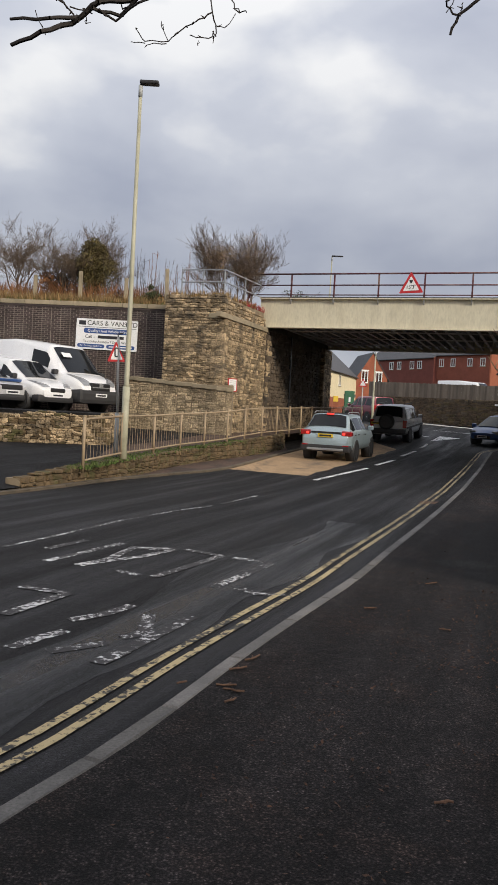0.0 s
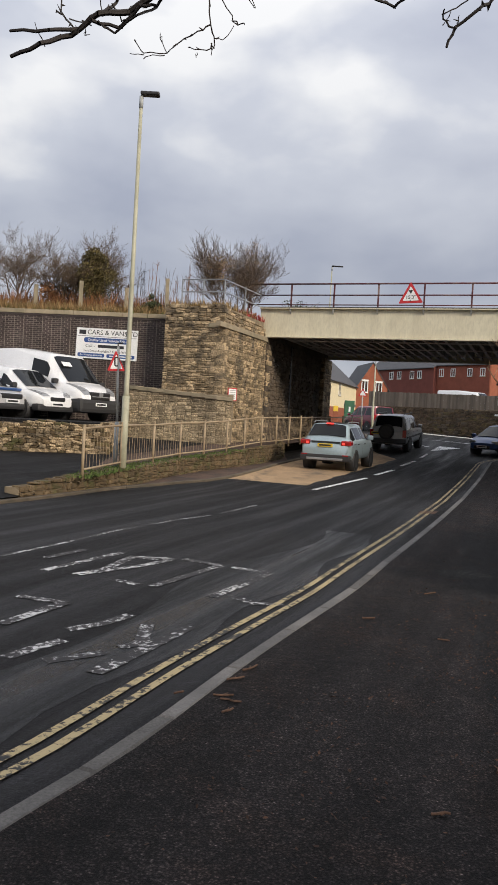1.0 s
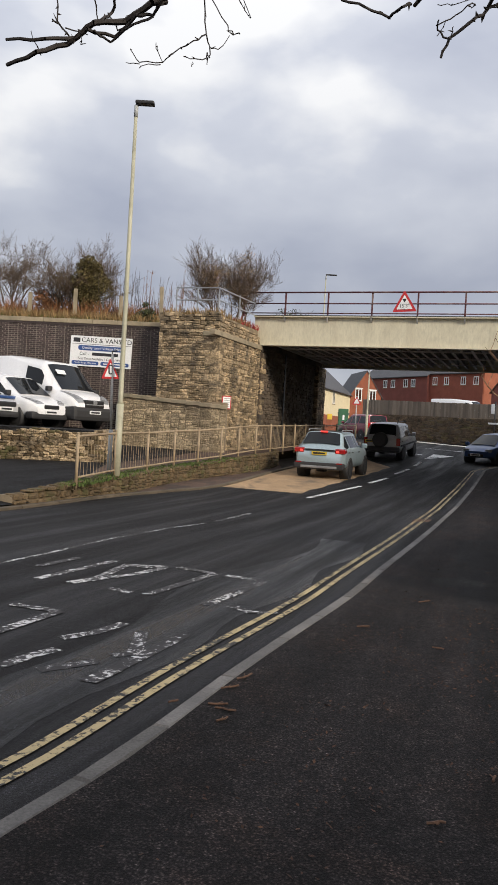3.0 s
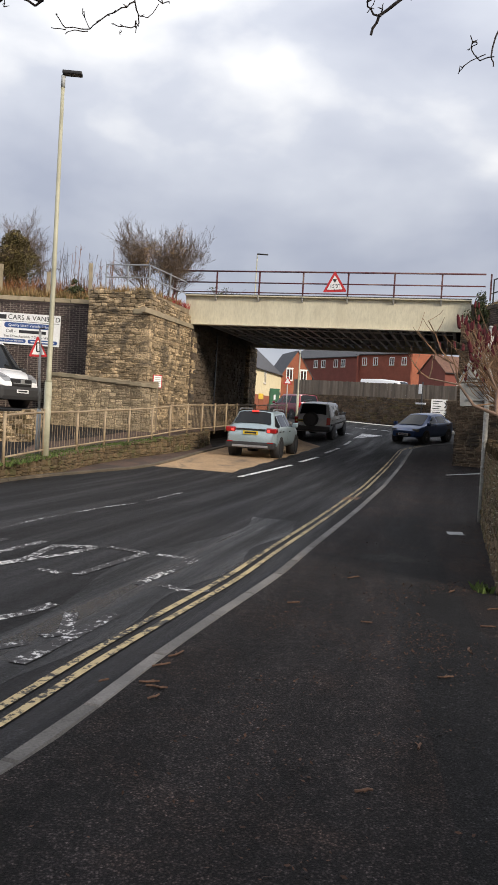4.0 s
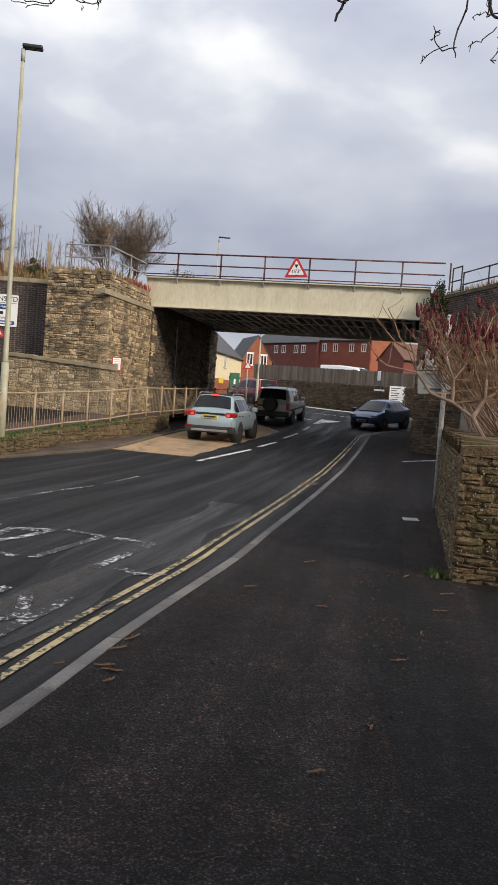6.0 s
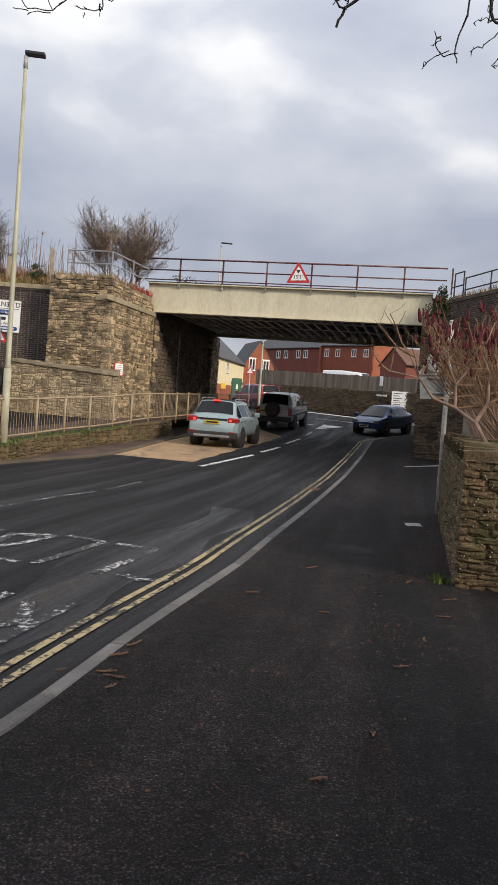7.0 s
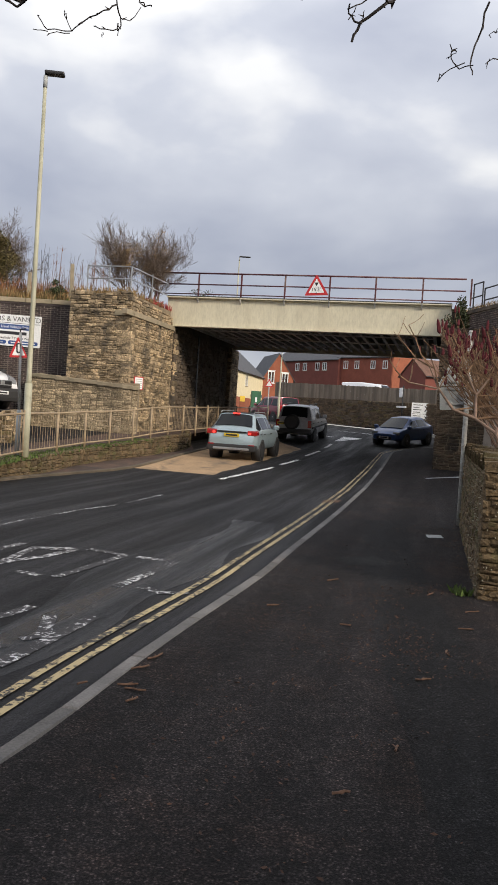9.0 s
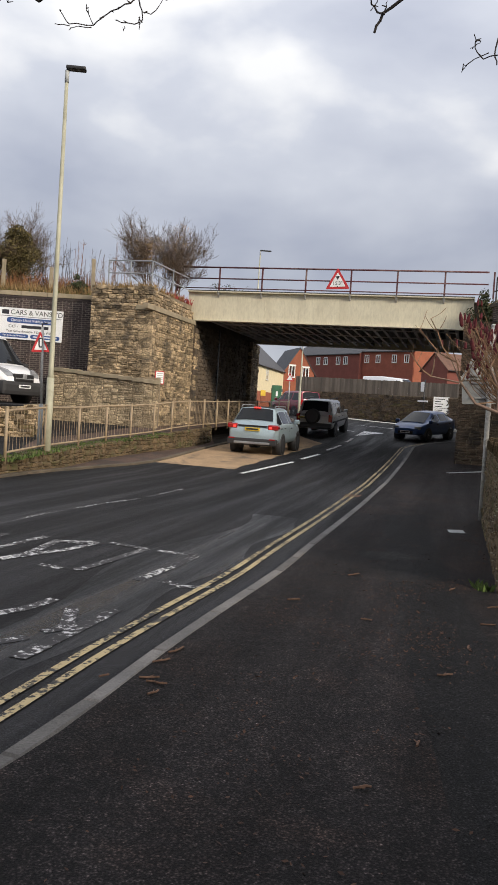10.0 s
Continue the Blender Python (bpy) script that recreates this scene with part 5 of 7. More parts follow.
ca, cb = (10.6, 111.0), (16.7, 129.6)
h1 = house("cream rendered house with a slate roof and brick plinth", facing(ca, cb), math.dist(ca, cb), 9, 1.7, 8.05, 12.0, M_RENDER, [(7.0, 6.0, 1.6, 1.8, 1)])
bm = bmesh.new()
box(bm, 0, math.dist(ca, cb), -0.06, 0.0, 1.7, 4.3)
part("plinth", bm, M_RED_BRICK, h1, "red brick plinth")
bm = bmesh.new()
box(bm, 10.5, 13.5, -1.2, 0.0, 4.6, 5.0, 0.02)
part("porch_roof", bm, M_SLATE, h1)
house("red brick house with a gable and white arched windows", facing((16.7, 129.8), (21.75, 130.4)), 5.1, 10, 1.7, 8.0, 11.95, M_RED_BRICK, [(1.35, 7.2, 1.1, 1.9, 1), (3.65, 7.05, 1.1, 1.9, 1)], True)
t2a, t2b = (21.5, 154.0), (30.5, 137.2)
L2 = math.dist(t2a, t2b)
house("long red brick terrace under a slate roof", facing(t2a, t2b), L2, 9, 3.0, 12.4, 15.0, M_RED_BRICK2,
      [(x, 10.5, 1.15, 1.4, 1) for x in (7.7, 9.9, 13.4, 15.4)])
t3a, t3b = (30.7, 138.0), (37.5, 129.0)
L3 = math.dist(t3a, t3b)
house("red brick terrace end with white windows", facing(t3a, t3b), L3, 9, 3.0, 12.75, 15.0, M_RED_BRICK3,
      [(x, 10.8, 1.0, 1.35, 1) for x in (1.6, 4.0, 7.4, 9.9)], roof_mat=M_SLATE)
# end wall of the same terrace; its brighter brick stands in for sun
house("gable end of the terrace, brick made orange-red for the sun on it", facing((37.65, 129.0), (43.3, 132.6)), 6.7, 9, 3.0, 12.7, 14.2, M_RED_BRICK, [], True, over=0.15)
nh = house("brown brick house with a tiled roof behind the fence", facing((33.3, 99.4), (40.7, 101.4)), 8.0, 6, 3.0, 8.2, 10.3, M_RED_BRICK2, [(2.2, 6.5, 0.8, 1.0, 1)], False, M_BROWN_TILE)
gb = thing("utility_cabinet", "green steel utility cabinet by the far houses", "cabinet", pose(12.15, 100, 1.85))
bm = bmesh.new()
box(bm, -0.58, 0.58, -0.4, 0.4, 0, 2.95, 0.03)
part("body", bm, M_GREEN_BOX, gb)
bm = bmesh.new()
box(bm, -0.12, 0.12, -0.42, -0.4, 1.6, 2.2)
part("notice", bm, M_SIGN_WHITE, gb)
gb = thing("salt_bin", "yellow salt bin by the far houses", "bin", pose(10.5, 100, 1.85))
bm = bmesh.new()
box(bm, -0.3, 0.3, -0.2, 0.2, 1.55, 2.25, 0.06)
part("body", bm, M_YELLOW_BIN, gb)
bm = bmesh.new()
box(bm, -0.3, 0.3, -0.18, 0.18, -0.05, 1.56, 0.02)
part("stand", bm, M_RED_BRICK, gb)


# ---- vehicles ----
def lerp(a, b, t):
    return tuple(p + (q - p) * t for p, q in zip(a, b))


def eased(table, x):
    """A value of a table of (x, value) at x, its kinks rounded off."""
    t = sorted(table)
    return float(np.mean(np.interp([x + k for k in (-0.08, -0.04, 0.0, 0.04, 0.08)], [p[0] for p in t], [p[1] for p in t])))


SHELLS = []


class Shell:
    """The skin of a car or van: cross-sections of the lower body with the cabin blended into them."""

    def __init__(self, body, cabin, wb, wt):
        self.body, self.cabin, self.wb, self.wt = body, cabin, wb, wt
        self.x_lo, self.x_hi = body[0][0], body[-1][0]

    def half(self, x):
        zb, zt, hw = [eased([(q[0], q[k]) for q in self.body], x) for k in (1, 2, 3)]
        (x0, z0), (x1, z1), (x2, z2), (x3, z3) = self.cabin
        top = max(z1, z2)
        zr = zt
        if x3 < x < x0:
            xm = (x1 + x2) / 2
            zr = max(zt, float(np.interp(x, [x3, x2, xm, x1, x0], [z3, z2, top + 0.02, z1, z0])))
        f = max(0.0, min(1.0, (zr - zt) / (top - zt)))
        h = zt - zb
        wu = hw * 0.93 + (self.wt - hw * 0.93) * f
        belt = hw * 0.95 + (min(hw * 0.985, self.wb + 0.03) - hw * 0.95) * min(1.0, f * 3)
        return [(hw * 0.84, zb), (hw * 0.96, zb + 0.1 * h), (hw, zb + 0.34 * h), (hw * 0.992, zb + 0.55 * h), (hw, zb + 0.74 * h), (belt, zt - 0.05 * h),
                (wu, zt - 0.035 * h + (zr - 0.09 - zt + 0.035 * h) * f), (wu * 0.95, zt - 0.01 * h + (zr - 0.03 - zt + 0.01 * h) * f), (wu * 0.8, zr), (wu * 0.4, zr + 0.018), (0.0, zr + 0.025)]

    def mesh(self):
        keys = [q[0] for q in self.body] + [p[0] for p in self.cabin] + list(np.arange(self.x_lo, self.x_hi, 0.09))
        xs = []
        for x in sorted(keys):
            if not xs or x - xs[-1] > 0.012:
                xs.append(x)
        bm = bmesh.new()
        rings = []
        for x in xs:
            hp = self.half(x)
            rings.append([bm.verts.new((x, y, z)) for y, z in hp] + [bm.verts.new((x, -y, z)) for y, z in hp[-2::-1]])
        n = len(rings[0])
        for a, b in zip(rings, rings[1:]):
            for i in range(n):
                bm.faces.new((a[i], a[(i + 1) % n], b[(i + 1) % n], b[i]))
        bm.faces.new(rings[0])
        bm.faces.new(rings[-1])
        bmesh.ops.recalc_face_normals(bm, faces=bm.faces[:])
        return bm

    def side(self, x, v, s, out=0.008):
        (ya, za), (yb, zb) = self.half(x)[5], self.half(x)[6]
        return Vector((x, s * (ya + (yb - ya) * v + out), za + (zb - za) * v))

    def over(self, x, v, lift=0.012):
        hp = self.half(x)[6:]
        y = v * hp[0][0]
        return Vector((x + lift * (0.7 if x > sum(p[0] for p in self.cabin) / 4 else -0.7), y, float(np.interp(abs(y), [p[0] for p in hp[::-1]], [p[1] for p in hp[::-1]])) + lift))


def skin_patch(name, parent, grid, mat, label=""):
    """A thin curved pane through a grid of points."""
    bm = bmesh.new()
    rows = [[bm.verts.new(p) for p in r] for r in grid]
    for a, b in zip(rows, rows[1:]):
        for k in range(len(a) - 1):
            bm.faces.new((a[k], a[k + 1], b[k + 1], b[k])).smooth = True
    c = sum((v.co for v in bm.verts), Vector()) / len(bm.verts)
    bmesh.ops.recalc_face_normals(bm, faces=bm.faces[:])
    mid = bm.faces[:][len(bm.faces) // 2]
    mid.normal_update()
    if mid.normal.dot(Vector((c.x * 0.2, c.y, c.z - 0.7))) < 0:
        bmesh.ops.reverse_faces(bm, faces=bm.faces[:])
    return part(name, bm, mat, parent, label)


def wheel(parent, x, y, r, w, side):
    root = new("wheel")
    root.parent = parent
    root.matrix_basis = pose(x, y, r)
    bm = bmesh.new()
    prof = [(-w / 2, r * 0.66), (-w / 2, r * 0.9), (-w * 0.38, r * 0.985), (0, r), (w * 0.38, r * 0.985), (w / 2, r * 0.9), (w / 2, r * 0.66)]
    rings = []
    for py, pr in prof:
        rings.append([bm.verts.new((pr * math.cos(a), py, pr * math.sin(a))) for a in [k * 2 * math.pi / 24 for k in range(24)]])
    for p, q in zip(rings, rings[1:]):
        for k in range(24):
            bm.faces.new((p[k], p[(k + 1) % 24], q[(k + 1) % 24], q[k])).smooth = True
    bmesh.ops.recalc_face_normals(bm, faces=bm.faces[:])
    part("tyre", bm, M_TYRE, root)
    bm = bmesh.new()
    yy = side * w * 0.36
    tube(bm, [(0, yy - 0.06 * side, 0), (0, yy - 0.02 * side, 0)], r * 0.67, 20)
    for k in range(5):
        a = k * 2 * math.pi / 5
        box(bm, -0.035, 0.035, -0.02, 0.02, 0, r * 0.64, 0.006, Matrix.Translation((0, yy, 0)) @ Matrix.Rotation(a, 4, "Y"))
    tube(bm, [(0, yy - 0.02, 0), (0, yy + 0.025, 0)], r * 0.14, 10)
    for k in range(20):
        a, b = k * 2 * math.pi / 20, (k + 1) * 2 * math.pi / 20
        tube(bm, [(r * 0.64 * math.cos(a), yy, r * 0.64 * math.sin(a)), (r * 0.64 * math.cos(b), yy, r * 0.64 * math.sin(b))], 0.014, 4, False)
    part("rim", bm, M_RIM, root)


def soft_box(name, parent, x0, x1, y0, y1, z0, z1, mat, bevel=0.03, label=""):
    bm = bmesh.new()
    box(bm, x0, x1, y0, y1, z0, z1, min(bevel, 0.45 * min(x1 - x0, y1 - y0, z1 - z0)))
    return part(name, bm, mat, parent, label)


def vehicle(name, label, category, at, body, cabin, wb, wt, wheels, r, paint, roof=None, panes=((0.06, 0.48), (0.52, 0.94)), track=0.0, blank_from=None):
    """A road vehicle, nose to +x. body: cross-sections; cabin: its four side corners; panes: side windows as stretches of the cabin."""
    root = thing(name, label, category, at)
    shell = Shell(body, cabin, wb, wt)
    SHELLS.append(shell)
    b = part("body", shell.mesh(), paint, root, smooth=True)
    b.data.set_sharp_from_angle(angle=radians(50))
    (x0, z0), (x1, z1), (x2, z2), (x3, z3) = cabin
    if roof:
        skin_patch("roof_panel", root, [[shell.over(x, v, 0.004) for v in np.linspace(-0.99, 0.99, 11)] for x in np.linspace(x1 - 0.02, x2 + 0.02, 12)], roof)
    skin_patch("windscreen", root, [[shell.over(x, v, 0.022) for v in np.linspace(-0.82, 0.82, 9)] for x in np.linspace(x0 - 0.07 * (x0 - x1), x1 + 0.09 * (x0 - x1), 10)], M_CARGLASS)
    if len(panes) > 1:
        skin_patch("rear_window", root, [[shell.over(x, v, 0.03) for v in np.linspace(-0.84, 0.84, 9)] for x in np.linspace(x2 - 0.1 * (x2 - x3), x3 + 0.2 * (x2 - x3), 10)], M_CARGLASS)
    for s in (1, -1):
        for p, q in panes:
            xa, xb = x0 + (x3 - x0) * p, x0 + (x3 - x0) * q
            skin_patch("side_window", root, [[shell.side(x, v, s) for v in (0.08, 0.3, 0.55, 0.78, 0.93)] for x in np.linspace(xa, xb, 7)], M_CARGLASS)
            xm = (xa + xb) / 2
            bm = bmesh.new()
            hp = shell.half(xb + 0.25)
            box(bm, xb + 0.16, xb + 0.32, min(s * hp[4][0], s * (hp[4][0] + 0.03)), max(s * hp[4][0], s * (hp[4][0] + 0.03)), hp[4][1] + 0.01, hp[4][1] + 0.04, 0.008)
            part("door_handle", bm, M_TRIM, root)
            grid = []
            for x in (xb - 0.035, xb - 0.022):
                hp = shell.half(x)
                grid.append([Vector((x, s * (y + 0.003), z)) for y, z in hp[1:6]])
            skin_patch("door_gap", root, grid, M_BLACK)
        for wx in wheels:
            hw = max(q[3] for q in body)
            bm = bmesh.new()
            tube(bm, [(wx, s * (hw - 0.3), r), (wx, s * (hw + 0.004), r)], r * 1.13, 28)
            part("wheel_arch", bm, M_TRIM, root, "dark wheel arch")
            wheel(root, wx, s * (hw - 0.09), r, 0.2, s)
        soft_box("door_mirror", root, x0 - 0.42, x0 - 0.24, min(s * wb, s * (wb + 0.2)), max(s * wb, s * (wb + 0.2)), z0 + 0.0, z0 + 0.17, M_TRIM if category == "van" else paint, 0.05)
    return root


def lamp_pair(root, shell, xa, xb, inner):
    """Two swept-back headlamps that follow the nose of a body, each with a dark bowl behind a clear strip."""
    for s in (1, -1):
        rows = []
        for t in np.linspace(0, 1, 7):
            x = xa + (xb - xa) * t
            lo = 0.93 + (inner - 0.93) * min(1.0, t * 1.15)
            rows.append([shell.over(x, s * v, 0.01) for v in np.linspace(lo, 0.985, 5)])
        lamp = skin_patch("headlamp", root, rows, M_LENS, "swept-back clear headlamp")
        skin_patch("bowl", lamp, [[p + Vector((0.006, 0, 0.006)) for p in r[1:4]] for r in rows[3:6]], M_RIM)


def number_plate(root, x, y, z, mat, out):
    soft_box("number_plate", root, min(x, x + out), max(x, x + out), y - 0.26, y + 0.26, z, z + 0.115, mat, 0.004)
    soft_box("plate_bar", root, x + out * 1.0 - 0.002, x + out * 1.0 + 0.004 * (1 if out > 0 else -1) + 0.001, y - 0.2, y + 0.2, z + 0.03, z + 0.085, M_INK, 0.001)


# silver off-roader with a covered spare wheel
suv = vehicle("car", "dirty silver off-road car with a covered spare wheel", "car", pose(7.5, 41.0, 0.675, 0, -4.2, 67),
              [(-2.12, 0.42, 0.95, 0.78), (-2.05, 0.36, 1.08, 0.86), (-1.2, 0.34, 1.1, 0.9), (0.9, 0.34, 1.08, 0.9), (1.3, 0.34, 1.05, 0.89), (1.95, 0.38, 0.98, 0.84), (2.12, 0.45, 0.8, 0.72)],
              ((1.0, 1.06), (0.35, 1.68), (-1.75, 1.72), (-2.06, 1.06)), 0.86, 0.7, (1.35, -1.22), 0.35, M_SILVER, panes=((0.07, 0.33), (0.37, 0.62), (0.68, 0.93)))
bm = bmesh.new()
tube(bm, [(-2.1, 0.05, 0.98), (-2.34, 0.05, 0.98)], 0.36, 28)
tube(bm, [(-2.34, 0.05, 0.98), (-2.37, 0.05, 0.98)], [0.34, 0.28], 28)
part("spare_wheel_cover", bm, M_TRIM, suv, "dusty grey spare wheel cover")
soft_box("bumper", suv, -2.25, -2.0, -0.86, 0.86, 0.42, 0.66, M_TRIM, 0.05)
for s in (1, -1):
    soft_box("tail_lamp", suv, -2.13, -2.0, s * 0.79 - 0.09, s * 0.79 + 0.09, 0.72, 1.08, M_RED_LENS, 0.02)
    bm = bmesh.new()
    tube(bm, [(0.2, s * 0.62, 1.76), (0.1, s * 0.62, 1.81), (-1.5, s * 0.62, 1.82), (-1.65, s * 0.62, 1.77)], 0.018, 6)
    part("roof_rail", bm, M_BLACK, suv)
    soft_box("side_strip", suv, -1.9, 1.8, s * 0.9 - 0.02, s * 0.9 + 0.02, 0.68, 0.76, M_TRIM, 0.01)
number_plate(suv, -2.12, 0.55, 0.84, M_YPLATE, -0.03)

# pale teal crossover
teal = vehicle("car", "pale teal crossover car with dark roof and lit brake lamps", "car", pose(3.3, 29.2, 0.165, 0, -1.5, 70),
               [(-2.07, 0.5, 0.85, 0.74), (-2.0, 0.4, 0.98, 0.83), (-1.85, 0.36, 1.06, 0.87), (-0.9, 0.34, 1.06, 0.885), (0.85, 0.34, 1.03, 0.885), (1.3, 0.34, 1.0, 0.87), (1.85, 0.38, 0.92, 0.8), (2.07, 0.45, 0.75, 0.66)],
               ((1.05, 1.0), (0.25, 1.55), (-1.45, 1.56), (-1.98, 1.03)), 0.84, 0.63, (1.27, -1.23), 0.34, M_TEAL, M_BLACK, panes=((0.06, 0.42), (0.46, 0.76), (0.79, 0.92)))
soft_box("bumper", teal, -2.12, -1.9, -0.86, 0.86, 0.32, 0.55, M_TRIM, 0.06)
soft_box("bumper_trim", teal, -2.14, -2.0, -0.62, 0.62, 0.36, 0.44, M_GREY_METAL, 0.02)
soft_box("tailgate_trim", teal, -2.1, -2.0, -0.5, 0.5, 0.95, 0.99, M_BLACK, 0.01)
for s in (1, -1):
    soft_box("tail_lamp", teal, -2.09, -1.75, s * 0.7 - 0.17, s * 0.7 + 0.17, 0.86, 1.03, M_RED_LENS, 0.04)
    soft_box("brake_lamp", teal, -2.1, -2.05, s * 0.62 - 0.05, s * 0.62 + 0.05, 0.89, 0.97, M_TAIL, 0.015)
    soft_box("reflector", teal, -2.13, -2.1, s * 0.7 - 0.1, s * 0.7 + 0.1, 0.52, 0.56, M_RED_LENS, 0.01)
    bm = bmesh.new()
    tube(bm, [(0.3, s * 0.58, 1.56), (0.2, s * 0.58, 1.62), (-1.3, s * 0.58, 1.64), (-1.45, s * 0.58, 1.58)], 0.018, 6)
    part("roof_rail", bm, M_GREY_METAL, teal)
soft_box("brake_lamp", teal, -1.6, -1.5, -0.12, 0.12, 1.55, 1.6, M_TAIL, 0.01)
number_plate(teal, -2.08, 0.0, 0.8, M_YPLATE, -0.03)

# dark blue saloon coming the other way
blue = vehicle("car", "dark blue rounded hatchback car driving towards the bridge", "car", pose(12.75, 41.0, 0.67, 0, 2.9, -133),
               [(-2.05, 0.5, 0.92, 0.72), (-1.9, 0.34, 1.02, 0.82), (-0.9, 0.28, 1.0, 0.87), (0.6, 0.28, 0.97, 0.87), (1.2, 0.28, 0.93, 0.86), (1.6, 0.29, 0.84, 0.82), (1.9, 0.31, 0.72, 0.74), (2.1, 0.36, 0.6, 0.56)],
               ((1.5, 0.86), (0.35, 1.4), (-1.0, 1.42), (-1.98, 1.0)), 0.82, 0.6, (1.28, -1.3), 0.31, M_NAVY, panes=((0.16, 0.42), (0.45, 0.68), (0.7, 0.82)))
for s in (1, -1):
    soft_box("headlamp", blue, 1.78, 2.02, s * 0.58 - 0.15, s * 0.58 + 0.15, 0.58, 0.74, M_LENS, 0.04)
soft_box("grille", blue, 2.02, 2.13, -0.4, 0.4, 0.36, 0.5, M_BLACK, 0.02)
number_plate(blue, 2.11, 0.0, 0.4, M_SIGN_WHITE, 0.03)

# maroon people carrier turning away
maroon = vehicle("car", "maroon people carrier turning at the far junction", "car", pose(8.3, 57.0, 1.4, 0, -1, 112),
                 [(-2.2, 0.5, 0.95, 0.78), (-2.12, 0.4, 1.08, 0.87), (-0.9, 0.34, 1.1, 0.9), (0.9, 0.34, 1.05, 0.9), (1.4, 0.34, 1.0, 0.88), (2.0, 0.38, 0.88, 0.8), (2.2, 0.45, 0.7, 0.66)],
                 ((1.45, 1.0), (0.4, 1.68), (-1.95, 1.7), (-2.15, 1.06)), 0.86, 0.7, (1.4, -1.35), 0.33, M_MAROON, panes=((0.05, 0.35), (0.38, 0.64), (0.68, 0.93)))
for s in (1, -1):
    soft_box("tail_lamp", maroon, -2.2, -2.08, s * 0.78 - 0.08, s * 0.78 + 0.08, 0.85, 1.15, M_RED_LENS, 0.02)
number_plate(maroon, -2.18, 0.0, 0.8, M_YPLATE, -0.03)

# vans and a car in the yard
HEAD = -35
hx, hy = dir2(HEAD)
mov = vehicle("van", "large white high-roofed panel van with a black grille", "van", pose(-5.15 - 2.6 * hx, 27.75 - 2.6 * hy, 1.33, 0, 0, HEAD),
              [(-2.7, 0.35, 1.5, 0.98), (-2.6, 0.32, 1.55, 1.0), (0.9, 0.32, 1.5, 1.0), (1.5, 0.34, 1.34, 1.0), (2.1, 0.36, 1.2, 0.97), (2.42, 0.38, 1.09, 0.92), (2.6, 0.4, 0.95, 0.84), (2.7, 0.46, 0.78, 0.7)],
              ((1.95, 1.2), (1.0, 2.22), (-2.66, 2.42), (-2.68, 1.45)), 0.98, 0.86, (1.75, -1.75), 0.34, M_WHITE_PAINT, panes=((0.17, 0.36),))
soft_box("bumper", mov, 2.0, 2.76, -0.97, 0.97, 0.26, 0.74, M_TRIM, 0.14, "dark grey plastic bumper")
soft_box("grille", mov, 2.4, 2.735, -0.44, 0.44, 0.7, 0.97, M_BLACK, 0.05)
soft_box("grille_bar", mov, 2.5, 2.75, -0.4, 0.4, 0.8, 0.83, M_GREY_METAL, 0.01)
soft_box("badge", mov, 2.7, 2.755, -0.09, 0.09, 0.82, 0.95, M_GREY_METAL, 0.03)
lamp_pair(mov, SHELLS[-1], 1.95, 2.66, 0.5)
soft_box("lower_grille", mov, 2.6, 2.7, -0.5, 0.5, 0.34, 0.46, M_BLACK, 0.03)
number_plate(mov, 2.74, 0.0, 0.5, M_SIGN_WHITE, 0.03)
plate("windscreen_sticker", [(-0.2, 0), (0.2, 0), (0.2, 0.2), (-0.2, 0.2)], 0.004, M_SIGN_WHITE, mov, Matrix.Translation((1.5, -0.42, 1.82)) @ Matrix.Rotation(radians(90), 4, "Z") @ Matrix.Rotation(radians(-42), 4, "X"))
cou = vehicle("van", "small white delivery van with a black grille and bumper", "van", pose(-6.25 - 2.05 * hx, 26.55 - 2.05 * hy, 1.33, 0, 0, HEAD),
              [(-2.05, 0.35, 1.05, 0.85), (-1.95, 0.3, 1.12, 0.87), (0.5, 0.3, 1.08, 0.88), (1.2, 0.3, 1.0, 0.87), (1.75, 0.34, 0.86, 0.8), (2.0, 0.38, 0.76, 0.68), (2.08, 0.42, 0.66, 0.55)],
              ((1.35, 0.96), (0.35, 1.6), (-1.95, 1.72), (-2.03, 1.05)), 0.85, 0.68, (1.3, -1.2), 0.31, M_WHITE_PAINT, panes=((0.17, 0.34),))
soft_box("bumper", cou, 1.72, 2.08, -0.8, 0.8, 0.24, 0.48, M_TRIM, 0.08)
soft_box("grille", cou, 1.85, 2.09, -0.33, 0.33, 0.56, 0.72, M_BLACK, 0.05)
lamp_pair(cou, SHELLS[-1], 1.45, 2.03, 0.5)
number_plate(cou, 2.06, 0.0, 0.42, M_SIGN_WHITE, 0.03)
car3 = vehicle("car", "grey parked car with a dark bonnet grille", "car", pose(-7.5 - 2.0 * hx, 25.75 - 2.0 * hy, 1.33, 0, 0, HEAD),
               [(-2.0, 0.4, 0.95, 0.75), (-1.8, 0.3, 1.0, 0.85), (0.6, 0.28, 0.98, 0.87), (1.2, 0.28, 0.94, 0.86), (1.75, 0.3, 0.82, 0.8), (2.02, 0.36, 0.66, 0.66)],
               ((1.2, 0.92), (0.3, 1.46), (-1.2, 1.46), (-1.9, 1.0)), 0.82, 0.6, (1.25, -1.25), 0.31, M_SILVER)
soft_box("bumper", car3, 1.7, 2.06, -0.8, 0.8, 0.24, 0.44, M_TRIM, 0.08)
soft_box("grille", car3, 1.85, 2.05, -0.4, 0.4, 0.58, 0.74, M_BLACK, 0.04)
soft_box("bonnet_trim", car3, 1.25, 1.8, -0.7, 0.7, 0.84, 0.93, M_NAVY, 0.03)
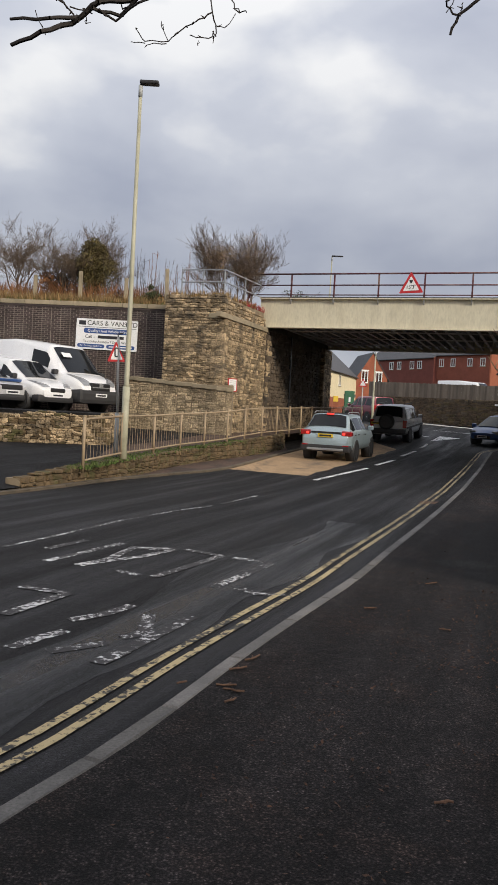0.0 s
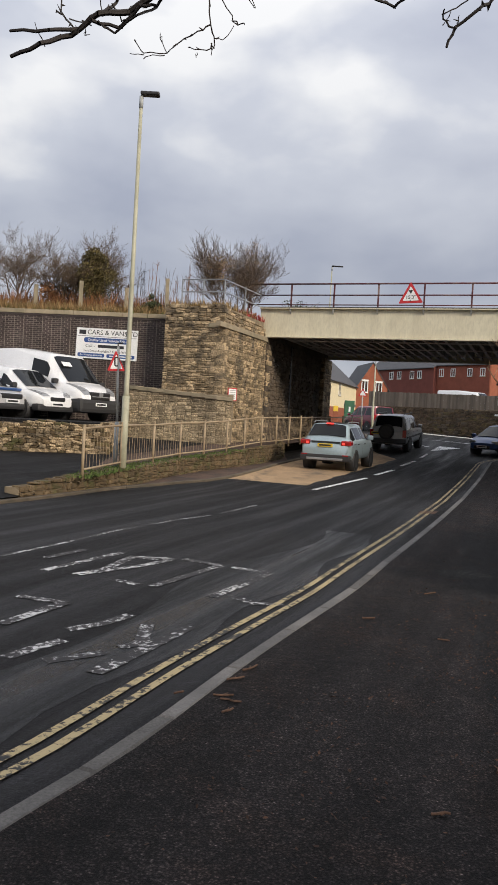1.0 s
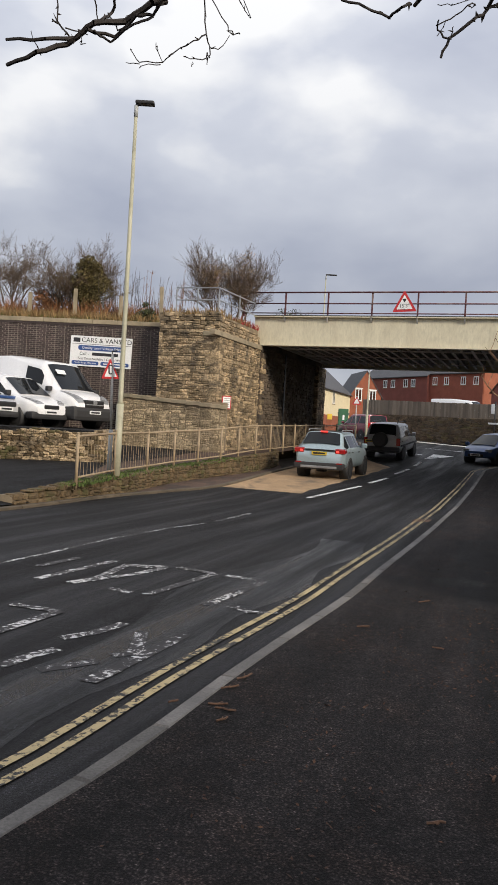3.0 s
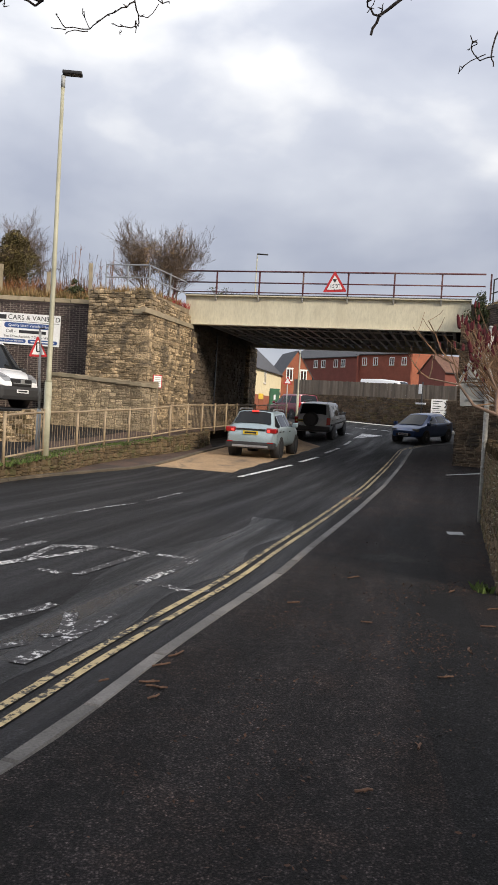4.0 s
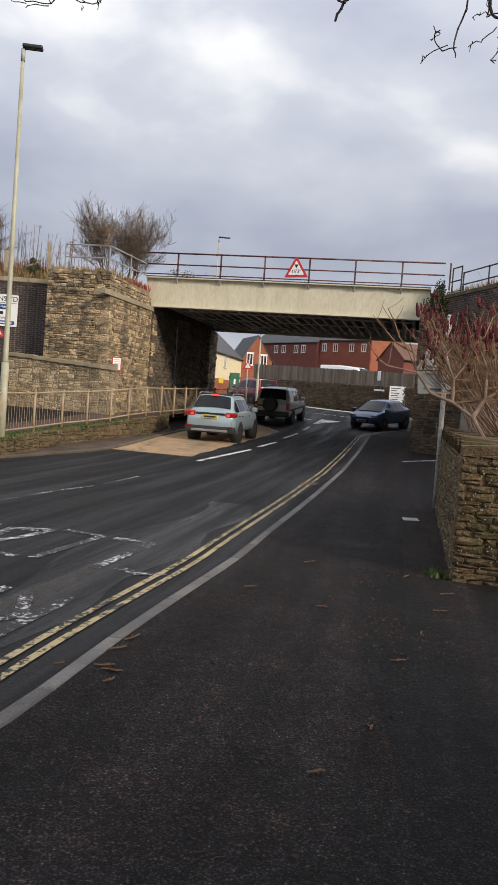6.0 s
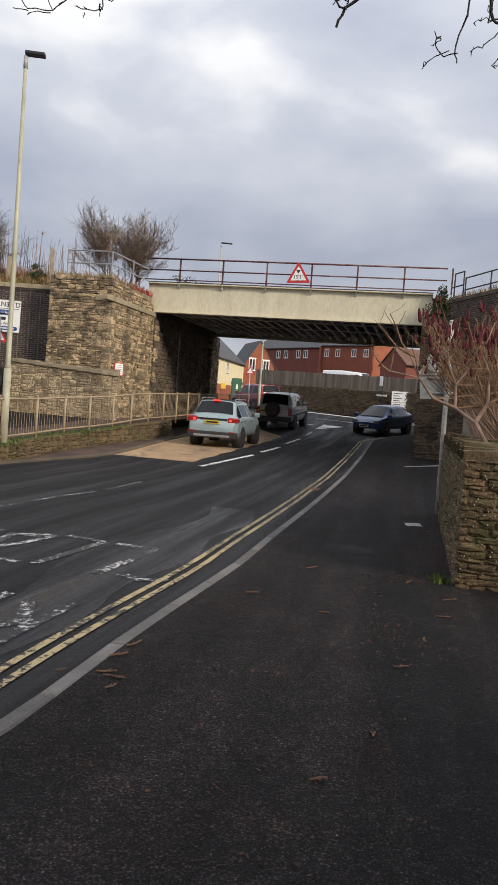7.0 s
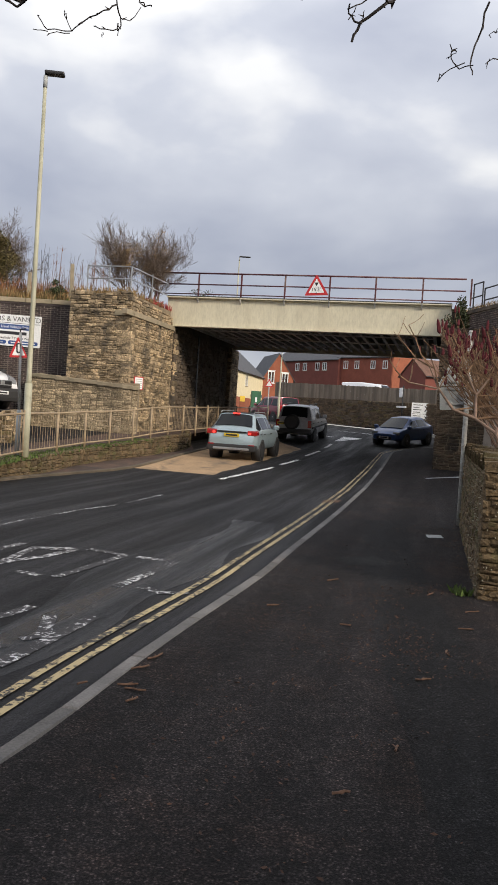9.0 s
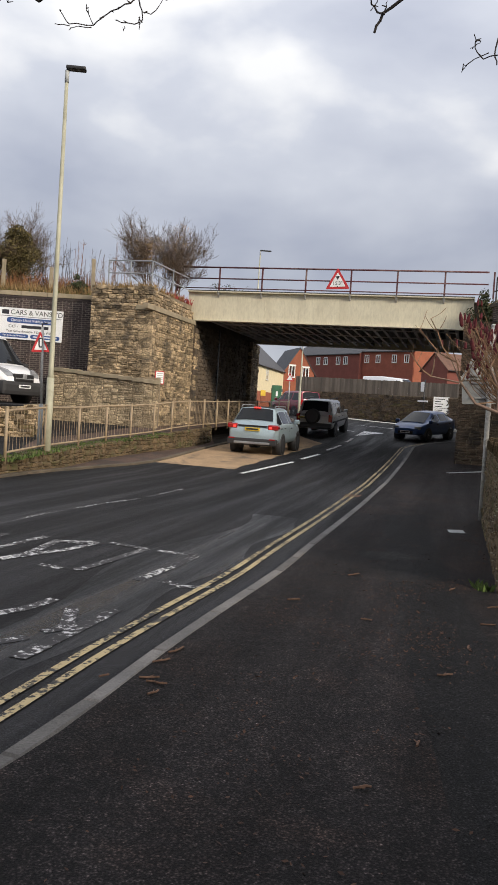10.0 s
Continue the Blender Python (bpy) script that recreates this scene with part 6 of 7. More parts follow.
for s in (1, -1):
    soft_box("headlamp", car3, 1.7, 1.94, s * 0.66 - 0.12, s * 0.66 + 0.12, 0.62, 0.76, M_LENS, 0.04)
number_plate(car3, 2.04, 0.0, 0.45, M_SIGN_WHITE, 0.03)
far_van = vehicle("van", "white panel van parked on the raised land behind the fence", "van", pose(19.2, 72.0, 3.2, 0, 0, -45),
                  [(-2.7, 0.35, 1.4, 0.95), (-2.6, 0.32, 1.5, 1.0), (1.0, 0.32, 1.4, 1.0), (1.9, 0.34, 1.2, 0.97), (2.5, 0.4, 0.95, 0.8)],
                  ((2.0, 1.15), (1.2, 1.98), (-2.64, 2.12), (-2.66, 1.35)), 0.97, 0.85, (1.7, -1.7), 0.34, M_WHITE_PAINT, panes=((0.1, 0.26),))


# ---- plants ----
class Sticks:
    """Gathers thin tapered sticks, blades and leaves into one mesh."""

    def __init__(self):
        self.v, self.f = [], []

    def stick(self, a, b, ra, rb, seg=3):
        d = (b - a)
        if d.length < 1e-5:
            return
        d = d.normalized()
        u = d.orthogonal().normalized()
        w = d.cross(u)
        o = len(self.v)
        for p, r in ((a, ra), (b, rb)):
            for k in range(seg):
                t = k * 2 * math.pi / seg
                self.v.append(tuple(p + r * (u * math.cos(t) + w * math.sin(t))))
        for k in range(seg):
            self.f.append((o + k, o + (k + 1) % seg, o + seg + (k + 1) % seg, o + seg + k))

    def blade(self, a, tip, width):
        side = (tip - a).cross(Vector((rng.uniform(-1, 1), rng.uniform(-1, 1), 0.1))).normalized() * width
        mid = (a + tip) / 2 + Vector((0, 0, 0.08 * (tip - a).length))
        o = len(self.v)
        self.v += [tuple(a - side), tuple(a + side), tuple(mid + side * 0.8), tuple(mid - side * 0.8), tuple(tip)]
        self.f += [(o, o + 1, o + 2, o + 3), (o + 3, o + 2, o + 4)]

    def leaf(self, p, size):
        n = Vector((rng.gauss(0, 1), rng.gauss(0, 1), rng.gauss(0.4, 1))).normalized()
        u = n.orthogonal().normalized()
        w = n.cross(u)
        o = len(self.v)
        self.v += [tuple(p - u * size), tuple(p + w * size * 0.45 + n * size * 0.1), tuple(p + u * size), tuple(p - w * size * 0.45 + n * size * 0.1)]
        self.f += [(o, o + 1, o + 2), (o, o + 2, o + 3)]

    def done(self, name, mat, parent=None, label=""):
        me = bpy.data.meshes.new(name)
        me.from_pydata(self.v, [], self.f)
        me.materials.append(mat)
        ob = new(name, me)
        if parent is not None:
            ob.parent = parent
            ob["kind"] = "stuff"
        if label:
            ob["label"] = label
        return ob


def grow(st, tw, p, d, length, r, level, spread, up, depth=4):
    """A branch that wanders, tapers and forks; the finest go into tw."""
    n = 4
    for i in range(n):
        d = (d + Vector((rng.gauss(0, spread), rng.gauss(0, spread), rng.gauss(up, spread * 0.6)))).normalized()
        q = p + d * (length / n)
        r2 = r * (0.86 if i < n - 1 else 0.7)
        (tw if level >= depth - 1 else st).stick(p, q, r, r2, 5 if level == 0 else 3)
        if level < depth:
            for _ in range(1 if rng.random() < 0.7 else 2):
                if level == 0 and i == 0:
                    continue
                side = Vector((rng.gauss(0, 1), rng.gauss(0, 1), rng.gauss(0.25, 0.5))).normalized()
                grow(st, tw, q, (d * 0.75 + side * 0.65).normalized(), length * rng.uniform(0.5, 0.72), max(0.0045, r2 * 0.62), level + 1, spread, up, depth)
        p, r = q, r2


def bare_shrub(label, x, y, z, stems, length, radius, spread=0.16, lean=0.35, depth=4, mat=M_TWIG, category="shrub", up=0.05, wide=0.3):
    root = thing("shrub", label, category, pose(x, y, z))
    st, tw = Sticks(), Sticks()
    for _ in range(stems):
        a = rng.uniform(0, 2 * math.pi)
        d = Vector((math.cos(a) * lean, math.sin(a) * lean, 1)).normalized()
        grow(st, tw, Vector((math.cos(a) * wide * rng.random(), math.sin(a) * wide * rng.random(), -0.15)), d, length * rng.uniform(0.75, 1.1), radius, 0, spread, up, depth)
    st.done("stem", mat, root)
    tw.done("twig_mass", M_TWIG_LIGHT if mat is M_TWIG else mat, root)
    return root


def foliage(root, centre, radii, count, size, mat, name="leaf_mass"):
    s = Sticks()
    c = Vector(centre)
    lumps = [(c + Vector([rng.gauss(0, 0.42) * r for r in radii]), rng.uniform(0.25, 0.5)) for _ in range(14)]
    for _ in range(count):
        q, k = rng.choice(lumps)
        v = Vector((rng.gauss(0, 1), rng.gauss(0, 1), rng.gauss(0, 1))).normalized() * (rng.random() ** 0.4) * k
        s.leaf(q + Vector((v.x * radii[0], v.y * radii[1], v.z * radii[2])), size * rng.uniform(0.6, 1.3))
    s.done(name, mat, root)


big = bare_shrub("large dark thorny shrub with a dense evergreen middle on the embankment", -6.9, 33.2, 5.75, 15, 1.55, 0.04, 0.2, 0.7, wide=0.9)
foliage(big, (0.2, -0.2, 1.2), (1.25, 0.9, 1.15), 9000, 0.055, M_OLIVE)
foliage(big, (0.5, 0, 1.2), (0.7, 0.6, 0.8), 3500, 0.05, M_LEAF_DARK)
foliage(big, (-1.0, 0, 0.5), (0.9, 0.6, 0.6), 2600, 0.05, M_RUSSET)
bare_shrub("pale bare tree with fine drooping twigs on the embankment", -9.6, 33.5, 5.75, 6, 1.8, 0.04, 0.2, 0.6, mat=M_TWIG_LIGHT, up=0.02)
bare_shrub("pale bare tree with fine drooping twigs on the embankment", -11.9, 33.8, 5.75, 6, 1.8, 0.04, 0.2, 0.6, mat=M_TWIG_LIGHT, up=0.02)
pb = bare_shrub("wide bare buddleia shrub above the stone pier", -0.8, 33.4, 5.6, 17, 1.75, 0.026, 0.10, 0.34, 4, mat=M_TWIG_LIGHT, up=0.07, wide=0.75)
foliage(pb, (0.0, 0, 1.9), (1.3, 0.7, 1.1), 1800, 0.035, M_STRAW, "seedhead_mass")
ev = thing("shrub", "small dark evergreen bush at the end of the brick wall", "shrub", pose(-3.95, 31.6, 5.45))
foliage(ev, (0, 0, 0.45), (0.5, 0.4, 0.5), 1500, 0.05, M_LEAF_DARK)
st = Sticks()
for _ in range(10):
    st.stick(Vector((0, 0, -0.1)), Vector((rng.uniform(-0.4, 0.4), rng.uniform(-0.3, 0.3), rng.uniform(0.4, 0.8))), 0.015, 0.006)
st.done("stem", M_TWIG, ev)
# tall dry willowherb stalks
for i in range(7):
    x = -5.6 + i * 0.52
    root = thing("tall_weed", "thin tall dry stalks on the embankment", "weed", pose(x, 32.2 + 0.3 * (i % 3), 5.5), "dry stalks on the bank")
    st = Sticks()
    for _ in range(9):
        a = Vector((rng.uniform(-0.3, 0.3), rng.uniform(-0.2, 0.2), -0.1))
        h = rng.uniform(1.0, 2.4)
        b = a + Vector((rng.gauss(0, 0.12), rng.gauss(0, 0.1), h))
        st.stick(a, b, 0.012, 0.005)
        for k in range(5):
            q = a.lerp(b, rng.uniform(0.5, 1))
            st.stick(q, q + Vector((rng.gauss(0, 0.1), rng.gauss(0, 0.1), rng.uniform(0.08, 0.22))), 0.006, 0.003)
    st.done("stalk_mass", rng.choice([M_TWIG, M_TWIG_LIGHT, M_RUSSET]), root)


def grass(label, pts, count, h, mat, width=0.012):
    """Blades scattered round the points of a line, each stretch given as x, y, z and how far it spreads."""
    s = Sticks()
    for _ in range(count):
        x, y, z, dx, dy = rng.choice(pts)
        a = Vector((x + rng.uniform(-dx, dx), y + rng.uniform(-dy, dy), z))
        k = h * rng.uniform(0.4, 1.2)
        s.blade(a, a + Vector((rng.gauss(0, 0.35), rng.gauss(0, 0.35), 1)).normalized() * k, width * rng.uniform(0.6, 1.3))
    ob = s.done("grass", mat)
    return tagged(ob, label, "grass", kind="stuff")


bank = [(*(BW + BDIR * s + np.array([0.0, 0.7])), 5.4, 0.35, 0.3) for s in np.arange(0.4, 14, 0.5)]
back = [(*(BW + BDIR * s + np.array([0.0, 1.7])), 5.5, 0.4, 0.6) for s in np.arange(0.4, 14, 0.5)]
grass("long dry straw-coloured grass along the embankment edge", bank + back, 9000, 0.46, M_DRY_GRASS)
grass("low green grass along the top of the brick wall", bank, 2600, 0.22, M_GREEN_GRASS)
grass("russet dead stems standing on the embankment", back, 5200, 0.9, M_RUSSET, 0.011)
top = [(*(FRONT_L + U * a + V * b), 5.6, 0.3, 0.3) for a in (0.3, 0.9, 1.5, 2.0) for b in (0.3, 1.2, 2.2, 3.2)]
grass("dry grass and moss on top of the stone pier", top, 1800, 0.3, M_DRY_GRASS)
grass("red dead stems trailing at the bridge end of the pier", [(*(BL - V * b - U * 0.35), 5.6, 0.3, 0.35) for b in (0.3, 0.8, 1.4, 2.0)], 380, 0.3, M_REDSTEM, 0.012)
strip = [(rail_x(y) - 0.05, y, verge_z(0, y) - 0.02, 0.28, 0.3) for y in np.arange(17, 27, 0.4)]
grass("green verge grass below the guard railing", strip, 3600, 0.075, M_GREEN_GRASS)
grass("green weeds at the foot of the garden wall", [(3.1, 7.7, 0.0, 0.08, 0.12)], 60, 0.09, M_GREEN_GRASS, 0.012)
grass("dry grass among the wing wall coping", [(*(WW + dir2(WDIR) * s + np.array([0.15, 0.25])), 5.85, 0.2, 0.2) for s in np.arange(0.3, 6, 0.4)], 700, 0.3, M_DRY_GRASS)
# ivy where the deck meets the footway abutment
ivy = thing("ivy", "dark ivy hanging at the bridge end", "ivy", pose(*(BR + U * 0.55 - V * 0.15), 0))
foliage(ivy, (0.0, -0.1, 5.85), (0.6, 0.35, 0.65), 1500, 0.055, M_LEAF_DARK)
st = Sticks()
for _ in range(12):
    st.stick(Vector((rng.uniform(-0.4, 0.4), 0.1, 5.0)), Vector((rng.uniform(-0.4, 0.4), 0.1, 6.2)), 0.015, 0.01)
st.done("stem", M_TWIG, ivy)
# small clump on the deck
dk = thing("shrub", "low leafy weed growing on the bridge deck", "weed", pose(*(BL + U * 0.9 + V * 0.9), 5.74))
foliage(dk, (0.2, 0, 0.6), (0.85, 0.4, 0.4), 420, 0.05, M_LEAF_DARK)
st = Sticks()
for _ in range(26):
    st.stick(Vector((rng.uniform(-0.2, 0.4), 0, 0)), Vector((rng.uniform(-0.7, 1.0), rng.uniform(-0.2, 0.2), rng.uniform(0.5, 0.95))), 0.01, 0.004)
st.done("stem", M_TWIG, dk)


# bank posts and the stairhead rail
for x, y, h in ((-6.8, 31.9, 1.3), (-8.6, 32.1, 1.1), (-3.4, 31.5, 1.5), (-5.0, 31.75, 1.1)):
    p = thing("fence_post", "old leaning concrete fence post on the embankment", "post", pose(x, y, 5.4, 0, rng.uniform(-2, 2), 0), "posts on the embankment")
    bm = bmesh.new()
    box(bm, -0.07, 0.07, -0.07, 0.07, -0.1, h, 0.02)
    part("post", bm, M_CONCRETE, p)
hr = thing("hand_railing", "grey tubular hand railing on top of the stone pier", "railing")
a, b, c = (-2.75, 30.6), (-1.15, 30.05), (0.2, 32.7)
for i, (p, q) in enumerate(((a, b), (b, c))):
    for z in (6.75, 6.3):
        bm = bmesh.new()
        tube(bm, [(*p, z), (*q, z if i == 0 else z - 0.1)], 0.024, 6)
        part("rail", bm, M_GREY_METAL, hr)
for p in (a, b, (-1.95, 30.33), (-0.4, 31.5)):
    bm = bmesh.new()
    tube(bm, [(*p, 5.4), (*p, 6.77)], 0.026, 6)
    part("post", bm, M_GREY_METAL, hr)

# ---- sumac and dry stems behind the garden wall ----
sumac = thing("sumac_shrub", "bare stag's-horn sumac with dark red fruit cones behind the garden wall", "shrub")
st, tw = Sticks(), Sticks()
cones = []


def sumac_branch(p, d, length, r, level):
    for i in range(3):
        d = (d + Vector((rng.gauss(0, 0.2), rng.gauss(0, 0.2), rng.gauss(0.10, 0.12)))).normalized()
        q = p + d * (length / 3)
        if q.z < 2.1:
            q.x = max(q.x, 3.75 + (q.y - 7.5) * 0.36)
        (st if level < 2 else tw).stick(p, q, r, r * 0.85, 6 if level < 2 else 4)
        p, r = q, r * 0.85
        if level < 3 and i > 0:
            for s in ((1,) if rng.random() < 0.25 else (1, -1)):
                side = Vector((rng.gauss(0, 1), rng.gauss(0, 0.7), rng.gauss(0.1, 0.4))).normalized()
                sumac_branch(p, (d * 0.6 + side * s * 0.8).normalized(), length * rng.uniform(0.38, 0.55), r * 0.7, level + 1)
    if level >= 2 and rng.random() < 0.85 and 2.2 < p.z < 3.45:
        cones.append((p, (d * 0.5 + Vector((0, 0, 1))).normalized()))


for i in range(24):
    y = 8.6 + i * 0.3 + rng.uniform(-0.3, 0.3)
    x = 3.75 + (y - 7.5) * 0.36 + rng.uniform(0.0, 1.7)
    sumac_branch(Vector((x, y, 0.0)), Vector((rng.uniform(-0.35, 0.15), rng.uniform(-0.1, 0.1), 1.0)).normalized(), rng.uniform(1.9, 2.5), 0.018, 0)
# the low limb that leans out over the wall, and its forks
LIMB = (((4.35, 8.6, 0.75), (4.16, 8.8, 1.1), 0.032, 0.028), ((4.16, 8.8, 1.1), (3.94, 9.1, 1.6), 0.028, 0.025), ((3.94, 9.1, 1.6), (3.76, 9.3, 1.76), 0.022, 0.019),
        ((3.76, 9.3, 1.76), (3.52, 9.4, 1.85), 0.022, 0.018), ((3.52, 9.4, 1.85), (3.36, 9.5, 2.09), 0.017, 0.014), ((3.36, 9.5, 2.09), (3.26, 9.6, 2.36), 0.013, 0.01),
        ((3.36, 9.5, 2.09), (3.02, 9.6, 2.15), 0.011, 0.008), ((3.76, 9.3, 1.76), (3.79, 9.4, 2.04), 0.02, 0.017), ((3.79, 9.4, 2.04), (3.7, 9.5, 2.3), 0.016, 0.012),
        ((3.79, 9.4, 2.04), (3.98, 9.5, 2.25), 0.014, 0.011), ((3.94, 9.1, 1.6), (4.12, 9.2, 1.83), 0.026, 0.021), ((4.12, 9.2, 1.83), (4.2, 9.4, 2.2), 0.02, 0.015), ((4.2, 9.4, 2.2), (4.1, 9.5, 2.5), 0.014, 0.01))
for a, b, ra, rb in LIMB:
    st.stick(Vector(a), Vector(b), ra, rb, 8)
for a, b, ra, rb in LIMB[2:]:
    for _ in range(2):
        sumac_branch(Vector(b), Vector((rng.uniform(-0.7, 0.5), rng.uniform(-0.2, 0.3), rng.uniform(0.1, 0.9))).normalized(), rng.uniform(0.35, 0.6), 0.011, 2)
# forked antler-like stems rising behind the wall, each tip with its cone
cones = [c for c in cones if c[0].x < 4.25 + (c[0].y - 7.5) * 0.36]
rng.shuffle(cones)
cones = cones[:60]
for i in range(84):
    y = rng.uniform(9.0, 13.8)
    edge = 3.25 + (y - 7.5) * 0.354
    foot = Vector((edge + 0.55 + rng.uniform(0, 0.6), y, rng.uniform(0.9, 1.5)))
    tip = Vector((edge + rng.uniform(-0.55, 0.95), y + rng.uniform(-0.2, 0.2), 1.61 + rng.triangular(0.05, 0.14, 0.1) * y))
    knee = foot.lerp(tip, 0.55) + Vector((rng.gauss(0, 0.08), 0, -0.08))
    st.stick(foot, foot.lerp(knee, 0.5) + Vector((rng.gauss(0, 0.04), 0, 0)), 0.012, 0.011, 5)
    st.stick(foot.lerp(knee, 0.5), knee, 0.011, 0.009, 5)
    for _ in range(4):
        e = tip + Vector((rng.gauss(0, 0.16), rng.gauss(0, 0.1), rng.gauss(0, 0.1)))
        m = knee.lerp(e, 0.5) + Vector((rng.gauss(0, 0.06), 0, -0.06))
        tw.stick(knee, m, 0.008, 0.006, 4)
        tw.stick(m, e, 0.006, 0.005, 4)
        if rng.random() < 0.7:
            cones.append((e, Vector((rng.gauss(0, 0.15), rng.gauss(0, 0.15), 1)).normalized()))
        for _ in range(2):
            q = m.lerp(e, rng.random())
            tw.stick(q, q + Vector((rng.gauss(0, 0.13), rng.gauss(0, 0.1), rng.gauss(0.03, 0.1))), 0.004, 0.002, 3)
st.done("stem", M_SUMAC_STEM, sumac)
tw.done("twig_mass", M_REDTWIG, sumac)
bm = bmesh.new()
rings = []
for z, r in ((0, 0.012), (0.02, 0.03), (0.06, 0.036), (0.11, 0.028), (0.155, 0.012), (0.17, 0.003)):
    rings.append([bm.verts.new(((r + rng.uniform(-0.005, 0.005)) * math.cos(k * math.pi / 4), (r + rng.uniform(-0.005, 0.005)) * math.sin(k * math.pi / 4), z)) for k in range(8)])
for a, b in zip(rings, rings[1:]):
    for k in range(8):
        bm.faces.new((a[k], a[(k + 1) % 8], b[(k + 1) % 8], b[k]))
cone_me = mesh_of(bm, "fruit_cone")
cone_me.materials.append(M_SUMAC)
rng.shuffle(cones)
for p, d in cones[:300]:
    q = Vector((0, 0, 1)).rotation_difference(d)
    k = rng.uniform(0.55, 0.9)
    share("fruit_cone", cone_me, sumac, Matrix.Translation(p) @ q.to_matrix().to_4x4() @ Matrix.Diagonal((k * 0.85, k * 0.85, k * rng.uniform(0.85, 1.25), 1)))
# a tangle of straw-coloured canes behind the wall
for i in range(9):
    root = thing("cane_clump", "tangle of dry straw-coloured canes behind the garden wall", "weed", pose(4.2 + i * 0.36, 8.7 + i * 0.72, 0.0), "dry canes")
    s = Sticks()
    for _ in range(260):
        a = Vector((rng.uniform(0.05, 0.85), rng.uniform(-0.3, 0.3), -0.05))
        h = rng.uniform(0.8, 1.9 if i % 3 else 2.4)
        b = a + Vector((rng.gauss(0, 0.6), rng.gauss(0, 0.3), h))
        b.x = max(b.x, 0.05 + 0.2 * rng.random())
        m = a.lerp(b, 0.6) + Vector((rng.gauss(0, 0.05), 0, 0.05))
        s.stick(a, m, 0.008, 0.006)
        s.stick(m, b + Vector((abs(rng.gauss(0, 0.15)), 0, -0.1)), 0.006, 0.003)
        if rng.random() < 0.5:
            s.stick(m, m + Vector((abs(rng.gauss(0, 0.3)), rng.gauss(0, 0.2), rng.uniform(0, 0.3))), 0.004, 0.002)
    s.done("cane_mass", M_STRAW if i % 3 else M_REDTWIG, root)

# ---- tree whose branches hang over the footway ----
tree = thing("tree", "bare dark tree reaching over the footway with budded twigs", "tree")
TWIGS = []
TWIGS += [(4.0, r, p) for r, p in [
    ((0.011, 0.016, 0.02), ((-1.26, 3.336), (-1.10, 3.373), (-0.97, 3.454), (-0.83, 3.530), (-0.69, 3.579), (-0.56, 3.646), (-0.50, 3.694))),
    ((0.008, 0.011, 0.014), ((-1.27, 3.458), (-1.06, 3.440), (-0.93, 3.484), (-0.83, 3.527))),
    ((0.010, 0.008), ((-0.86, 3.496), (-0.74, 3.503), (-0.63, 3.577), (-0.56, 3.619), (-0.49, 3.689))),
    ((0.006, 0.007), ((-0.83, 3.495), (-0.76, 3.477), (-0.64, 3.533), (-0.56, 3.614))),
    ((0.009, 0.007), ((-0.80, 3.545), (-0.76, 3.624), (-0.73, 3.669))),
]]
TWIGS += [(4.0, r, p) for r, p in [
    ((0.004, 0.005), ((-1.02, 3.652), (-1.01, 3.533), (-0.95, 3.476))),
    ((0.004, 0.003), ((-0.84, 3.662), (-0.82, 3.549))),
    ((0.004, 0.003), ((-0.97, 3.503), (-0.87, 3.498))),
    ((0.005, 0.004, 0.003), ((-1.00, 3.525), (-1.03, 3.532), (-1.05, 3.557))),
    ((0.004, 0.002), ((-0.91, 3.468), (-0.94, 3.445))),
]]
TWIGS += [(4.0, r, p) for r, p in [
    ((0.003, 0.002), ((-0.89, 3.481), (-0.90, 3.445))),
    ((0.003, 0.002), ((-1.09, 3.381), (-1.13, 3.472))),
    ((0.004, 0.003), ((-0.31, 3.694), (-0.29, 3.516), (-0.27, 3.446), (-0.27, 3.402))),
    ((0.004, 0.003, 0.0025), ((-0.29, 3.516), (-0.35, 3.474), (-0.45, 3.425), (-0.50, 3.394), (-0.61, 3.375), (-0.65, 3.413))),
    ((0.0025, 0.002), ((-0.50, 3.394), (-0.53, 3.436), (-0.53, 3.453))),
]]
TWIGS += [(4.0, r, p) for r, p in [
    ((0.0025, 0.002), ((-0.61, 3.375), (-0.68, 3.379))),
    ((0.003, 0.002), ((-0.51, 3.383), (-0.60, 3.356))),
    ((0.003, 0.002), ((-0.27, 3.452), (-0.23, 3.456), (-0.18, 3.536))),
    ((0.003, 0.0025), ((-0.28, 3.402), (-0.36, 3.386), (-0.39, 3.423))),
    ((0.002, 0.0015), ((-0.35, 3.387), (-0.35, 3.349))),
]]
TWIGS += [(4.0, r, p) for r, p in [
    ((0.004, 0.002), ((-0.28, 3.427), (-0.28, 3.374))),
    ((0.003, 0.003), ((-0.28, 3.696), (-0.19, 3.581), (-0.16, 3.537), (-0.13, 3.523))),
    ((0.003, 0.002), ((-0.15, 3.693), (-0.09, 3.642))),
    ((0.003, 0.002), ((-0.13, 3.705), (-0.08, 3.637))),
    ((0.002, 0.0015), ((-0.69, 3.579), (-0.66, 3.619))),
]]
TWIGS += [(4.0, r, p) for r, p in [
    ((0.004, 0.003), ((-0.77, 3.588), (-0.73, 3.536), (-0.67, 3.512))),
]]
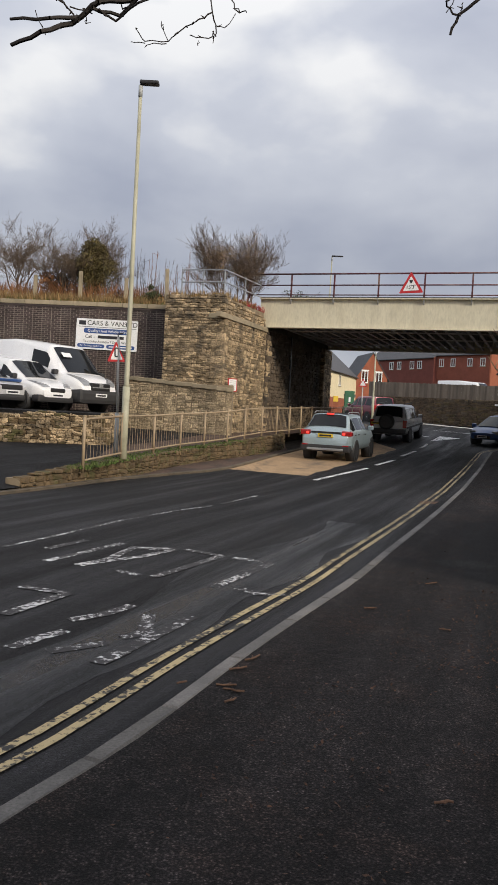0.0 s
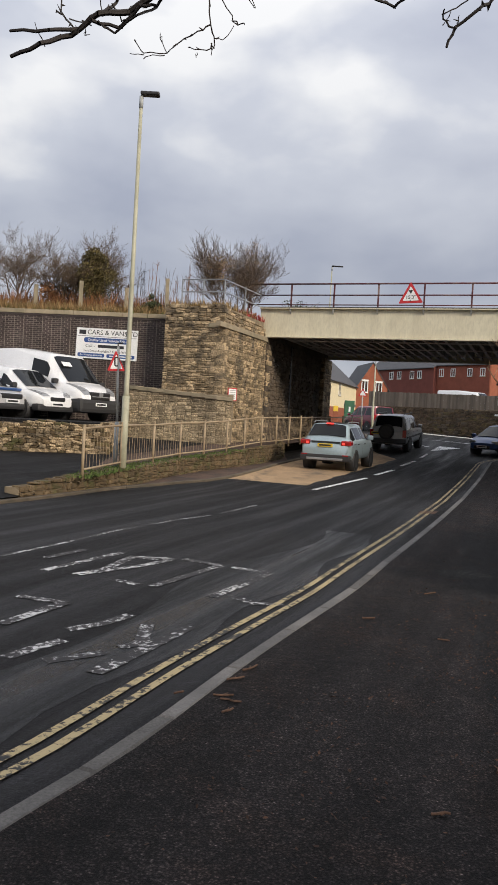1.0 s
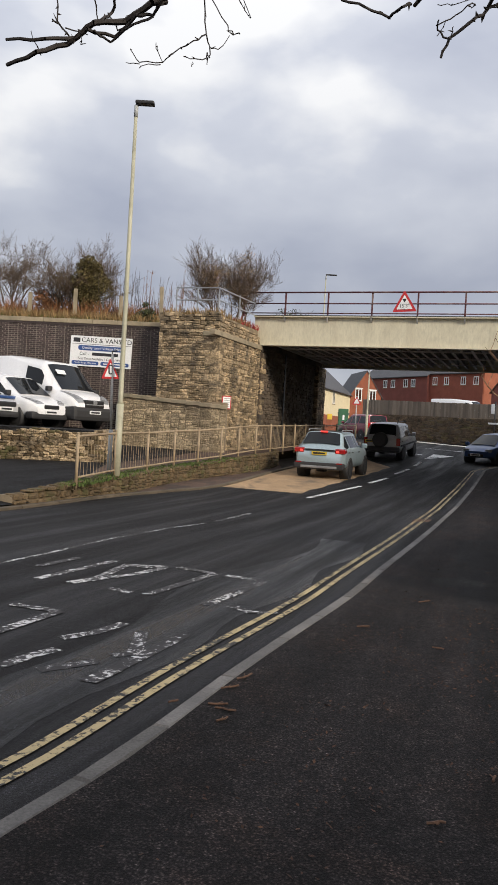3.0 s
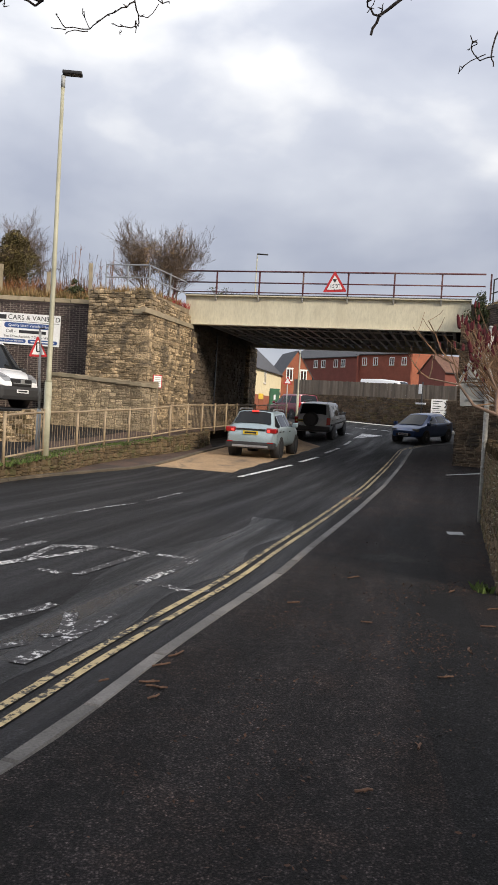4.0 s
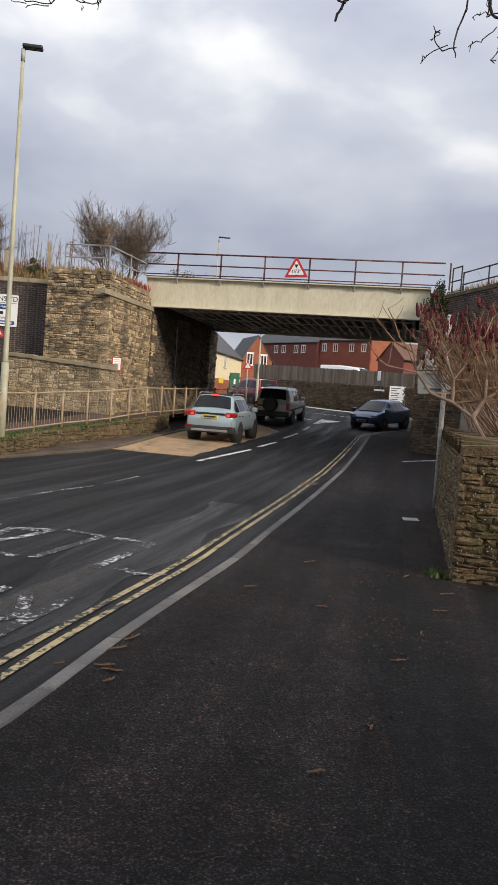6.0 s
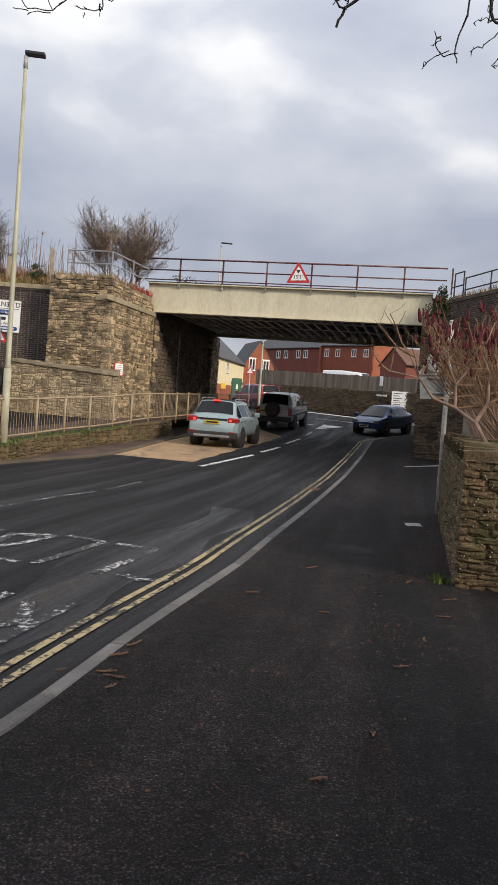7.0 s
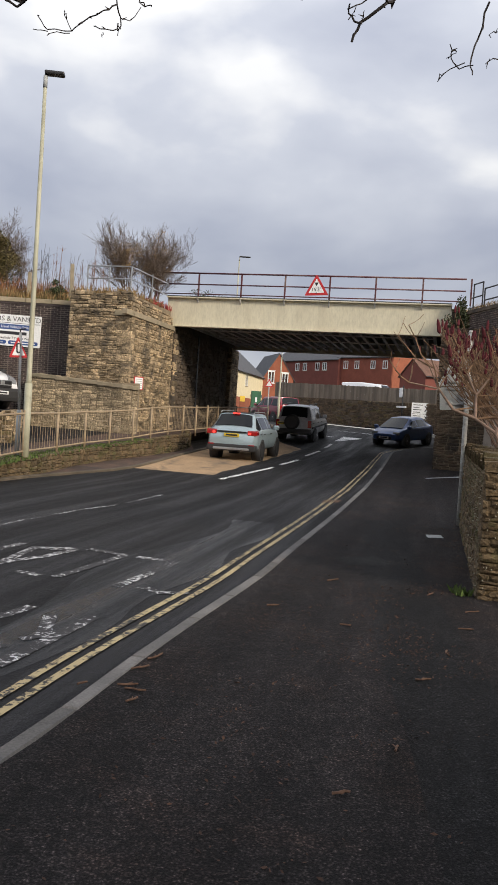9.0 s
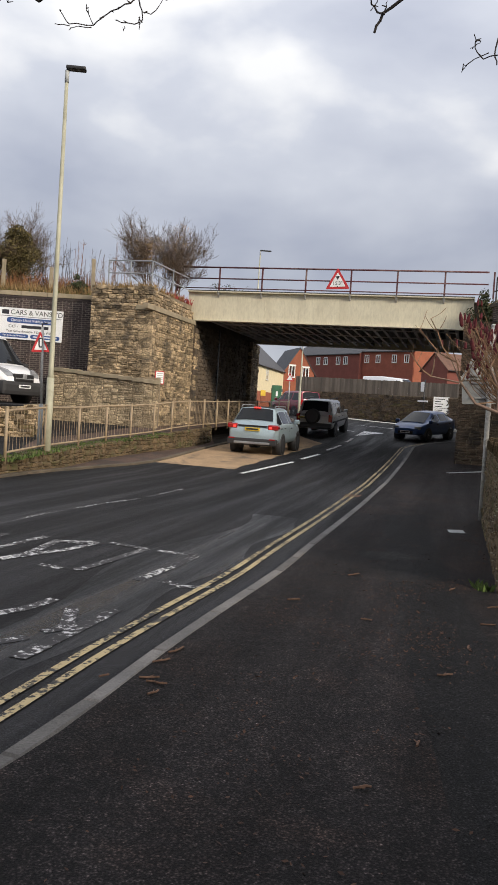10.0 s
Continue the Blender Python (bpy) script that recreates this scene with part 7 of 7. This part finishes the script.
TWIGS += [(3.5, r, p) for r, p in [
    ((0.006, 0.007), ((0.31, 3.474), (0.41, 3.432), (0.52, 3.414), (0.56, 3.431), (0.61, 3.487))),
    ((0.006, 0.010), ((0.75, 3.256), (0.78, 3.339), (0.87, 3.407), (0.94, 3.482), (0.95, 3.512))),
    ((0.005, 0.003), ((0.78, 3.344), (0.73, 3.379), (0.72, 3.388))),
    ((0.003, 0.003), ((0.72, 3.388), (0.78, 3.420), (0.84, 3.462), (0.89, 3.503))),
    ((0.002, 0.002), ((0.72, 3.476), (0.78, 3.478), (0.87, 3.497))),
]]
TWIGS += [(3.5, r, p) for r, p in [
    ((0.002, 0.0015), ((0.76, 3.410), (0.73, 3.353))),
    ((0.003, 0.002), ((0.79, 3.364), (0.79, 3.380))),
    ((0.004, 0.003), ((0.94, 3.482), (0.96, 3.455))),
    ((0.005, 0.008), ((0.93, 3.487), (1.04, 3.500), (1.18, 3.535))),
]]
TWIGS += [(3.5, r, p) for r, p in [
    ((0.005, 0.003), ((1.34, 3.481), (1.32, 3.341), (1.28, 3.213), (1.28, 3.153))),
    ((0.003, 0.0025), ((1.28, 3.194), (1.24, 3.198), (1.20, 3.241), (1.17, 3.271))),
    ((0.0025, 0.002), ((1.24, 3.198), (1.16, 3.156), (1.15, 3.137))),
    ((0.002, 0.0015), ((1.20, 3.236), (1.17, 3.227))),
    ((0.003, 0.002), ((1.20, 3.241), (1.20, 3.270))),
]]
TWIGS += [(3.5, r, p) for r, p in [
    ((0.009, 0.006, 0.004), ((1.41, 3.493), (1.45, 3.386), (1.48, 3.328), (1.50, 3.244), (1.53, 3.187), (1.60, 3.097))),
    ((0.003, 0.002), ((1.48, 3.335), (1.42, 3.273), (1.37, 3.236), (1.34, 3.212))),
    ((0.003, 0.002), ((1.45, 3.386), (1.48, 3.387), (1.52, 3.439))),
    ((0.003, 0.002), ((1.45, 3.386), (1.43, 3.370), (1.41, 3.380), (1.42, 3.435))),
    ((0.002, 0.0015), ((1.41, 3.380), (1.37, 3.368))),
]]
TWIGS += [(3.5, r, p) for r, p in [
    ((0.003, 0.002), ((1.50, 3.239), (1.46, 3.185), (1.46, 3.160))),
    ((0.004, 0.003), ((1.49, 3.293), (1.53, 3.279), (1.55, 3.256), (1.61, 3.236))),
    ((0.003, 0.002), ((1.52, 3.284), (1.57, 3.354))),
]]
st = Sticks()
for depth_, radii, pts in TWIGS:
    k = len(pts)
    for i in range(k - 1):
        def rad(j):
            return float(np.interp(j / (k - 1), np.linspace(0, 1, len(radii)), radii))
        a = Vector((pts[i][0], depth_ + 0.04 * math.sin(i * 2.1 + pts[i][0] * 9), pts[i][1]))
        b = Vector((pts[i + 1][0], depth_ + 0.04 * math.sin((i + 1) * 2.1 + pts[i + 1][0] * 9), pts[i + 1][1]))
        n = 3
        prev, pr = a, rad(i)
        for s in range(1, n + 1):
            q = a.lerp(b, s / n) + (Vector((rng.gauss(0, 0.004), rng.gauss(0, 0.004), rng.gauss(0, 0.004))) if s < n else Vector((0, 0, 0)))
            r = rad(i + s / n)
            st.stick(prev, q, pr * 0.9, r * 0.9, 6)
            prev, pr = q, r
            if rng.random() < 0.45:
                e = q + Vector((rng.gauss(0, 0.012), rng.gauss(0, 0.01), rng.gauss(0, 0.012)))
                st.stick(q, e, r * 1.15 + 0.001, 0.001, 4)
st.done("branch", M_NEAR_TWIG, tree)
bm = bmesh.new()
tube(bm, [(1.9, -1.6, -0.1), (1.88, -1.6, 1.2), (1.8, -1.4, 2.6), (1.7, -1.0, 3.6)], [0.24, 0.19, 0.16, 0.13], 12)
tube(bm, [(1.7, -1.0, 3.6), (1.2, 0.6, 4.2), (0.3, 2.4, 4.1), (-0.5, 3.95, 3.66)], [0.11, 0.075, 0.05, 0.018], 8)
tube(bm, [(1.7, -1.0, 3.6), (1.6, 1.0, 4.0), (1.35, 2.6, 3.8), (1.2, 3.45, 3.5)], [0.09, 0.06, 0.03, 0.012], 8)
tube(bm, [(1.2, 0.6, 4.2), (0.2, 2.6, 4.0), (-0.28, 3.95, 3.68)], [0.05, 0.03, 0.008], 6)
tube(bm, [(1.35, 2.6, 3.8), (0.75, 3.2, 3.55), (0.62, 3.5, 3.46)], [0.03, 0.02, 0.008], 6)
tube(bm, [(1.2, 3.3, 3.55), (0.97, 3.5, 3.48)], [0.014, 0.01], 6)
part("trunk", bm, M_TWIG, tree)

# ---- litter ----
s = Sticks()
for _ in range(26000):
    if rng.random() < 0.5:
        x, y = rng.gauss(2.2, 0.9), rng.gauss(5.6, 2.4)
    elif rng.random() < 0.5:
        y = rng.uniform(7.6, 14)
        x = 3.15 + (y - 7.5) * 0.36 - abs(rng.gauss(0, 0.5))
    else:
        y = rng.uniform(2.2, 16)
        x = rng.uniform(-0.3, 0.5) + (y - 4) * 0.36 + abs(rng.gauss(0.5, 1.2))
    if y < 1.5 or x < -0.7 + (y - 3.3) * 0.38 or x > 3.12 + (y - 7.5) * 0.36:
        continue
    drift = noise.noise(Vector((x * 1.3, y * 1.0, 4.0))) + 0.6 * noise.noise(Vector((x * 5, y * 4, 9.0)))
    if drift < rng.uniform(-0.1, 0.75):
        continue
    n = Vector((rng.gauss(0, 0.3), rng.gauss(0, 0.3), 1)).normalized()
    u = n.cross(Vector((rng.gauss(0, 1), rng.gauss(0, 1), 0))).normalized()
    w = n.cross(u)
    p = Vector((x, y, path_z(x, y) + 0.008))
    k = rng.choice((0.006, 0.008, 0.011, 0.015)) * rng.uniform(0.7, 1.2)
    o = len(s.v)
    s.v += [tuple(p - u * k), tuple(p + w * k * 0.5), tuple(p + u * k), tuple(p - w * k * 0.5)]
    s.f += [(o, o + 1, o + 2, o + 3)]
tagged(s.done("leaf_litter", M_LITTER), "scattered brown dead leaves on the footway", "leaves", kind="stuff")
for x, y, ln, ang in ((-0.06, 4.76, 0.12, 5), (-0.02, 4.66, 0.13, -30), (-0.03, 4.5, 0.08, 40), (0.1, 5.32, 0.16, 50), (0.0, 5.08, 0.12, 35), (-0.32, 4.75, 0.06, 20), (1.8, 5.0, 0.1, 10), (2.6, 6.3, 0.12, -15), (1.3, 3.9, 0.07, 60), (1.9, 8.1, 0.15, 25), (2.2, 5.6, 0.11, 70), (2.9, 6.9, 0.14, 5), (1.6, 6.3, 0.09, -40), (2.5, 4.6, 0.1, 30), (0.9, 3.4, 0.08, -10), (2.0, 3.6, 0.12, 80), (1.1, 6.9, 0.1, 15), (2.75, 7.6, 0.13, 50)):
    root = thing("fallen_twig", "short brown broken twig lying on the footway", "twig", pose(x, y, 0.008, 0, 0, ang), "twigs on the footway")
    st = Sticks()
    a = Vector((-ln / 2, 0, 0.002))
    for i in range(3):
        b = a + Vector((ln / 3, rng.gauss(0, 0.01), rng.uniform(-0.001, 0.004)))
        st.stick(a, b, 0.007, 0.006, 5)
        a = b
    st.stick(Vector((0, 0, 0.003)), Vector((0.03, 0.03, 0.005)), 0.004, 0.002, 4)
    st.done("twig", M_STICK, root)


# ---- surface repairs and ironwork ----
def patch(name, label, category, pts, mat, zf, lift):
    c = sum((np.array(p) for p in pts), np.zeros(2)) / len(pts)
    bm = bmesh.new()
    ring = []
    for i, p in enumerate(pts):
        q = pts[(i + 1) % len(pts)]
        for k in range(5):
            r = np.array(p) + (np.array(q) - np.array(p)) * k / 5 + np.array([rng.gauss(0, 0.012), rng.gauss(0, 0.012)])
            ring.append(bm.verts.new((*r, zf(*r) + lift)))
    bm.faces.new(ring)
    return tagged(part(name, bm, mat), label, category, kind="structure")


patch("footway_patch", "grey concrete-like patch in the footway", "patch", [(2.3, 9.0), (2.95, 9.2), (2.75, 9.75), (2.2, 9.5)], M_PATCH, path_z, 0.003)
patch("footway_patch", "darker asphalt trench repair along the footway", "patch", [(0.9, 1.6), (1.5, 1.6), (3.0, 8.5), (4.3, 13.5), (3.6, 13.4), (2.1, 7.6)], M_PATCH_DARK, path_z, 0.002)
patch("footway_patch", "rough dark asphalt repair on the footway", "patch", [(1.3, 3.1), (2.6, 3.1), (3.0, 4.2), (1.6, 4.0)], M_PATCH_ROUGH, path_z, 0.003)
patch("drain_cover", "small pale iron cover set in the footway", "cover", [(4.1, 11.6), (4.35, 11.6), (4.4, 11.9), (4.15, 11.9)], M_SIGN_BACK, path_z, 0.005)
patch("channel_stone", "pale stone strip across the footway by the abutment", "channel", [(8.1, 23.4), (9.7, 24.6), (9.75, 24.9), (8.1, 23.6)], M_SIGN_BACK, path_z, 0.004)
patch("drain_grate", "rusty iron gully grate at the kerb", "grate", [(3.55, 16.7), (3.95, 16.9), (4.15, 17.4), (3.75, 17.3)], M_STICK, road_z, 0.009)
lines = [p for p in KERB if 2 < p[1] < 13]
damp_a = [np.array([q[0] + 0.1 * math.sin(q[1] * 2.3), q[1]]) for q in offset_line(lines, -0.62)]
damp_b = [np.array([q[0] + 0.25 * math.sin(q[1] * 1.1 + 1), q[1]]) for q in offset_line(lines, -1.5)]
sheet_bm = bmesh.new()
sheet(sheet_bm, damp_b, damp_a, lambda x, y: road_z(x, y) + 0.002, 2)
tagged(part("damp_channel", sheet_bm, M_WET), "smooth damp strip of road beside the yellow lines", "road", kind="structure")

# ---- brickwork, last ----
at = wall_frame(BW_END, -6)
verts, faces, rows = [], [], []
z, k = 1.33, 0
while z < 5.17:
    x = 26 - (0.0 if k % 2 else 0.115)
    flem = k % 2
    while x > 11.5:
        w = 0.225 if flem else 0.1125
        flem = 1 - flem
        rows.append((x - w / 2, z + 0.0325, w))
        x -= w + 0.015
    z += 0.0755
    k += 1
rows.sort(key=lambda q: abs(q[0] - 24.2) + abs(q[1] - 4.2) * 1.2)
for i, (x, z, w) in enumerate(rows):
    me = BRICKS[i % 4]
    m = at @ Matrix.Translation((x, 0.03 - rng.uniform(0, 0.006), z)) @ Matrix.Diagonal((w, 0.075, 0.061, 1))
    if i < 300:
        share("brick", me, bwall, m)
    else:
        o = len(verts)
        verts += [tuple(m @ v.co) for v in me.vertices if v.co.y < 0]
        idx = [v.index for v in me.vertices if v.co.y < 0]
        back_ = {v: n for n, v in enumerate(idx)}
        faces += [tuple(o + back_[q] for q in p.vertices) for p in me.polygons if all(q in back_ for q in p.vertices)]
me = bpy.data.meshes.new("brickwork")
me.from_pydata(verts, [], faces)
me.materials.append(M_ENG_BRICK_J)
ob = new("brickwork", me)
ob.parent = bwall
ob["kind"] = "stuff"
at = wall_frame(WW, WDIR)
verts, faces = [], []
z, k = 3.0, 0
while z < 5.72:
    x = 0.0 if k % 2 else -0.11
    while x < 7:
        m = at @ Matrix.Translation((x + 0.1125, 0.02, z)) @ Matrix.Diagonal((0.215, 0.075, 0.0645, 1))
        me = BRICKS[k % 4]
        o = len(verts)
        verts += [tuple(m @ v.co) for v in me.vertices]
        faces += [tuple(o + q for q in p.vertices) for p in me.polygons]
        x += 0.236
    z += 0.0755
    k += 1
me = bpy.data.meshes.new("brickwork")
me.from_pydata(verts, [], faces)
me.materials.append(M_ENG_BRICK_J)
ob = new("brickwork", me)
ob.parent = wwall
ob["kind"] = "stuff"
